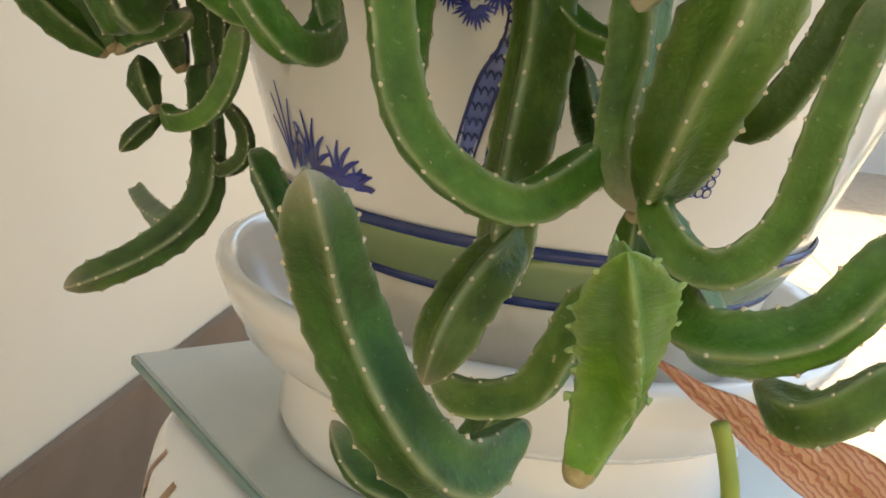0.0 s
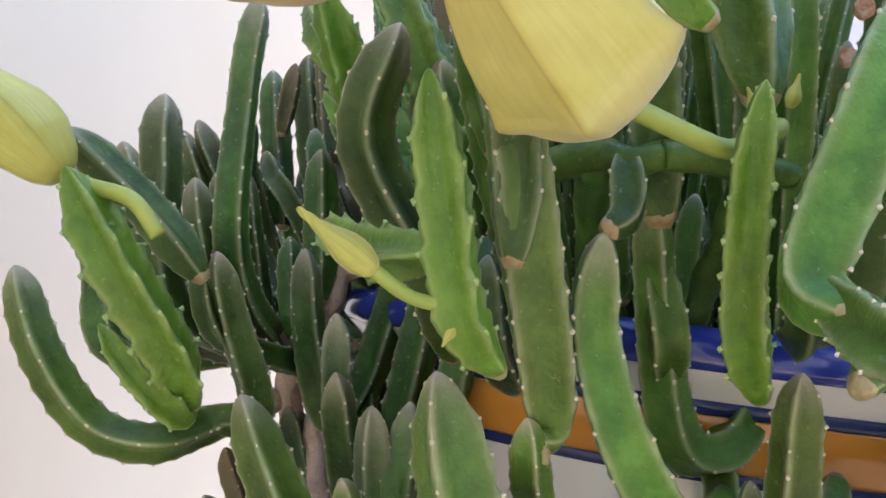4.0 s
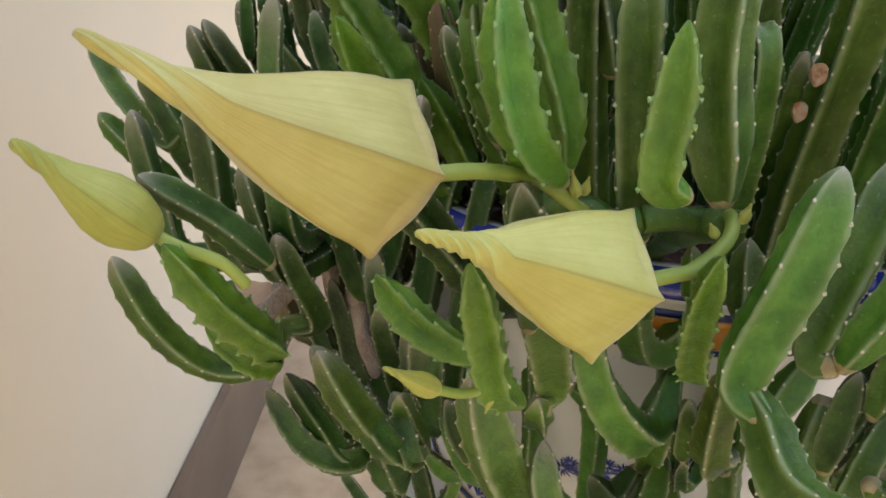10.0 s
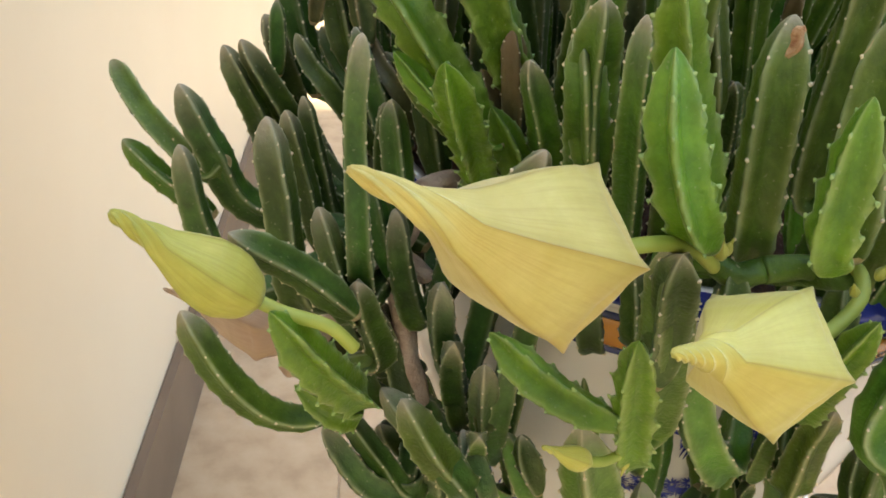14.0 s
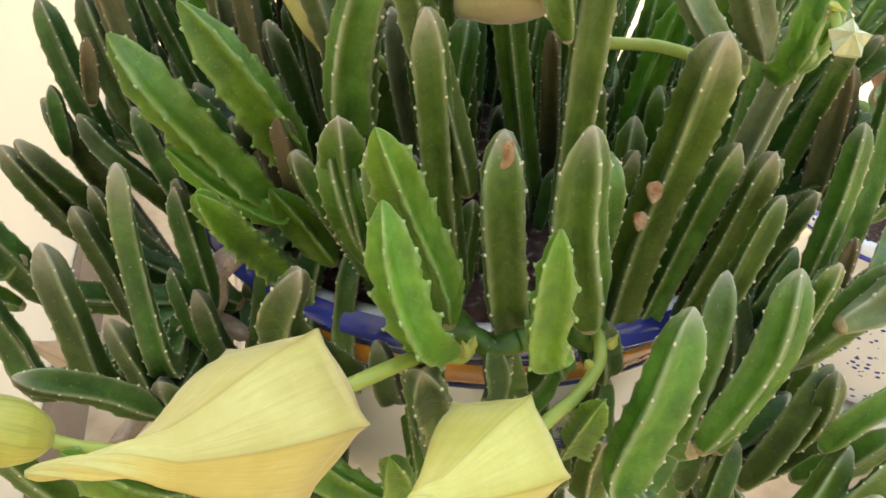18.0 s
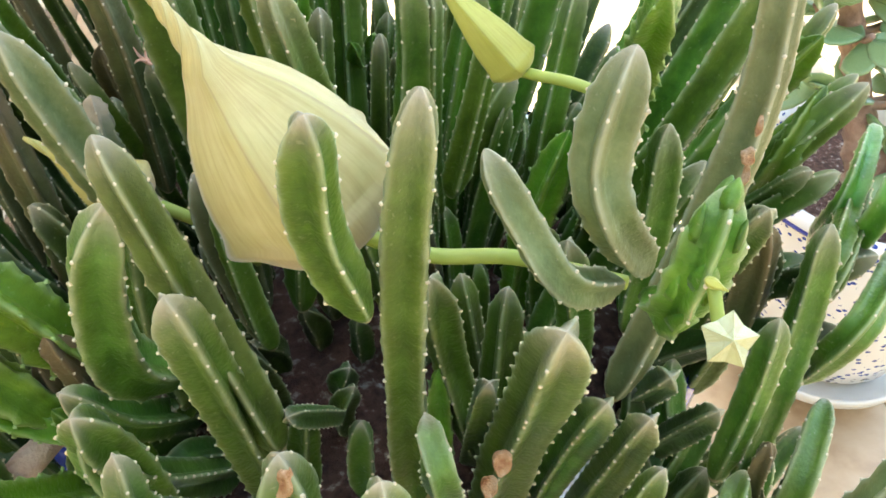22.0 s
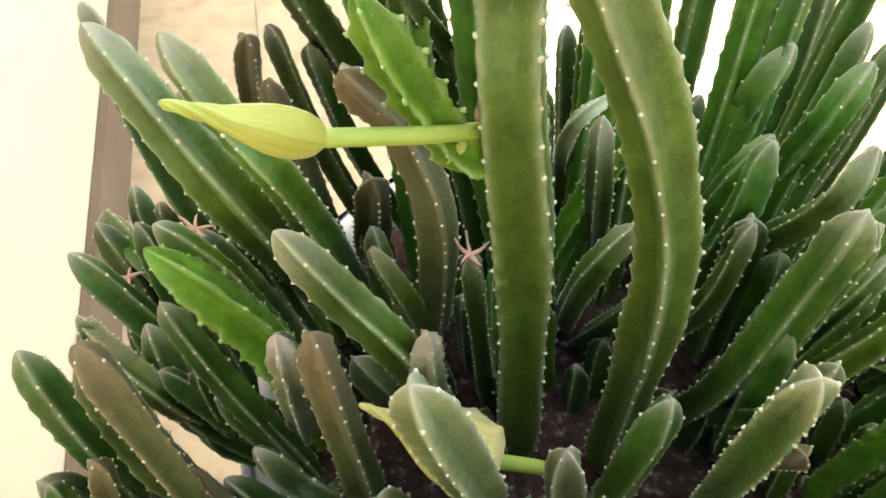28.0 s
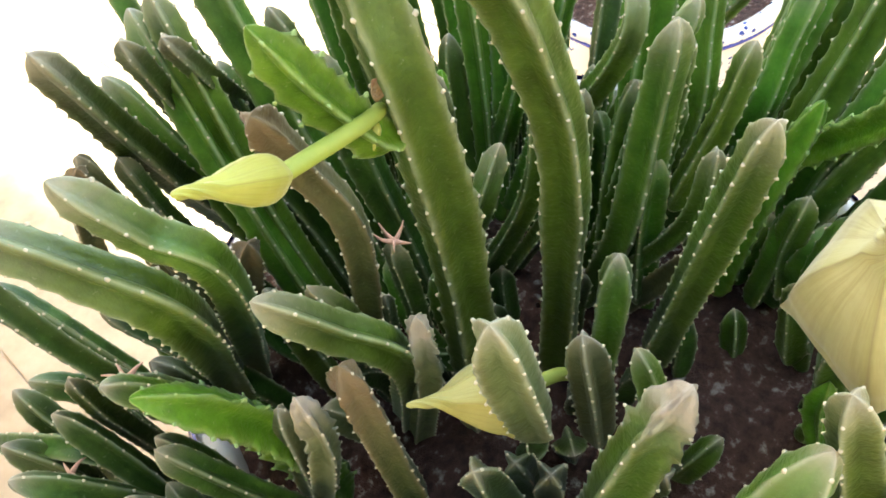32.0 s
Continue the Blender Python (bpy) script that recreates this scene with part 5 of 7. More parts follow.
stem(plant, [(-0.091, -0.075, 0.640), (-0.112, -0.093, 0.657), (-0.123, -0.102, 0.590), (-0.131, -0.109, 0.580), (-0.140, -0.116, 0.605), (-0.144, -0.120, 0.635)], 0.0130, "dark", 0.70, 290)
stem(plant, [(-0.081, -0.086, 0.640), (-0.100, -0.107, 0.657), (-0.109, -0.117, 0.565), (-0.117, -0.125, 0.555), (-0.124, -0.133, 0.580), (-0.128, -0.138, 0.610)], 0.0122, "dark", 0.70, 291)
stem(plant, [(-0.178, -0.150, 0.640), (-0.196, -0.152, 0.658), (-0.219, -0.160, 0.677)], 0.0120, "dark", 0.60, 292)
stem(plant, [(0.046, -0.060, 0.640), (0.045, -0.070, 0.700), (0.049, -0.083, 0.752)], 0.0135, "young", 0.70, 293)
stem(plant, [(-0.095, 0.075, 0.640), (-0.108, 0.068, 0.710), (-0.122, 0.054, 0.782)], 0.0092, "brown", 0.70, 294)
stem(plant, [(-0.120, 0.080, 0.640), (-0.143, 0.094, 0.672), (-0.163, 0.107, 0.696)], 0.0110, "dark", 0.70, 295)
stem(plant, [(-0.140, -0.088, 0.520), (-0.150, -0.100, 0.538), (-0.161, -0.109, 0.559)], 0.0105, "dark", 0.70, 296)
stem(plant, [(-0.030, 0.050, 0.640), (-0.022, 0.036, 0.710), (-0.016, 0.022, 0.768)], 0.0110, "young", 0.70, 297)
stem(plant, [(-0.129, -0.066, 0.590), (-0.127, -0.065, 0.602), (-0.133, -0.066, 0.615), (-0.138, -0.067, 0.632)], 0.0105, "dark", 0.60, 1300)
stem(plant, [(-0.134, -0.061, 0.551), (-0.149, -0.068, 0.563), (-0.154, -0.072, 0.579), (-0.159, -0.075, 0.598)], 0.0115, "dark", 0.60, 1301)
stem(plant, [(-0.114, -0.089, 0.560), (-0.126, -0.098, 0.572), (-0.130, -0.099, 0.584), (-0.134, -0.100, 0.600)], 0.0110, "dark", 0.60, 1302)
stem(plant, [(-0.145, -0.061, 0.549), (-0.161, -0.068, 0.561), (-0.166, -0.069, 0.572), (-0.171, -0.070, 0.586)], 0.0100, "dark", 0.60, 1303)
stem(plant, [(-0.158, -0.052, 0.545), (-0.175, -0.058, 0.557), (-0.181, -0.059, 0.566), (-0.187, -0.060, 0.579)], 0.0100, "brown", 0.60, 1304)
stem(plant, [(-0.145, -0.011, 0.620), (-0.154, -0.012, 0.632), (-0.159, -0.013, 0.647), (-0.163, -0.015, 0.665)], 0.0110, "dark", 0.60, 1305)
stem(plant, [(0.017, -0.176, 0.552), (0.019, -0.196, 0.564), (0.018, -0.188, 0.578), (0.016, -0.179, 0.596)], 0.0110, "mid", 0.60, 1306)
stem(plant, [(0.054, -0.167, 0.567), (0.060, -0.185, 0.579), (0.059, -0.178, 0.591), (0.058, -0.171, 0.606)], 0.0100, "mid", 0.60, 1307)
stem(plant, [(0.005, -0.168, 0.563), (0.006, -0.187, 0.575), (0.006, -0.183, 0.585), (0.006, -0.180, 0.600)], 0.0100, "dark", 0.60, 1308)
stem(plant, [(0.060, -0.163, 0.578), (0.067, -0.181, 0.590), (0.071, -0.173, 0.604), (0.074, -0.166, 0.622)], 0.0110, "mid", 0.60, 1309)
stem(plant, [(0.033, -0.178, 0.554), (0.037, -0.198, 0.566), (0.036, -0.196, 0.579), (0.034, -0.194, 0.596)], 0.0110, "dark", 0.60, 1310)
stem(plant, [(-0.132, -0.086, 0.545), (-0.147, -0.096, 0.557), (-0.154, -0.089, 0.577), (-0.162, -0.082, 0.600)], 0.0115, "dark", 0.60, 1311)
stem(plant, [(-0.144, -0.075, 0.543), (-0.160, -0.083, 0.555), (-0.168, -0.078, 0.571), (-0.177, -0.073, 0.590)], 0.0105, "dark", 0.60, 1312)
stem(plant, [(-0.117, -0.105, 0.556), (-0.130, -0.117, 0.568), (-0.133, -0.114, 0.583), (-0.136, -0.110, 0.602)], 0.0105, "dark", 0.60, 1313)
stem(plant, [(-0.124, 0.010, 0.644), (-0.144, 0.012, 0.656), (-0.153, 0.022, 0.670), (-0.162, 0.032, 0.689)], 0.0105, "dark", 0.60, 1314)
stem(plant, [(-0.142, 0.007, 0.644), (-0.165, 0.008, 0.684), (-0.169, 0.019, 0.696), (-0.173, 0.029, 0.712)], 0.0115, "dark", 0.60, 1315)
stem(plant, [(-0.137, 0.006, 0.644), (-0.159, 0.007, 0.667), (-0.160, 0.018, 0.681), (-0.160, 0.030, 0.700)], 0.0110, "dark", 0.60, 1316)
stem(plant, [(0.041, -0.181, 0.557), (0.045, -0.201, 0.569), (0.041, -0.192, 0.579), (0.038, -0.183, 0.592)], 0.0110, "dark", 0.60, 1317)
stem(plant, [(0.033, -0.172, 0.549), (0.037, -0.191, 0.561), (0.034, -0.184, 0.568), (0.031, -0.178, 0.578)], 0.0100, "mid", 0.60, 1318)
stem(plant, [(-0.110, -0.031, 0.644), (-0.128, -0.036, 0.686), (-0.138, -0.029, 0.695), (-0.147, -0.022, 0.708)], 0.0110, "dark", 0.60, 1319)
stem(plant, [(-0.115, -0.032, 0.644), (-0.134, -0.037, 0.671), (-0.146, -0.029, 0.679), (-0.158, -0.021, 0.692)], 0.0110, "dark", 0.60, 1320)
stem(plant, [(-0.131, -0.033, 0.644), (-0.152, -0.038, 0.679), (-0.161, -0.029, 0.690), (-0.169, -0.020, 0.704)], 0.0105, "brown", 0.60, 1321)
stem(plant, [(-0.141, -0.014, 0.644), (-0.164, -0.016, 0.669), (-0.174, -0.006, 0.680), (-0.184, 0.004, 0.695)], 0.0110, "dark", 0.60, 1322)
stem(plant, [(-0.156, -0.028, 0.644), (-0.181, -0.032, 0.678), (-0.189, -0.026, 0.686), (-0.196, -0.020, 0.698)], 0.0110, "dark", 0.60, 1323)
stem(plant, [(-0.147, 0.032, 0.644), (-0.171, 0.037, 0.656), (-0.177, 0.046, 0.665), (-0.184, 0.056, 0.679)], 0.0110, "dark", 0.60, 1324)
stem(plant, [(-0.127, 0.017, 0.644), (-0.148, 0.020, 0.666), (-0.154, 0.035, 0.673), (-0.160, 0.049, 0.683)], 0.0100, "dark", 0.60, 1325)
stem(plant, [(-0.161, 0.039, 0.644), (-0.187, 0.045, 0.656), (-0.195, 0.055, 0.665), (-0.202, 0.065, 0.679)], 0.0110, "dark", 0.60, 1326)
stem(plant, [(-0.087, -0.140, 0.619), (-0.095, -0.152, 0.631), (-0.098, -0.151, 0.644), (-0.100, -0.150, 0.657)], 0.0115, "dark", 0.60, 1330)
stem(plant, [(-0.075, -0.146, 0.624), (-0.081, -0.159, 0.636), (-0.083, -0.158, 0.649), (-0.086, -0.156, 0.662)], 0.0120, "dark", 0.60, 1331)
stem(plant, [(-0.048, -0.155, 0.628), (-0.052, -0.168, 0.640), (-0.055, -0.167, 0.651), (-0.058, -0.166, 0.663)], 0.0115, "mid", 0.60, 1332)
stem(plant, [(-0.017, -0.156, 0.644), (-0.019, -0.177, 0.646), (-0.020, -0.176, 0.658), (-0.022, -0.176, 0.670)], 0.0120, "dark", 0.60, 1333)
stem(plant, [(-0.028, -0.150, 0.644), (-0.032, -0.170, 0.644), (-0.035, -0.170, 0.654), (-0.038, -0.170, 0.664)], 0.0100, "mid", 0.60, 1334)
stem(plant, [(0.067, -0.135, 0.622), (0.073, -0.147, 0.634), (0.082, -0.144, 0.646), (0.091, -0.140, 0.658)], 0.0120, "mid", 0.60, 1335)
stem(plant, [(0.085, -0.138, 0.623), (0.092, -0.150, 0.635), (0.103, -0.145, 0.649), (0.114, -0.140, 0.663)], 0.0120, "mid", 0.60, 1336)
stem(plant, [(0.096, -0.146, 0.619), (0.104, -0.159, 0.631), (0.113, -0.157, 0.641), (0.122, -0.155, 0.652)], 0.0115, "dark", 0.60, 1337)
stem(plant, [(0.058, -0.138, 0.620), (0.061, -0.146, 0.632), (0.068, -0.142, 0.641), (0.075, -0.139, 0.649)], 0.0110, "dark", 0.60, 1338)
stem(plant, [(0.041, -0.170, 0.594), (0.045, -0.185, 0.606), (0.049, -0.182, 0.625), (0.052, -0.179, 0.643)], 0.0115, "mid", 0.60, 1339)
stem(plant, [(0.057, -0.177, 0.594), (0.062, -0.192, 0.606), (0.066, -0.190, 0.624), (0.069, -0.187, 0.642)], 0.0115, "mid", 0.60, 1340)
stem(plant, [(0.065, -0.121, 0.644), (0.074, -0.138, 0.648), (0.077, -0.132, 0.661), (0.080, -0.126, 0.674)], 0.0115, "mid", 0.60, 1341)
stem(plant, [(0.055, -0.121, 0.644), (0.062, -0.138, 0.641), (0.063, -0.133, 0.653), (0.064, -0.127, 0.666)], 0.0110, "dark", 0.60, 1342)
stem(plant, [(0.077, -0.162, 0.625), (0.084, -0.176, 0.637), (0.090, -0.172, 0.649), (0.096, -0.169, 0.661)], 0.0115, "mid", 0.60, 1343)
stem(plant, [(0.036, -0.104, 0.630), (0.034, -0.099, 0.655), (0.032, -0.094, 0.677)], 0.0105, "mid", 0.65, 1350)
stem(plant, [(0.025, -0.079, 0.630), (0.026, -0.077, 0.645), (0.027, -0.075, 0.660)], 0.0100, "mid", 0.65, 1351)
stem(plant, [(0.004, -0.065, 0.632), (0.007, -0.065, 0.650), (0.009, -0.064, 0.667)], 0.0100, "dark", 0.65, 1352)

# ---- flower buds ----
def bud_material(name, low, high, blush, streak=0.55):
    """Papery bud skin: fine lengthwise veins, darker ridges and tan stains, pinkish at the root."""
    m, n, l, b = material(name, 0.5)
    b.inputs["Sheen Weight"].default_value, b.inputs["Sheen Roughness"].default_value = 0.3, 0.3
    base = ramp(n, l, noise_node(n, l, 55, 6, rough=0.65), [(0.25, low), (0.75, high)])
    lay = n.new("ShaderNodeCombineXYZ")
    l.new(math_node(n, l, "MULTIPLY", attribute(n, "around"), 75.0), lay.inputs["X"])
    l.new(math_node(n, l, "MULTIPLY", attribute(n, "run"), 3.2), lay.inputs["Y"])
    veins = n.new("ShaderNodeTexNoise")
    veins.inputs["Scale"].default_value, veins.inputs["Detail"].default_value, veins.inputs["Roughness"].default_value = 1.0, 4, 0.6
    l.new(lay.outputs["Vector"], veins.inputs["Vector"])
    line = ramp(n, l, veins.outputs["Fac"], [(0.38, (1, 1, 1)), (0.56, (0, 0, 0))])
    tan = (low[0] * 0.74, low[1] * 0.62, low[2] * 0.6)
    col = mix(n, l, math_node(n, l, "MULTIPLY", line, streak * 0.5), base, tan)
    fold = math_node(n, l, "ABSOLUTE", math_node(n, l, "SUBTRACT", math_node(n, l, "FRACT", math_node(n, l, "ADD", math_node(n, l, "MULTIPLY", attribute(n, "around"), 5.0), 0.5)), 0.5))
    near = math_node(n, l, "SUBTRACT", 1.0, math_node(n, l, "MULTIPLY", fold, 2.0))
    stain = ramp(n, l, noise_node(n, l, 34, 6, rough=0.6), [(0.42, (0, 0, 0)), (0.72, (0.5, 0.5, 0.5))])
    col = mix(n, l, stain, col, (tan[0] * 1.12, tan[1] * 1.08, tan[2] * 1.2))
    col = mix(n, l, math_node(n, l, "MULTIPLY", math_node(n, l, "POWER", near, 3.0), 0.32), col, (low[0] * 0.82, low[1] * 0.80, low[2] * 0.55))
    col = mix(n, l, math_node(n, l, "MULTIPLY", math_node(n, l, "POWER", near, 26.0), 0.6), col, (tan[0] * 0.8, tan[1] * 0.75, tan[2]))
    pink = math_node(n, l, "MULTIPLY", math_node(n, l, "POWER", attribute(n, "root"), 1.5), 0.8)
    col = mix(n, l, pink, col, blush)
    l.new(col, b.inputs["Base Color"])
    bump(n, l, b, veins.outputs["Fac"], 0.25, 0.0006)
    return m


BUD = bud_material("golden_bud_skin", (0.45, 0.405, 0.101), (0.59, 0.545, 0.202), (0.58, 0.43, 0.28))
BUD_LEMON = bud_material("pale_lemon_bud_skin", (0.46, 0.44, 0.091), (0.62, 0.60, 0.192), (0.60, 0.52, 0.30), 0.4)
BUD_CREAM = bud_material("cream_bud_skin", (0.44, 0.395, 0.155), (0.55, 0.51, 0.256), (0.52, 0.41, 0.30), 0.8)
BUD_GREEN = bud_material("yellow_green_bud_skin", (0.36, 0.39, 0.06), (0.50, 0.51, 0.13), (0.42, 0.43, 0.10), 0.6)
BUD_WHITE = bud_material("white_green_bud_skin", (0.46, 0.49, 0.25), (0.58, 0.60, 0.42), (0.50, 0.53, 0.28))
BUD_DRY = bud_material("dried_pinkish_bud_skin", (0.42, 0.31, 0.21), (0.52, 0.40, 0.28), (0.40, 0.28, 0.20))
STALK = simple("yellow_green_stalk", [(0.3, (0.26, 0.34, 0.055)), (0.7, (0.36, 0.42, 0.085))], 0.5, 60, 0.15, 0.0006)


def tube(name, points, r0, r1, mat, parent, label="", sides=12, count=26, lumps=0.0, seed=0):
    samples, length = spline(points, count)
    fr = frames(samples)
    verts, faces = [], []
    for k, (c, (s, u, t)) in enumerate(zip(samples, fr)):
        x = k / (count - 1)
        r = r0 + (r1 - r0) * x
        for i in range(sides):
            a = 2 * math.pi * i / sides
            q = 1 + lumps * noise.noise(c * 70 + Vector((math.cos(a), math.sin(a), seed)))
            verts.append(c + (s * math.cos(a) + u * math.sin(a)) * r * q)
    for k in range(count - 1):
        for i in range(sides):
            a, b = k * sides + i, k * sides + (i + 1) % sides
            faces.append((a, b, b + sides, a + sides))
    faces.append(tuple(range(sides - 1, -1, -1)))
    faces.append(tuple(range((count - 1) * sides, count * sides)))
    return mesh_object(name, verts, faces, mat, parent, label)


FULL = [(-0.16, 0.10), (-0.15, 0.36), (-0.125, 0.62), (-0.085, 0.82), (-0.04, 0.94), (0.0, 1.0), (0.06, 0.985), (0.14, 0.95), (0.24, 0.86), (0.36, 0.71), (0.48, 0.52), (0.58, 0.36), (0.68, 0.225), (0.78, 0.150), (0.9, 0.105), (0.97, 0.08), (1.0, 0.04)]
SLIM = [(-0.12, 0.22), (-0.10, 0.45), (-0.05, 0.68), (0.0, 0.80), (0.10, 0.96), (0.2, 1.0), (0.32, 0.95), (0.46, 0.74), (0.6, 0.5), (0.75, 0.33), (0.9, 0.24), (0.97, 0.19), (1.0, 0.09)]


def flower_bud(plant, base, tip, radius, mat, stalk, label, corner=None, bend=(0, 0, 0), twist=2.6, stalk_r=0.0022, slim=False, beak=1.0):
    """A five-cornered balloon bud: domed base, pointed corners, long twisted beak."""
    base, tip = Vector(base), Vector(tip)
    mid = (base + tip) / 2 + Vector(bend)
    count, sides = 56, 60
    axis = (mid - base).normalized()
    table = SLIM if slim else FULL
    us, rs = [a for a, _ in table], [b for _, b in table]
    path, _ = spline([base, mid, tip], 120)
    verts, faces, around, root, run = [], [], [], [], []
    side = axis.orthogonal().normalized()
    if corner:
        side = Vector(corner) - base
        side = (side - axis * side.dot(axis)).normalized()
    low = us[0]
    for k in range(count):
        w = k / (count - 1)
        u = low + (1 - low) * w**1.25
        r = float(np.interp(u, us, rs)) * radius * (1 - (1 - beak) * min(1.0, max(0.0, (u - 0.45) / 0.3)))
        if u < 0:
            c, t = base + axis * (u * radius * (4.3 if not slim else 5)), axis
        else:
            j = min(118, int(u * 119))
            c, t = path[j].lerp(path[j + 1], u * 119 - j), (path[j + 1] - path[j]).normalized()
        side = (side - t * side.dot(t)).normalized()
        up = t.cross(side)
        turn = twist * max(0.0, (u - 0.62) / 0.38) ** 1.3
        point = math.exp(-((u - 0.0) / 0.05) ** 2) * (0 if slim else 1)
        for i in range(sides + 1):
            a = 2 * math.pi * i / sides
            ph = ((i / sides * 5 + 0.5) % 1.0) - 0.5
            ridge = 1 - abs(ph) * 2
            if u < 0:
                shape = 0.88 + 0.12 * ridge**2 + (u / low) * 0.05 * (1 - ridge)
            else:
                pent = math.cos(math.pi / 5) / math.cos(math.pi / 5 - abs(ph) * 2 * math.pi / 5)
                shape = 0.45 * pent + 0.55 * (0.84 + 0.16 * ridge**1.4)
            shape += point * (0.10 * ridge**7 - 0.03 * (1 - ridge))
            if slim:
                shape = 0.88 + 0.12 * ridge
            if u > 0.55:
                shape = shape + (0.70 + 0.30 * ridge - shape) * min(1, (u - 0.55) * 4)
            back = -point * 0.05 * radius * ridge**5
            verts.append(c + t * back + (side * math.cos(a + turn) + up * math.sin(a + turn)) * r * shape)
            around.append(i / sides)
            root.append(max(0.0, min(1.0, 0.35 - u * 5)))
            run.append(u)
    cols = sides + 1
    for k in range(count - 1):
        for i in range(sides):
            a = k * cols + i
            faces.append((a, a + 1, a + 1 + cols, a + cols))
    faces.append(tuple(range(sides - 1, -1, -1)))
    faces.append(tuple(range((count - 1) * cols, (count - 1) * cols + sides)))
    ob = mesh_object("flower_bud", verts, faces, mat, plant, label, attrs={"around": around, "root": root, "run": run})
    if stalk:
        tube("stalk", [base - axis * radius * (0.36 if slim else 0.60), *stalk], stalk_r, stalk_r * 0.95, STALK, ob, "smooth yellow green stalk")
    return ob


flower_bud(plant, (-0.145, -0.2333, 0.7117), (-0.195, -0.275, 0.750), 0.0208, BUD, [(-0.120, -0.221, 0.7065), (-0.108, -0.215, 0.704), (-0.098, -0.210, 0.700), (-0.089, -0.206, 0.693), (-0.082, -0.196, 0.686)], "large pale yellow pointed flower bud", (-0.1296, -0.2446, 0.7146), (-0.001, -0.005, 0.001))
flower_bud(plant, (-0.090, -0.2427, 0.688), (-0.134, -0.277, 0.715), 0.0186, BUD_LEMON, [(-0.062, -0.223, 0.680), (-0.055, -0.219, 0.680), (-0.045, -0.213, 0.686), (-0.041, -0.203, 0.689), (-0.040, -0.190, 0.684)], "pale yellow flower bud with a twisted beak", (-0.102, -0.237, 0.6767), (0.0, -0.001, 0.001), twist=7.0)
flower_bud(plant, (-0.2153, -0.1757, 0.6665), (-0.248, -0.182, 0.695), 0.0112, BUD_GREEN, [(-0.203, -0.178, 0.6605), (-0.190, -0.182, 0.658), (-0.182, -0.182, 0.650)], "small yellow green pointed flower bud", slim=True)
flower_bud(plant, (-0.049, -0.135, 0.787), (-0.080, -0.130, 0.844), 0.0238, BUD_CREAM, [(-0.030, -0.137, 0.766), (-0.018, -0.138, 0.760), (0.000, -0.143, 0.759), (0.014, -0.149, 0.756), (0.030, -0.156, 0.752)], "large cream flower bud standing among the stems", None, (-0.003, 0.001, 0.004), twist=6.0, beak=0.6)
flower_bud(plant, (0.0064, -0.1227, 0.8056), (-0.0155, -0.1088, 0.8310), 0.0066, BUD_GREEN, [(0.0105, -0.130, 0.8045), (0.0145, -0.138, 0.8065), (0.0182, -0.1446, 0.8068), (0.021, -0.150, 0.805)], "small yellow green flower bud", stalk_r=0.0015)
star = Vector((0.0190, -0.2080, 0.7845))
face = Vector((-0.35, -0.62, 0.70)).normalized()
s1 = face.cross(Vector((0, 0, 1))).normalized()
s2 = s1.cross(face)
verts, around = [star + face * 0.0048], [0.5]
for r, h in ((0.0026, 0.0030), (0.0062, 0.0004), (0.0050, -0.0028), (0.0020, -0.0046)):
    for i in range(10):
        a = i * math.pi / 5 + 0.35
        k = r * (1.0 if i % 2 == 0 else 0.72)
        verts.append(star + face * (h - (0.0012 if i % 2 else 0.0)) + (s1 * math.cos(a) + s2 * math.sin(a)) * k)
        around.append(i / 10)
faces = [(0, 1 + i, 1 + (i + 1) % 10) for i in range(10)]
for ring in range(3):
    for i in range(10):
        a, b = 1 + ring * 10 + i, 1 + ring * 10 + (i + 1) % 10
        faces.append((a, a + 10, b + 10, b))
faces.append(tuple(range(31, 41)))
ob = mesh_object("flower_bud", verts, faces, BUD_WHITE, plant, "tiny white star-shaped opening bud", smooth=False, attrs={"around": around, "root": [0.0] * 41, "run": [0.0] + [0.3] * 10 + [0.5] * 30})
tube("stalk", [star - face * 0.0040, star - face * 0.006 + Vector((0.0005, 0.003, 0.002)), (0.0225, -0.1960, 0.7870), (0.0250, -0.1890, 0.7840)], 0.0016, 0.0014, STALK, ob, "smooth yellow green stalk")
flower_bud(plant, (-0.125, -0.231, 0.647), (-0.139, -0.235, 0.656), 0.0036, BUD_GREEN, [(-0.116, -0.226, 0.642), (-0.106, -0.220, 0.641)], "slender yellow green young bud", stalk_r=0.0015, slim=True)
flower_bud(plant, (-0.122, -0.029, 0.833), (-0.147, -0.039, 0.855), 0.0052, BUD_GREEN, [(-0.097, -0.027, 0.826), (-0.084, -0.021, 0.819)], "slender yellow green young bud", stalk_r=0.0020, slim=True)
flower_bud(plant, (-0.093, -0.057, 0.742), (-0.119, -0.047, 0.761), 0.0115, BUD, [(-0.070, -0.058, 0.722), (-0.055, -0.055, 0.700)], "small pale bud low among the stems")
flower_bud(plant, (-0.205, 0.020, 0.520), (-0.270, 0.085, 0.507), 0.018, BUD_DRY, [(-0.180, 0.0, 0.530), (-0.150, -0.03, 0.56)], "dried pinkish brown flower bud hanging beside the pot")

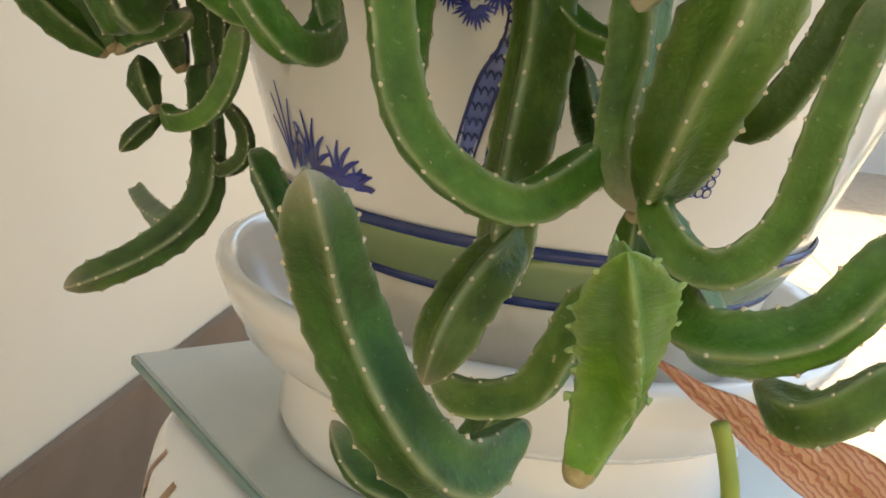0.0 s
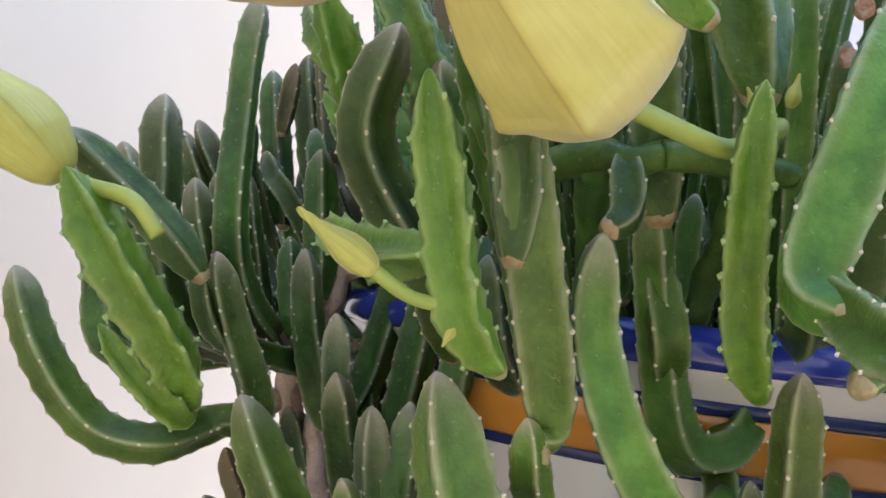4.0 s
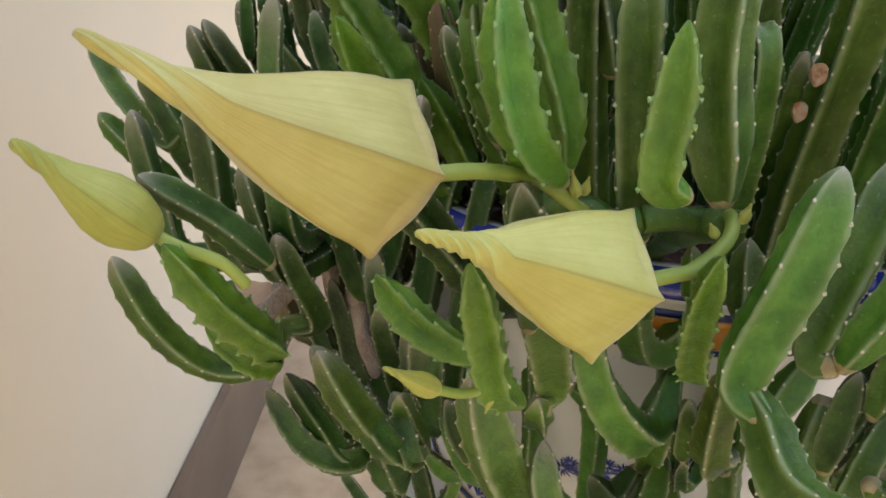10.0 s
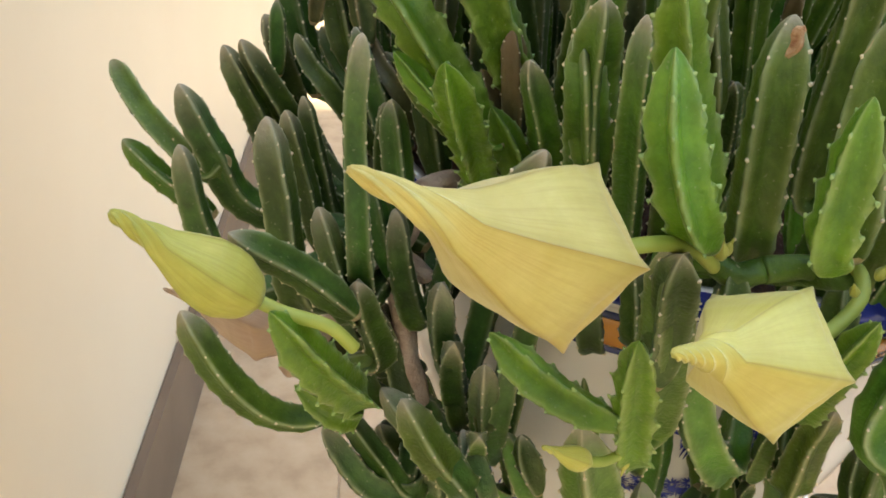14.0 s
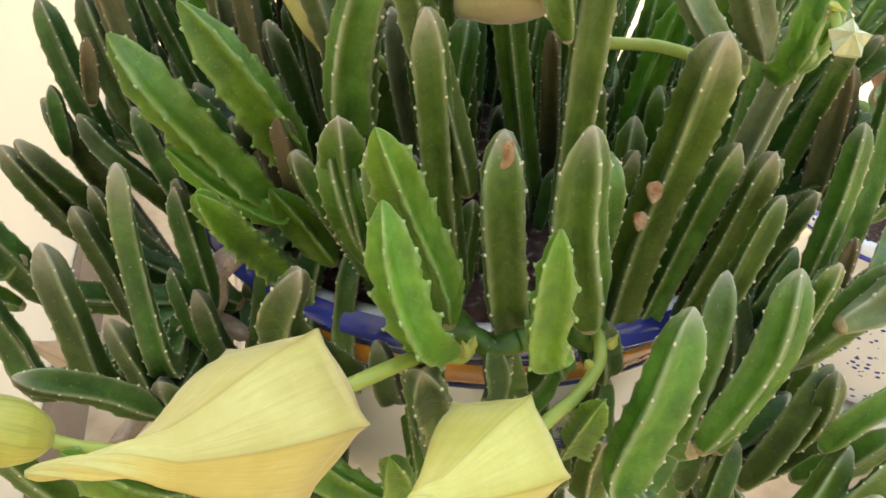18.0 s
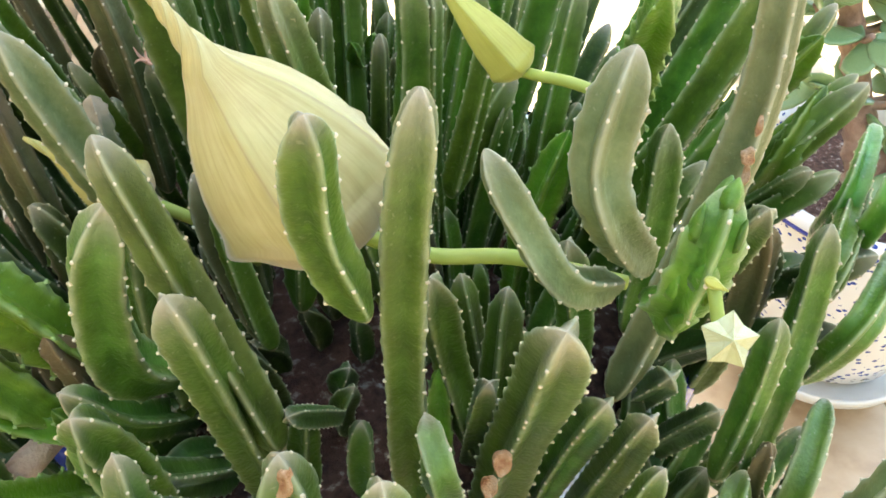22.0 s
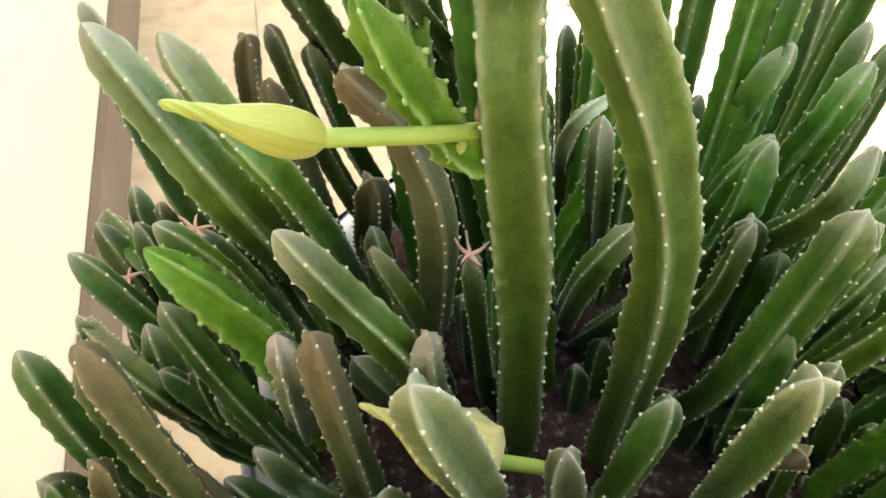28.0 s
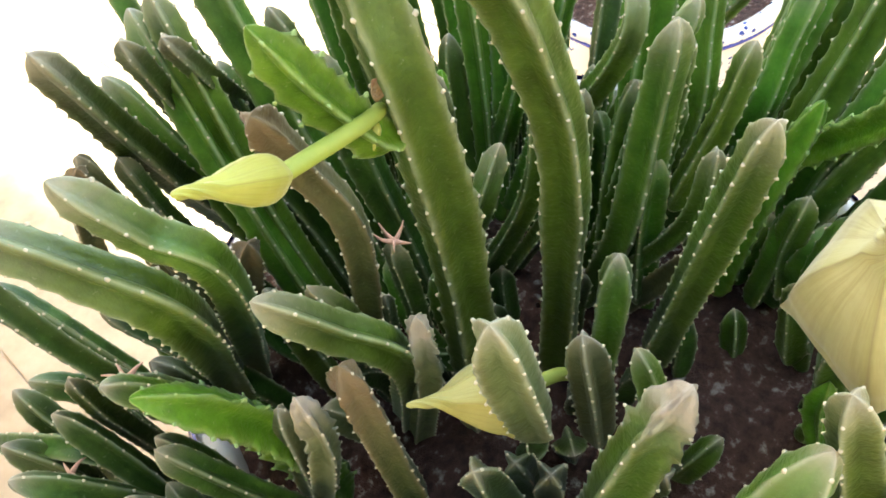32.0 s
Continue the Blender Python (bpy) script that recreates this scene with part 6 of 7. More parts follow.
for at, tip, r in (((-0.0880, -0.2085, 0.6965), (-0.0905, -0.2110, 0.7040), 0.0019), ((-0.0850, -0.2050, 0.6955), (-0.0845, -0.2065, 0.7010), 0.0016), ((-0.0500, -0.2160, 0.6890), (-0.0530, -0.2180, 0.6935), 0.0016), ((-0.0420, -0.2130, 0.6925), (-0.0415, -0.2150, 0.6985), 0.0018), ((0.0205, -0.1960, 0.7900), (0.0240, -0.1990, 0.7885), 0.0014), ((-0.0885, -0.0235, 0.8185), (-0.0925, -0.0255, 0.8150), 0.0014), ((-0.1075, -0.2210, 0.6370), (-0.1090, -0.2230, 0.6330), 0.0014)):
    flower_bud(plant, at, tip, r, BUD_GREEN, [], "tiny folded yellow green bud scale at a joint", slim=True)

# ---- filler growth at the back of the pot, low between the tall stems ----
rng = random.Random(41)
fill = 0
while fill < 70:
    a, q = rng.uniform(-0.6, 2.9), 0.128 * math.sqrt(rng.uniform(0.05, 1))
    p = Vector((q * math.cos(a), q * math.sin(a), 0.632))
    if any((Vector((b.x, b.y, 0.632)) - p).length < 0.0115 for b in BASES):
        fill += 0.2
        continue
    fill += 1
    out = Vector((p.x, p.y, 0)) * 1.9
    h = rng.uniform(0.05, 0.105) * (1.35 if p.x > 0.04 else 1.0)
    end = p + Vector((out.x * h * rng.uniform(1, 3), out.y * h * rng.uniform(1, 3), h))
    mid = (p + end) / 2 + Vector((rng.uniform(-0.004, 0.004), rng.uniform(-0.004, 0.004), 0))
    stem(plant, [p, mid, end], rng.uniform(0.010, 0.0135), rng.choice(("dark", "mid", "lit_mid", "olive")), 0.7, 500 + int(fill * 10))

for k in range(16):
    p = Vector((rng.uniform(-0.07, 0.085), rng.uniform(0.035, 0.10), 0.634))
    end = p + Vector((p.x * 0.35 + rng.uniform(-0.01, 0.01), p.y * 0.35 + rng.uniform(-0.01, 0.02), rng.uniform(0.13, 0.19)))
    stem(plant, [p, (p + end) / 2 + Vector((rng.uniform(-0.004, 0.004), rng.uniform(-0.004, 0.004), 0)), end], rng.uniform(0.011, 0.014), rng.choice(("mid", "mid", "lit_mid")), 0.7, 700 + k)
# low stems between the tall ones, mostly dark skin standing in for shade
low = 0
while low < 46:
    a, q = rng.uniform(0, 6.28), 0.118 * math.sqrt(rng.uniform(0.0, 1))
    p = Vector((q * math.cos(a), q * math.sin(a), 0.630))
    low += 1
    if any((Vector((b.x, b.y, 0.630)) - p).length < 0.009 for b in BASES):
        continue
    h = rng.uniform(0.025, 0.055)
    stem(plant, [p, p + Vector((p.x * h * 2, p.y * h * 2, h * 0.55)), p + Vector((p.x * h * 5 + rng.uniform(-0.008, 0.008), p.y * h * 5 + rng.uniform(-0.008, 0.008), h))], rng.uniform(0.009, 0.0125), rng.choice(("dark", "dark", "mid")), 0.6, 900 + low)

left = 0
while left < 30:
    left += 1
    a, q = rng.uniform(2.6, 4.1), rng.uniform(0.045, 0.126)
    p = Vector((q * math.cos(a), q * math.sin(a), 0.632))
    if any((Vector((b.x, b.y, 0.632)) - p).length < 0.010 for b in BASES):
        continue
    h = rng.uniform(0.035, 0.085)
    stem(plant, [p, p + Vector((p.x * h * 1.5, p.y * h * 1.5, h * 0.5)), p + Vector((p.x * h * 4, p.y * h * 4, h))], rng.uniform(0.010, 0.0125), rng.choice(("dark", "dark", "grey")), 0.65, 1200 + left)

# ---- bare woody branches over the rim ----
for pts, r0, r1 in (
    ([(-0.100, -0.050, 0.632), (-0.1310, -0.0680, 0.6520), (-0.1440, -0.0790, 0.6540), (-0.1520, -0.0815, 0.6490)], 0.0062, 0.0056),
    ([(-0.1490, -0.0805, 0.6530), (-0.1516, -0.0838, 0.6400), (-0.1578, -0.0780, 0.6236), (-0.1645, -0.066, 0.606), (-0.160, -0.070, 0.585)], 0.0056, 0.0042),
    ([(-0.1560, -0.0790, 0.6260), (-0.1480, -0.0810, 0.6200), (-0.1414, -0.0816, 0.6140)], 0.0046, 0.0042),
    ([(-0.157, -0.079, 0.6245), (-0.163, -0.083, 0.6240), (-0.1700, -0.0870, 0.6240)], 0.0044, 0.0036),
    ([(-0.152, -0.060, 0.612), (-0.150, -0.085, 0.590), (-0.142, -0.095, 0.560), (-0.135, -0.090, 0.530)], 0.0050, 0.0040),
    ([(-0.160, -0.055, 0.605), (-0.185, -0.085, 0.590), (-0.200, -0.105, 0.585)], 0.0048, 0.0038),
):
    tube("woody_branch", pts, r0, r1, BARK, plant, "bare pinkish brown woody branch", 14, 30, 0.5)

for pts, r0 in (
    ([(-0.095, -0.185, 0.688), (-0.081, -0.193, 0.692), (-0.074, -0.199, 0.690), (-0.066, -0.200, 0.692)], 0.0055),
    ([(-0.066, -0.200, 0.692), (-0.054, -0.199, 0.693), (-0.044, -0.199, 0.692), (-0.033, -0.197, 0.692)], 0.0052),
    ([(-0.046, -0.210, 0.697), (-0.044, -0.199, 0.690), (-0.042, -0.180, 0.680), (-0.040, -0.150, 0.662), (-0.035, -0.120, 0.640)], 0.0056),
    ([(-0.080, -0.192, 0.690), (-0.078, -0.170, 0.682), (-0.072, -0.145, 0.664), (-0.064, -0.110, 0.640)], 0.0056),
):
    tube("runner", [(x * 0.96, y * 0.96, z - 0.010) for x, y, z in pts], r0 * 0.8, r0 * 0.7, GREEN["mid"], plant, "thick rounded green joint between stems", 14, 24, 0.25)

# ---- scars, dry stars and the spent flower ----
SCAR = simple("dry_orange_scar", [(0.3, (0.30, 0.10, 0.03)), (0.5, (0.52, 0.30, 0.15)), (0.75, (0.66, 0.52, 0.38))], 0.8, 260, 0.8, 0.002)
STAR = simple("dry_pink_corolla", [(0.3, (0.48, 0.27, 0.20)), (0.7, (0.62, 0.40, 0.30))], 0.8, 200, 0.5, 0.001)


def scar(at, normal, size, long=1.6, seed=0):
    """A crusty ring with a sunken middle."""
    n = Vector(normal).normalized()
    u = (Vector((0, 0, 1)) - n * n.z).normalized()
    v = n.cross(u)
    verts, faces = [Vector(at) + n * 0.0001], []
    sides = 18
    for ring, (r, h) in enumerate(((0.45, -0.0002), (0.8, 0.0003), (1.0, 0.0002), (1.15, -0.0012))):
        for i in range(sides):
            a = 2 * math.pi * i / sides
            k = r * size * (1 + 0.35 * noise.noise(Vector((math.cos(a) * 1.3, math.sin(a) * 1.3, seed))))
            verts.append(Vector(at) + u * k * long * math.cos(a) + v * k * math.sin(a) + n * h)
    for i in range(sides):
        faces.append((0, 1 + i, 1 + (i + 1) % sides))
        for ring in range(3):
            a, b = 1 + ring * sides + i, 1 + ring * sides + (i + 1) % sides
            faces.append((a, a + sides, b + sides, b))
    return mesh_object("scar", verts, faces, SCAR, plant, "dry orange brown scar on the skin")


def dry_star(at, size, seed):
    """A shrivelled five-armed flower remnant."""
    g = random.Random(seed)
    verts, faces = [], []
    for k in range(5):
        a = k * 2 * math.pi / 5 + g.uniform(-0.3, 0.3)
        d = Vector((math.cos(a), math.sin(a), g.uniform(0.0, 0.7)))
        pts = spline([at, Vector(at) + d * size * 0.6, Vector(at) + d * size + Vector((0, 0, g.uniform(-0.4, 0.4) * size))], 8)[0]
        fr = frames(pts)
        b0 = len(verts)
        for j, (c, (s, u, t)) in enumerate(zip(pts, fr)):
            r = size * 0.17 * (1 - j / 8.5)
            for i in range(6):
                verts.append(c + (s * math.cos(i * 1.0472) + u * math.sin(i * 1.0472) * 0.5) * r)
        for j in range(7):
            for i in range(6):
                p, q = b0 + j * 6 + i, b0 + j * 6 + (i + 1) % 6
                faces.append((p, q, q + 6, p + 6))
        faces.append(tuple(b0 + 42 + i for i in range(6)))
    return mesh_object("dry_flower", verts, faces, STAR, plant, "tiny shrivelled pink star flower")


for at, size in (((-0.016, -0.183, 0.727), 0.0021), ((-0.018, -0.181, 0.715), 0.0019)):
    scar(at, Vector((-0.11, -0.376, 0.87)) - Vector(at), size)
scar((0.0494, -0.1665, 0.7956), (-0.4, -0.6, 0.4), 0.0016, 1.2, 4)
for at, normal, size, long in (((-0.0842, -0.0214, 0.8246), (-0.79, -0.61, 0.1), 0.0016, 1.5), ((0.0500, -0.1668, 0.7905), (-0.4, -0.7, 0.4), 0.0009, 2.6), ((0.0512, -0.1652, 0.8030), (-0.5, -0.7, 0.3), 0.0008, 2.8), ((-0.0715, -0.1877, 0.7500), (-0.77, -0.61, 0.3), 0.0022, 1.8)):
    scar(at, normal, size, long, 7)
dry_star(Vector((-0.1515, 0.0349, 0.7443)), 0.0065, 3)
dry_star(Vector((-0.0784, -0.0087, 0.7602)), 0.0055, 5)
dry_star(Vector((-0.1775, 0.0510, 0.7100)), 0.0065, 8)


def petal_material():
    m, n, l, b = material("reddish_striped_petal", 0.6)
    wave = n.new("ShaderNodeTexWave")
    tc = n.new("ShaderNodeTexCoord")
    wave.bands_direction = "DIAGONAL"
    wave.inputs["Scale"].default_value, wave.inputs["Distortion"].default_value, wave.inputs["Detail"].default_value, wave.inputs["Detail Scale"].default_value = 230, 6.0, 2, 1.2
    l.new(tc.outputs["Object"], wave.inputs["Vector"])
    base = ramp(n, l, noise_node(n, l, 50, 4), [(0.3, (0.50, 0.27, 0.16)), (0.7, (0.62, 0.38, 0.24))])
    col = mix(n, l, ramp(n, l, wave.outputs["Fac"], [(0.55, (0, 0, 0)), (0.8, (0.7, 0.7, 0.7))]), base, (0.36, 0.10, 0.07))
    l.new(col, b.inputs["Base Color"])
    bump(n, l, b, wave.outputs["Fac"], 0.4, 0.0006)
    return m


PETAL = petal_material()
spent = new("spent_flower")
spent.parent = plant
tagged(spent, "withered reddish striped flower with a pale stalk")
line, _ = spline([(0.0271, -0.1286, 0.4388), (0.0399, -0.1303, 0.4315), (0.0517, -0.1315, 0.4261), (0.067, -0.1334, 0.4181), (0.0804, -0.1347, 0.4122), (0.098, -0.137, 0.403), (0.115, -0.138, 0.395)], 40)
for fold, lean in ((1, 0.0), (-1, 0.9)):
    verts, faces = [], []
    for k, c in enumerate(line):
        x = k / 39
        half = 0.0006 + 0.0105 * min(1, x * 1.5) ** 1.1
        t = (line[min(39, k + 1)] - line[max(0, k - 1)]).normalized()
        up = Vector((0.3, -0.3, 1.0))
        up = (up - t * up.dot(t)).normalized()
        nor = t.cross(up)
        for layer in (0, 1):
            for i in range(9):
                s = i / 8
                d = up * half * (s if fold > 0 else -s) * (1.1 if fold > 0 else 0.75) + nor * (half * 0.35 * (s**2) * (-1 if fold > 0 else 1) + 0.0007 * layer + 0.0004 * math.sin(k * 0.9 + i))
                verts.append(c + d)
    for k in range(39):
        for layer in (0, 1):
            for i in range(8):
                a = k * 18 + layer * 9 + i
                faces.append((a, a + 1, a + 19, a + 18))
        for i in (0, 8):
            a = k * 18 + i
            faces.append((a, a + 9, a + 27, a + 18))
    mesh_object("petal", verts, faces, PETAL, spent)
tube("stalk", [(0.0475, -0.1335, 0.424), (0.0507, -0.1341, 0.4161), (0.0535, -0.1375, 0.4035), (0.056, -0.135, 0.385)], 0.0026, 0.0026, STALK, spent, "pale green stalk")

# ---- blue brushwork on the pot ----
POT_R = [p for p in POT if 0.41 < p[1] < 0.631][:18]


def on_pot(deg, z, lift=0.0009):
    r = float(np.interp(z, [p[1] for p in POT_R], [p[0] for p in POT_R])) + lift
    return Vector((r * math.cos(radians(deg)), r * math.sin(radians(deg)), z))


def brush(strokes, name, mat, label, owner=None, place=on_pot):
    """Brush strokes as thin raised glaze; each is (points as degrees and height, width at the middle)."""
    verts, faces = [], []
    for pts, wide in strokes:
        flat = [Vector((d * 0.0022, z, 0)) for d, z in pts]
        line, length = spline(flat, max(5, int(4 + len(pts) * 3)))
        n, b0 = len(line), len(verts)
        for k, c in enumerate(line):
            t = (line[min(n - 1, k + 1)] - line[max(0, k - 1)]).normalized()
            s = Vector((-t.y, t.x, 0))
            w = wide * (0.25 + 0.75 * math.sin(math.pi * min(1, 0.12 + 0.88 * k / (n - 1))))
            for j, e in ((-1, 0.0), (0, 0.00035), (1, 0.0)):
                q = c + s * w * 0.5 * j
                verts.append(place(q.x / 0.0022, q.y, 0.0005 + e))
        for k in range(n - 1):
            for j in range(2):
                a = b0 + k * 3 + j
                faces.append((a, a + 1, a + 4, a + 3))
    return mesh_object(name, verts, faces, mat, owner or pot, label)


def rosette(d, z, size, count=13, lo=0.0, hi=360.0, seed=0):
    g, out = random.Random(seed), []
    for k in range(count):
        a = radians(lo + (hi - lo) * (k + g.uniform(-0.25, 0.25)) / count)
        r = size * g.uniform(0.8, 1.1)
        c, s = math.cos(a), math.sin(a)
        out.append(([(d + c * r * 0.18 / 0.0022, z + s * r * 0.18), (d + c * r / 0.0022, z + s * r)], 0.0009))
    return out


def ring(d, z, size):
    return [([(d + size / 0.0022 * math.cos(k * 0.7), z + size * math.sin(k * 0.7)) for k in range(10)], 0.0007)]


def fan(d, z, rays, wide, droop):
    """Curved leaf strokes spreading from one root."""
    out = []
    for a, ln in rays:
        c, q = math.cos(radians(a)), math.sin(radians(a))
        out.append(([(d, z), (d + c * ln * 0.55 / 0.0022, z + q * ln * 0.62), (d + c * ln * (1.0 + droop) / 0.0022, z + q * ln * (1 - droop * 0.5))], wide))
    return out


fern = fan(-137.5, 0.468, [(128, 0.012), (112, 0.017), (92, 0.021), (74, 0.020), (55, 0.017), (35, 0.015), (15, 0.013)], 0.0021, 0.10)
fern += fan(-131.0, 0.4665, [(100, 0.013), (78, 0.016), (58, 0.017), (40, 0.016), (22, 0.016), (6, 0.017)], 0.0021, 0.12)
fern += fan(-126.5, 0.4665, [(88, 0.008), (62, 0.009), (35, 0.010), (8, 0.009)], 0.0019, 0.1)
fern.append(([(-140, 0.467), (-132, 0.469), (-122.5, 0.4668)], 0.0034))
brush(fern, "painted_fern", BLUE, "cobalt blue painted fern")
tuft = fan(-145.0, 0.466, [(122, 0.020), (105, 0.026), (90, 0.030), (74, 0.026), (55, 0.020)], 0.0018, 0.05)
tuft += fan(-141.8, 0.466, [(110, 0.012), (85, 0.018), (60, 0.016), (40, 0.012)], 0.0018, 0.08)
brush(tuft, "painted_tuft", BLUE, "cobalt blue painted tuft")
trunk = [([(-106.3, 0.483), (-105.2, 0.492), (-102.8, 0.5075), (-100.1, 0.5187), (-99.8, 0.532)], 0.0062), ([(-102.8, 0.480), (-101.6, 0.491), (-99.8, 0.500), (-98.2, 0.512)], 0.0046)]
brush(trunk, "painted_trunk", simple("washed_blue_glaze", [(0.3, (0.10, 0.14, 0.42)), (0.7, (0.18, 0.23, 0.55))], 0.18, 90, 0.03, 0.001), "painted blue tree trunk with scales")
scales = []
for k in range(11):
    u = k / 10
    z = 0.485 + 0.045 * u
    d = float(np.interp(z, [0.483, 0.492, 0.5075, 0.5187, 0.532], [-106.3, -105.2, -102.8, -100.1, -99.8]))
    for o in (-0.75, 0.0, 0.75):
        scales.append(([(d + o * 1.3 - 0.6, z), (d + o * 1.3, z + 0.0022), (d + o * 1.3 + 0.6, z)], 0.0007))
    if u < 0.7:
        zz = 0.482 + 0.032 * u / 0.7
        dd = float(np.interp(zz, [0.480, 0.491, 0.500, 0.512], [-102.8, -101.6, -99.8, -98.2]))
        scales += ring(dd, zz, 0.0014)
for edge in (-1.5, 1.5):
    scales.append(([(-106.3 + edge, 0.483), (-105.2 + edge, 0.492), (-102.8 + edge, 0.5075), (-100.1 + edge, 0.5187), (-99.8 + edge, 0.532)], 0.0011))
brush(scales, "scale_pattern", NAVY, "navy scale marks on the trunk", place=lambda d, z, l: on_pot(d, z, l + 0.0006))
crown = []
for k, (d, z, s) in enumerate(((-115.6, 0.525, 0.0062), (-112.2, 0.527, 0.0052), (-108.5, 0.530, 0.0060), (-105.5, 0.526, 0.0062), (-102.5, 0.531, 0.0066), (-99.5, 0.529, 0.0060), (-95.2, 0.535, 0.0055))):
    crown += rosette(d, z, s, 15, 0 if k in (0, 6) else 170, 360 if k in (0, 6) else 370, k)
for k, (d, z) in enumerate(((-114, 0.530), (-110.2, 0.533), (-107, 0.534), (-103.8, 0.533), (-100.6, 0.535), (-97.4, 0.534))):
    crown += rosette(d, z, 0.0046, 14, 0, 360, 60 + k)
crown.append(([(-112, 0.528), (-105, 0.530), (-98, 0.531)], 0.0018))
brush(crown, "painted_crown", BLUE, "cobalt blue spiky painted leaves")
crown2 = []
for k, (d, z, s) in enumerate(((-92.8, 0.573, 0.0066), (-90.3, 0.567, 0.0066), (-91.5, 0.560, 0.0064), (-91.9, 0.554, 0.0060), (-91.2, 0.548, 0.0060), (-82.8, 0.562, 0.0066), (-95.5, 0.580, 0.006), (-82.0, 0.553, 0.0055))):
    crown2 += rosette(d, z, s, 14, 0, 360, 20 + k)
crown2.append(([(-92.5, 0.576), (-90.5, 0.564), (-91.5, 0.548)], 0.0040))
brush(crown2, "painted_crown", BLUE, "cobalt blue spiky painted leaves")
bird = [
    ([(-109.0, 0.580), (-107.5, 0.585), (-105.0, 0.584), (-101.5, 0.578)], 0.0022),
    ([(-109.0, 0.579), (-108.6, 0.570), (-105.5, 0.565), (-102.0, 0.568)], 0.0030),
    ([(-104.8, 0.575), (-102.5, 0.573), (-100.4, 0.568)], 0.0016), ([(-105.2, 0.572), (-103.0, 0.570), (-101.2, 0.566)], 0.0016),
    ([(-103.0, 0.565), (-103.6, 0.558), (-104.2, 0.551)], 0.0012), ([(-102.0, 0.565), (-102.8, 0.557), (-103.4, 0.550)], 0.0012),
    ([(-101.2, 0.566), (-102.0, 0.556), (-102.6, 0.552)], 0.0012), ([(-100.4, 0.584), (-99.6, 0.575), (-101.0, 0.570)], 0.0024),
    ([(-116.5, 0.581), (-115.0, 0.578), (-113.2, 0.571)], 0.0030), ([(-117.0, 0.575), (-115.0, 0.573), (-113.5, 0.567)], 0.0018), ([(-116.0, 0.584), (-113.8, 0.582), (-112.6, 0.578)], 0.0016),
]
for k, (d, z, r) in enumerate(((-111.5, 0.585, 0.005), (-113.5, 0.576, 0.005), (-97.5, 0.574, 0.005), (-98.4, 0.586, 0.0045), (-117.8, 0.570, 0.0045))):
    bird += rosette(d, z, r, 12, 0, 360, 90 + k)
for k in range(5):
    bird.append(([(-107.6 + k * 0.8, 0.5775 - k * 0.001), (-106.6 + k * 0.8, 0.5755 - k * 0.001), (-105.8 + k * 0.8, 0.572 - k * 0.001)], 0.0008))
bird += ring(-107.2, 0.5815, 0.0016)
bird += [([(-109.2, 0.584), (-108.6, 0.578), (-109.0, 0.572)], 0.0038), ([(-108.8, 0.575), (-106.5, 0.5705), (-103.0, 0.568)], 0.0012), ([(-109.2, 0.5675), (-106.8, 0.566), (-105.3, 0.568)], 0.0030), ([(-107.6, 0.579), (-105.6, 0.5745), (-103.4, 0.5735)], 0.0010)]
bird += [([(-107.8 + 0.75 * k, 0.5800), (-108.0 + 0.95 * k, 0.5860)], 0.0010) for k in range(6)]
bird += [([(-105.4, 0.5770 - 0.0016 * k), (-104.0, 0.5752 - 0.0016 * k), (-102.5, 0.5726 - 0.0014 * k)], 0.0009) for k in range(4)]
bird += [([(-103.4 + 0.5 * k, 0.5685), (-103.8 + 0.45 * k, 0.562), (-104.6 + 0.55 * k, 0.5555)], 0.0010) for k in range(3)]
brush([([(-108.0, 0.5835), (-105.4, 0.5815), (-103.0, 0.5775)], 0.0060), ([(-104.0, 0.570), (-104.2, 0.563), (-104.4, 0.556)], 0.0034)], "painted_wash", simple("pale_blue_wash", [(0.3, (0.16, 0.17, 0.45)), (0.7, (0.30, 0.31, 0.58))], 0.18, 90, 0.03, 0.001), "pale blue painted wash", place=lambda d, z, l: on_pot(d, z, l - 0.0003))
brush(bird, "painted_blossom", BLUE, "cobalt blue painted feathers and leaves")
cluster = sum((ring(-72.6 + (k % 3) * 1.25, 0.4825 + (k // 3) * 0.0032, 0.0014) for k in range(9)), [])
brush(cluster, "painted_cluster", BLUE, "cobalt blue painted ring cluster")
STAIN = simple("brown_painted_stripe", [(0.3, (0.26, 0.15, 0.08)), (0.7, (0.38, 0.24, 0.14))], 0.3, 30)


def on_stand(d, z, lift):
    r = float(np.interp(z, [0.24, 0.30, 0.327, 0.339, 0.346], [0.150, 0.150, 0.1488, 0.146, 0.140])) + lift
    return Vector((r * math.cos(radians(d)), r * math.sin(radians(d)), z))


for d in (-160.0, -149.5, -139.0):
    brush([([(d, 0.346), (d + 0.3, 0.32), (d - 0.3, 0.25)], 0.0075)], "painted_stripe", STAIN, "brown painted stripe", stand, on_stand)

# ---- the jade plant in its speckled pot ----
jc = Vector((0.70, 0.31, 0.0))
jpot = new("plant_pot")
tagged(jpot, "white ceramic footed pot with blue speckled pattern on the floor", "plant pot")


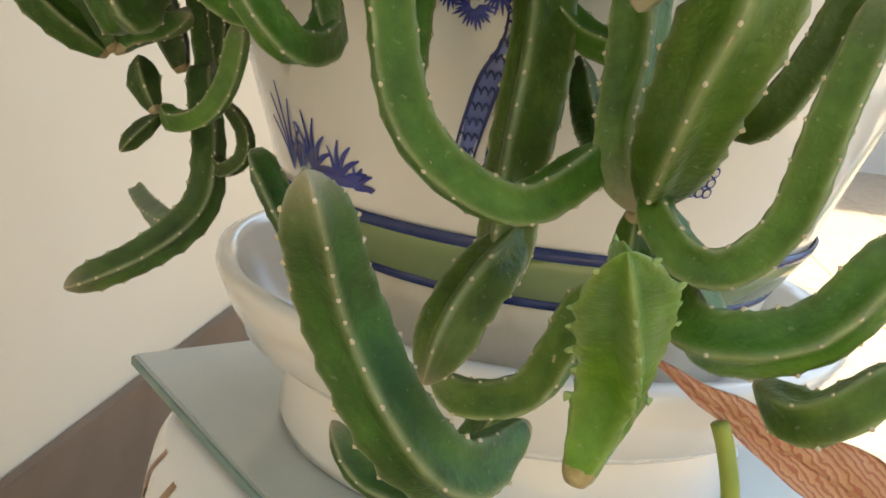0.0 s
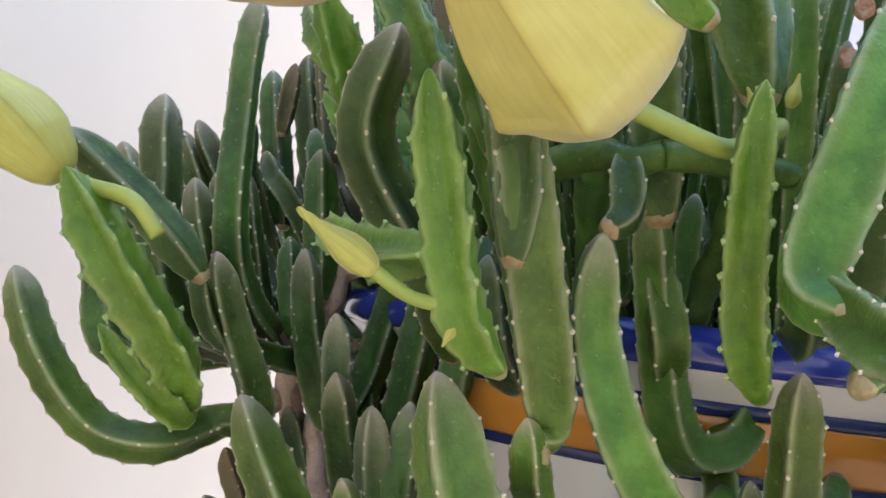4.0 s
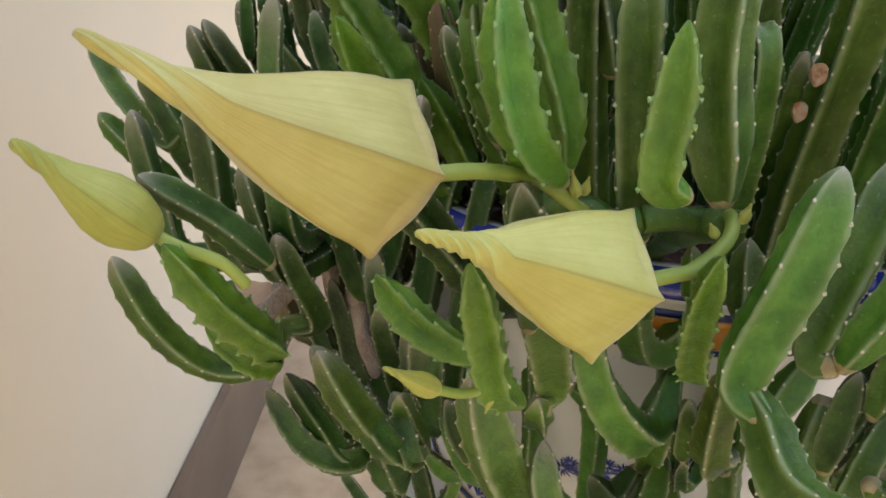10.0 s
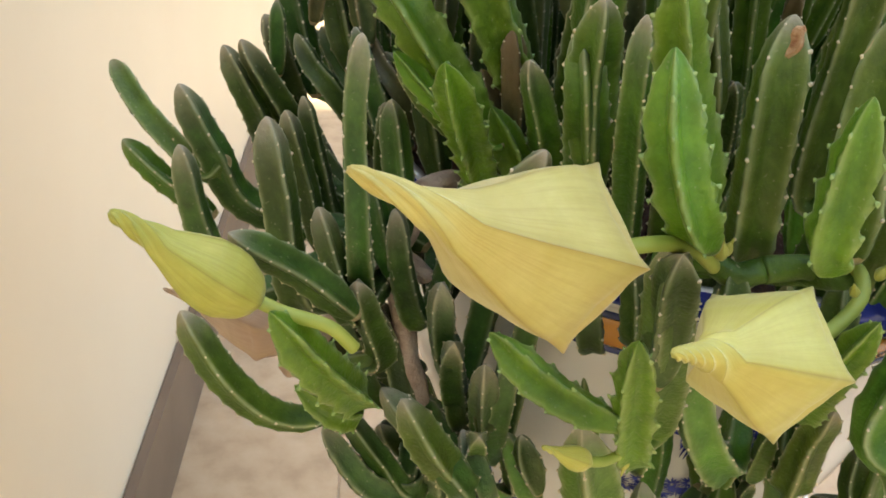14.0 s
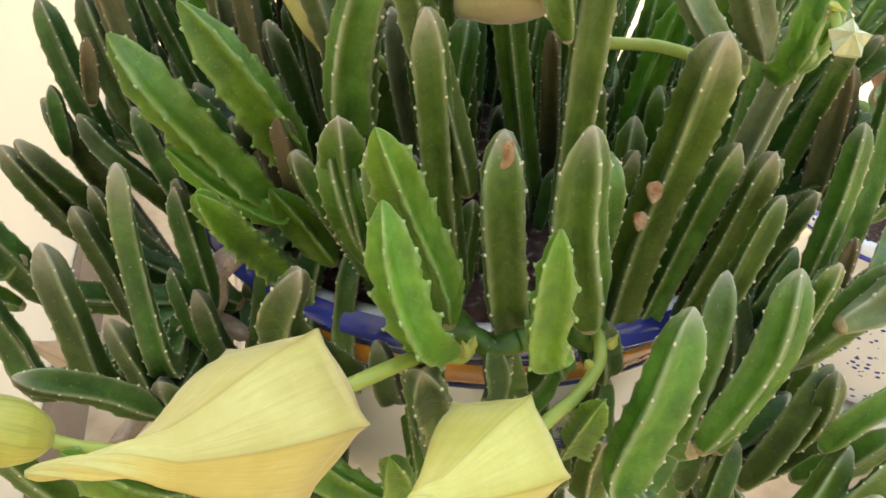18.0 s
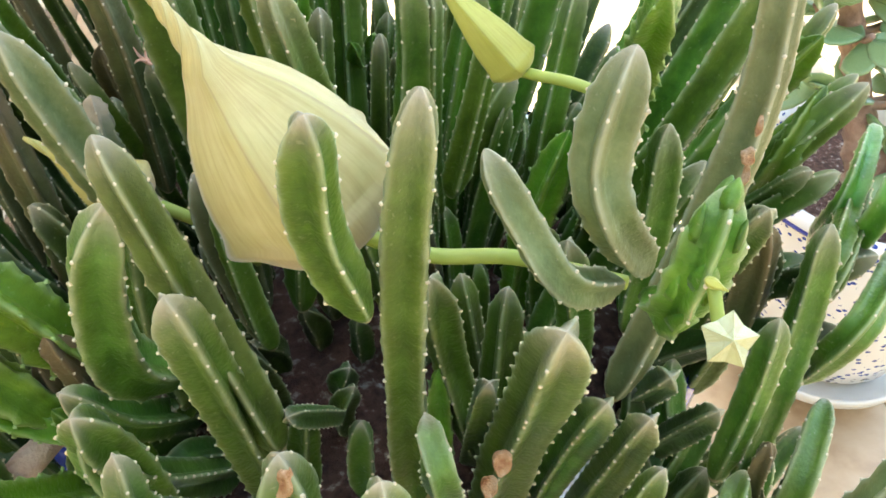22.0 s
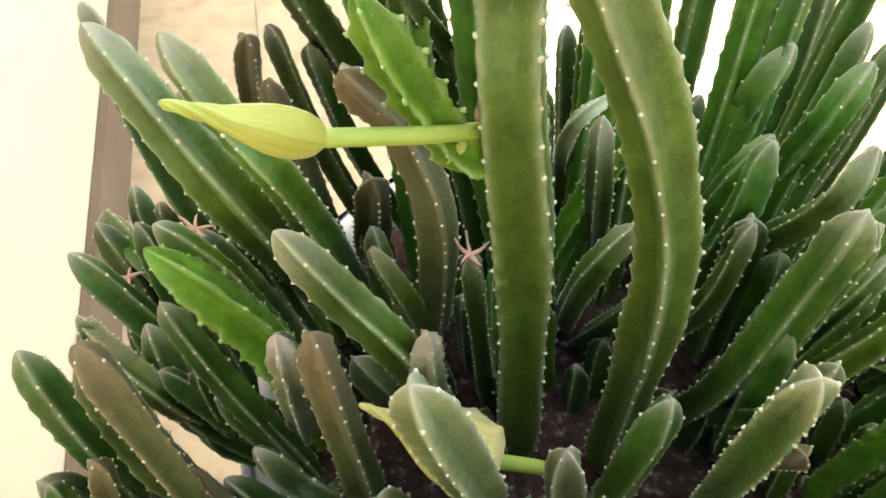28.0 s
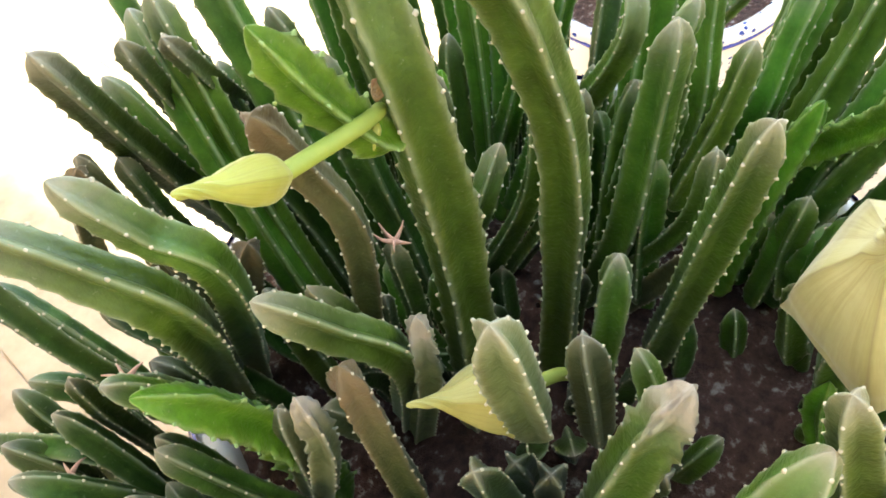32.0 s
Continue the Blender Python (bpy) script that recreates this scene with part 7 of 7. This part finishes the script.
def speckled():
    m, n, l, b = material("white_glaze_with_blue_specks", 0.18)
    tc = n.new("ShaderNodeTexCoord")
    v = n.new("ShaderNodeTexVoronoi")
    v.inputs["Scale"].default_value, v.inputs["Randomness"].default_value = 95, 1.0
    stretch = n.new("ShaderNodeMapping")
    stretch.inputs["Scale"].default_value = (1.0, 1.0, 1.5)
    l.new(tc.outputs["Object"], stretch.inputs["Vector"])
    l.new(stretch.outputs["Vector"], v.inputs["Vector"])
    spot = math_node(n, l, "LESS_THAN", v.outputs["Distance"], 0.32)
    some = math_node(n, l, "GREATER_THAN", noise_node(n, l, 22, 2), 0.47)
    col = mix(n, l, math_node(n, l, "MULTIPLY", spot, some), (0.76, 0.75, 0.73), (0.035, 0.06, 0.30))
    l.new(col, b.inputs["Base Color"])
    return m


lathe("body", [(0.0, 0.062), (0.085, 0.062), (0.098, 0.072), (0.112, 0.11), (0.128, 0.17), (0.140, 0.23), (0.147, 0.285), (0.150, 0.305), (0.158, 0.312), (0.161, 0.320), (0.159, 0.330), (0.152, 0.334), (0.145, 0.330), (0.141, 0.31), (0.135, 0.28), (0.0, 0.28)], speckled(), jpot, centre=jc)
lathe("rim_line", [(0.1583, 0.3115), (0.1615, 0.3155), (0.1617, 0.3185), (0.1612, 0.3195)], BLUE, jpot, "thin cobalt rim line", centre=jc)
jsaucer = new("pot_saucer")
tagged(jsaucer, "pale footed saucer under the speckled pot on the tiles", "saucer")
PALE = simple("pale_grey_plastic", [(0.3, (0.60, 0.58, 0.53)), (0.7, (0.68, 0.66, 0.61))], 0.4, 12, 0.1, 0.001)
lathe("dish", [(0.0, 0.054), (0.10, 0.054), (0.116, 0.060), (0.122, 0.068), (0.126, 0.066), (0.122, 0.052), (0.112, 0.043), (0.0, 0.042)], PALE, jsaucer, centre=jc)
for k in range(4):
    a = radians(-155 + 90 * k)
    lathe("foot", [(0.0, 0.046), (0.022, 0.046), (0.022, 0.010), (0.020, 0.001), (0.0, 0.0005)], PALE, jsaucer, segments=24, centre=jc + Vector((0.078 * math.cos(a), 0.078 * math.sin(a), 0)))
jsoil = lathe("soil", [(0.142, 0.306)] + [(0.142 * (1 - k / 8), 0.306 + 0.006 * k / 8) for k in range(1, 8)] + [(0.001, 0.312)], SOIL, None, segments=48, centre=jc)
tagged(jsoil, "dry brown potting soil under the jade plant", "soil", kind="stuff")
jade = new("jade_plant")
tagged(jade, "jade plant with thick brown trunk and oval glossy leaves", "jade plant")
JBARK = simple("peeling_brown_bark", [(0.3, (0.22, 0.13, 0.085)), (0.55, (0.36, 0.23, 0.16)), (0.8, (0.46, 0.33, 0.25))], 0.75, 55, 0.6, 0.003)


def leaf_material(name, a, b_, edge):
    m, n, l, b = material(name, 0.32)
    base = ramp(n, l, noise_node(n, l, 30, 3), [(0.3, a), (0.7, b_)])
    info = n.new("ShaderNodeObjectInfo")
    col = mix(n, l, math_node(n, l, "MULTIPLY", info.outputs["Random"], 0.45), base, edge)
    l.new(col, b.inputs["Base Color"])
    b.inputs["Coat Weight"].default_value = 0.15
    bump(n, l, b, noise_node(n, l, 300, 2), 0.12, 0.0005)
    return m


JADE = leaf_material("glossy_jade_leaf", (0.14, 0.235, 0.085), (0.20, 0.30, 0.12), (0.30, 0.37, 0.16))
DEAD = leaf_material("orange_dead_leaf", (0.60, 0.24, 0.03), (0.70, 0.34, 0.05), (0.55, 0.30, 0.08))


def leaf_mesh():
    bm = bmesh.new()
    bmesh.ops.create_uvsphere(bm, u_segments=12, v_segments=7, radius=1.0)
    for v in bm.verts:
        x, y, z = v.co.x, v.co.y, v.co.z
        k = 0.5 + 0.5 * x
        v.co = Vector((k, y * 0.36 * (0.30 + 0.95 * k**0.8 if k < 0.75 else 1.05), z * 0.075 + 0.10 * k * k + 0.12 * y * y * 0.36))
    me = bpy.data.meshes.new("leaf")
    bm.to_mesh(me)
    bm.free()
    me.materials.append(JADE)
    me.polygons.foreach_set("use_smooth", [True] * len(me.polygons))
    return me


LEAF = leaf_mesh()
jr = random.Random(7)
trunk_line = [(0.682, 0.312, 0.300), (0.678, 0.318, 0.330), (0.664, 0.348, 0.400), (0.655, 0.380, 0.470), (0.650, 0.404, 0.525), (0.640, 0.420, 0.62), (0.655, 0.43, 0.70)]
tube("trunk", trunk_line[:3], 0.027, 0.0165, JBARK, jade, "thick tapering brown trunk", 18, 24, 0.35)
tube("trunk", trunk_line[2:5], 0.0165, 0.0125, JBARK, jade, "", 16, 20, 0.3)
tube("trunk", trunk_line[4:], 0.0125, 0.008, JBARK, jade, "", 14, 18, 0.3)
SPOTS = [
    ((0.664, 0.348, 0.400), (0.615, 0.355, 0.425)), ((0.664, 0.348, 0.400), (0.720, 0.300, 0.440)), ((0.672, 0.330, 0.365), (0.735, 0.270, 0.375)),
    ((0.655, 0.380, 0.470), (0.605, 0.395, 0.505)), ((0.655, 0.380, 0.470), (0.715, 0.330, 0.480)),
    ((0.650, 0.404, 0.525), (0.600, 0.410, 0.548)), ((0.650, 0.404, 0.525), (0.700, 0.345, 0.540)), ((0.650, 0.404, 0.525), (0.600, 0.440, 0.580)),
    ((0.645, 0.412, 0.570), (0.720, 0.370, 0.590)), ((0.640, 0.420, 0.62), (0.600, 0.380, 0.640)),
    ((0.640, 0.420, 0.62), (0.700, 0.430, 0.665)), ((0.655, 0.43, 0.70), (0.640, 0.400, 0.750)),
    ((0.655, 0.43, 0.70), (0.680, 0.460, 0.760)), ((0.655, 0.380, 0.470), (0.760, 0.390, 0.500)), ((0.650, 0.404, 0.525), (0.760, 0.410, 0.560)),
    ((0.664, 0.348, 0.400), (0.765, 0.350, 0.425)), ((0.655, 0.380, 0.470), (0.640, 0.340, 0.490)), ((0.672, 0.330, 0.365), (0.700, 0.265, 0.350)),
]
for root, end in SPOTS:
    root, end = Vector(root), Vector(end)
    mid = (root + end) / 2 + Vector((0, 0, -0.012))
    tube("branch", [root, mid, end], 0.006, 0.0035, JBARK, jade, "", 9, 12, 0.2)
    for k in range(jr.randint(6, 9)):
        u = jr.uniform(0.55, 1.0)
        at = root.lerp(end, u) + Vector((0, 0, -0.008 * (1 - u)))
        a, tilt = jr.uniform(0, 6.28), jr.uniform(-0.5, 0.9)
        d = Vector((math.cos(a) * math.cos(tilt), math.sin(a) * math.cos(tilt), math.sin(tilt)))
        ob = new("leaf", LEAF)
        ob.parent = jade
        size = jr.uniform(0.042, 0.066)
        ob.matrix_world = Matrix.Translation(at + d * 0.004) @ d.to_track_quat("X", "Z").to_matrix().to_4x4() @ Matrix.Rotation(jr.uniform(-0.7, 0.7), 4, "X") @ Matrix.Diagonal((size, size, size, 1))
dead = LEAF.copy()
dead.materials[0] = DEAD
for k in range(3):
    ob = new("dead_leaf", dead)
    ob.parent = jade
    ob.matrix_world = Matrix.Translation((0.632, 0.376, 0.545)) @ Matrix.Rotation(k * 1.9, 4, "Z") @ Matrix.Rotation(-0.5 + 0.6 * k, 4, "Y") @ Matrix.Diagonal((0.026, 0.02, 0.02, 1))
tagged(ob, "withered orange leaf")

# ---- turquoise framed board standing on the far floor ----
TURQ = simple("turquoise_paint", [(0.3, (0.01, 0.52, 0.40)), (0.7, (0.02, 0.62, 0.50))], 0.4, 12, 0.1, 0.001)
BOARD = simple("cream_board_paint", [(0.3, (0.62, 0.58, 0.50)), (0.7, (0.70, 0.66, 0.58))], 0.6, 6, 0.1, 0.001)
sign = new("notice_board")
tagged(sign, "cream board with turquoise painted frame standing on the floor", "board")
outline = [(-0.105, 0.105), (0.0, 0.014), (0.085, 0.014), (0.100, 0.11), (0.105, 0.52), (-0.095, 0.52)]
verts = [(x * 0.985, y, z) for y in (-0.004, 0.004) for x, z in outline]
mesh_object("panel", verts, [(0, 1, 2, 3, 4, 5), (11, 10, 9, 8, 7, 6)] + [(k, k + 6, (k + 1) % 6 + 6, (k + 1) % 6) for k in range(6)], BOARD, sign, smooth=False)
for (x0, z0), (x1, z1) in zip(outline, outline[1:] + outline[:1]):
    ln = math.hypot(x1 - x0, z1 - z0)
    part("frame_bar", box_bm((ln + 0.02, 0.024, 0.030), ((x0 + x1) / 2, 0, (z0 + z1) / 2), 0.002, Matrix.Rotation(-math.atan2(z1 - z0, x1 - x0), 4, "Y")), TURQ, sign)
sign.matrix_world = Matrix.Translation((1.24, 1.23, 0.0)) @ Matrix.Rotation(radians(-40), 4, "Z")
far = part("wall_north", box_bm((5.0, 0.15, 2.7), (2.7, 4.6, 1.35), 0.0), simple("peach_wall_paint", [(0.3, (0.74, 0.62, 0.50)), (0.7, (0.80, 0.70, 0.58))], 0.7, 3, 0.1, 0.002), None)
tagged(far, "peach painted wall across the yard", "wall", kind="structure")

# ---- floor tiles, each a piece of its own ----
TILE, LONG = 0.449, 2.4
tile_mesh = bpy.data.meshes.new("tile")
bm = box_bm((TILE - 0.0025, LONG - 0.0025, 0.008), (0, 0, 0), 0.0012)
bm.to_mesh(tile_mesh)
bm.free()
tile_mesh.materials.append(FLOOR)
for i in range(0, 12):
    for j in range(-1, 3):
        ob = new("tile", tile_mesh)
        ob.parent = floor
        ob.location = (-0.169 + TILE * (i - 0.5), -0.55 + LONG * (j + 0.5), -0.004)
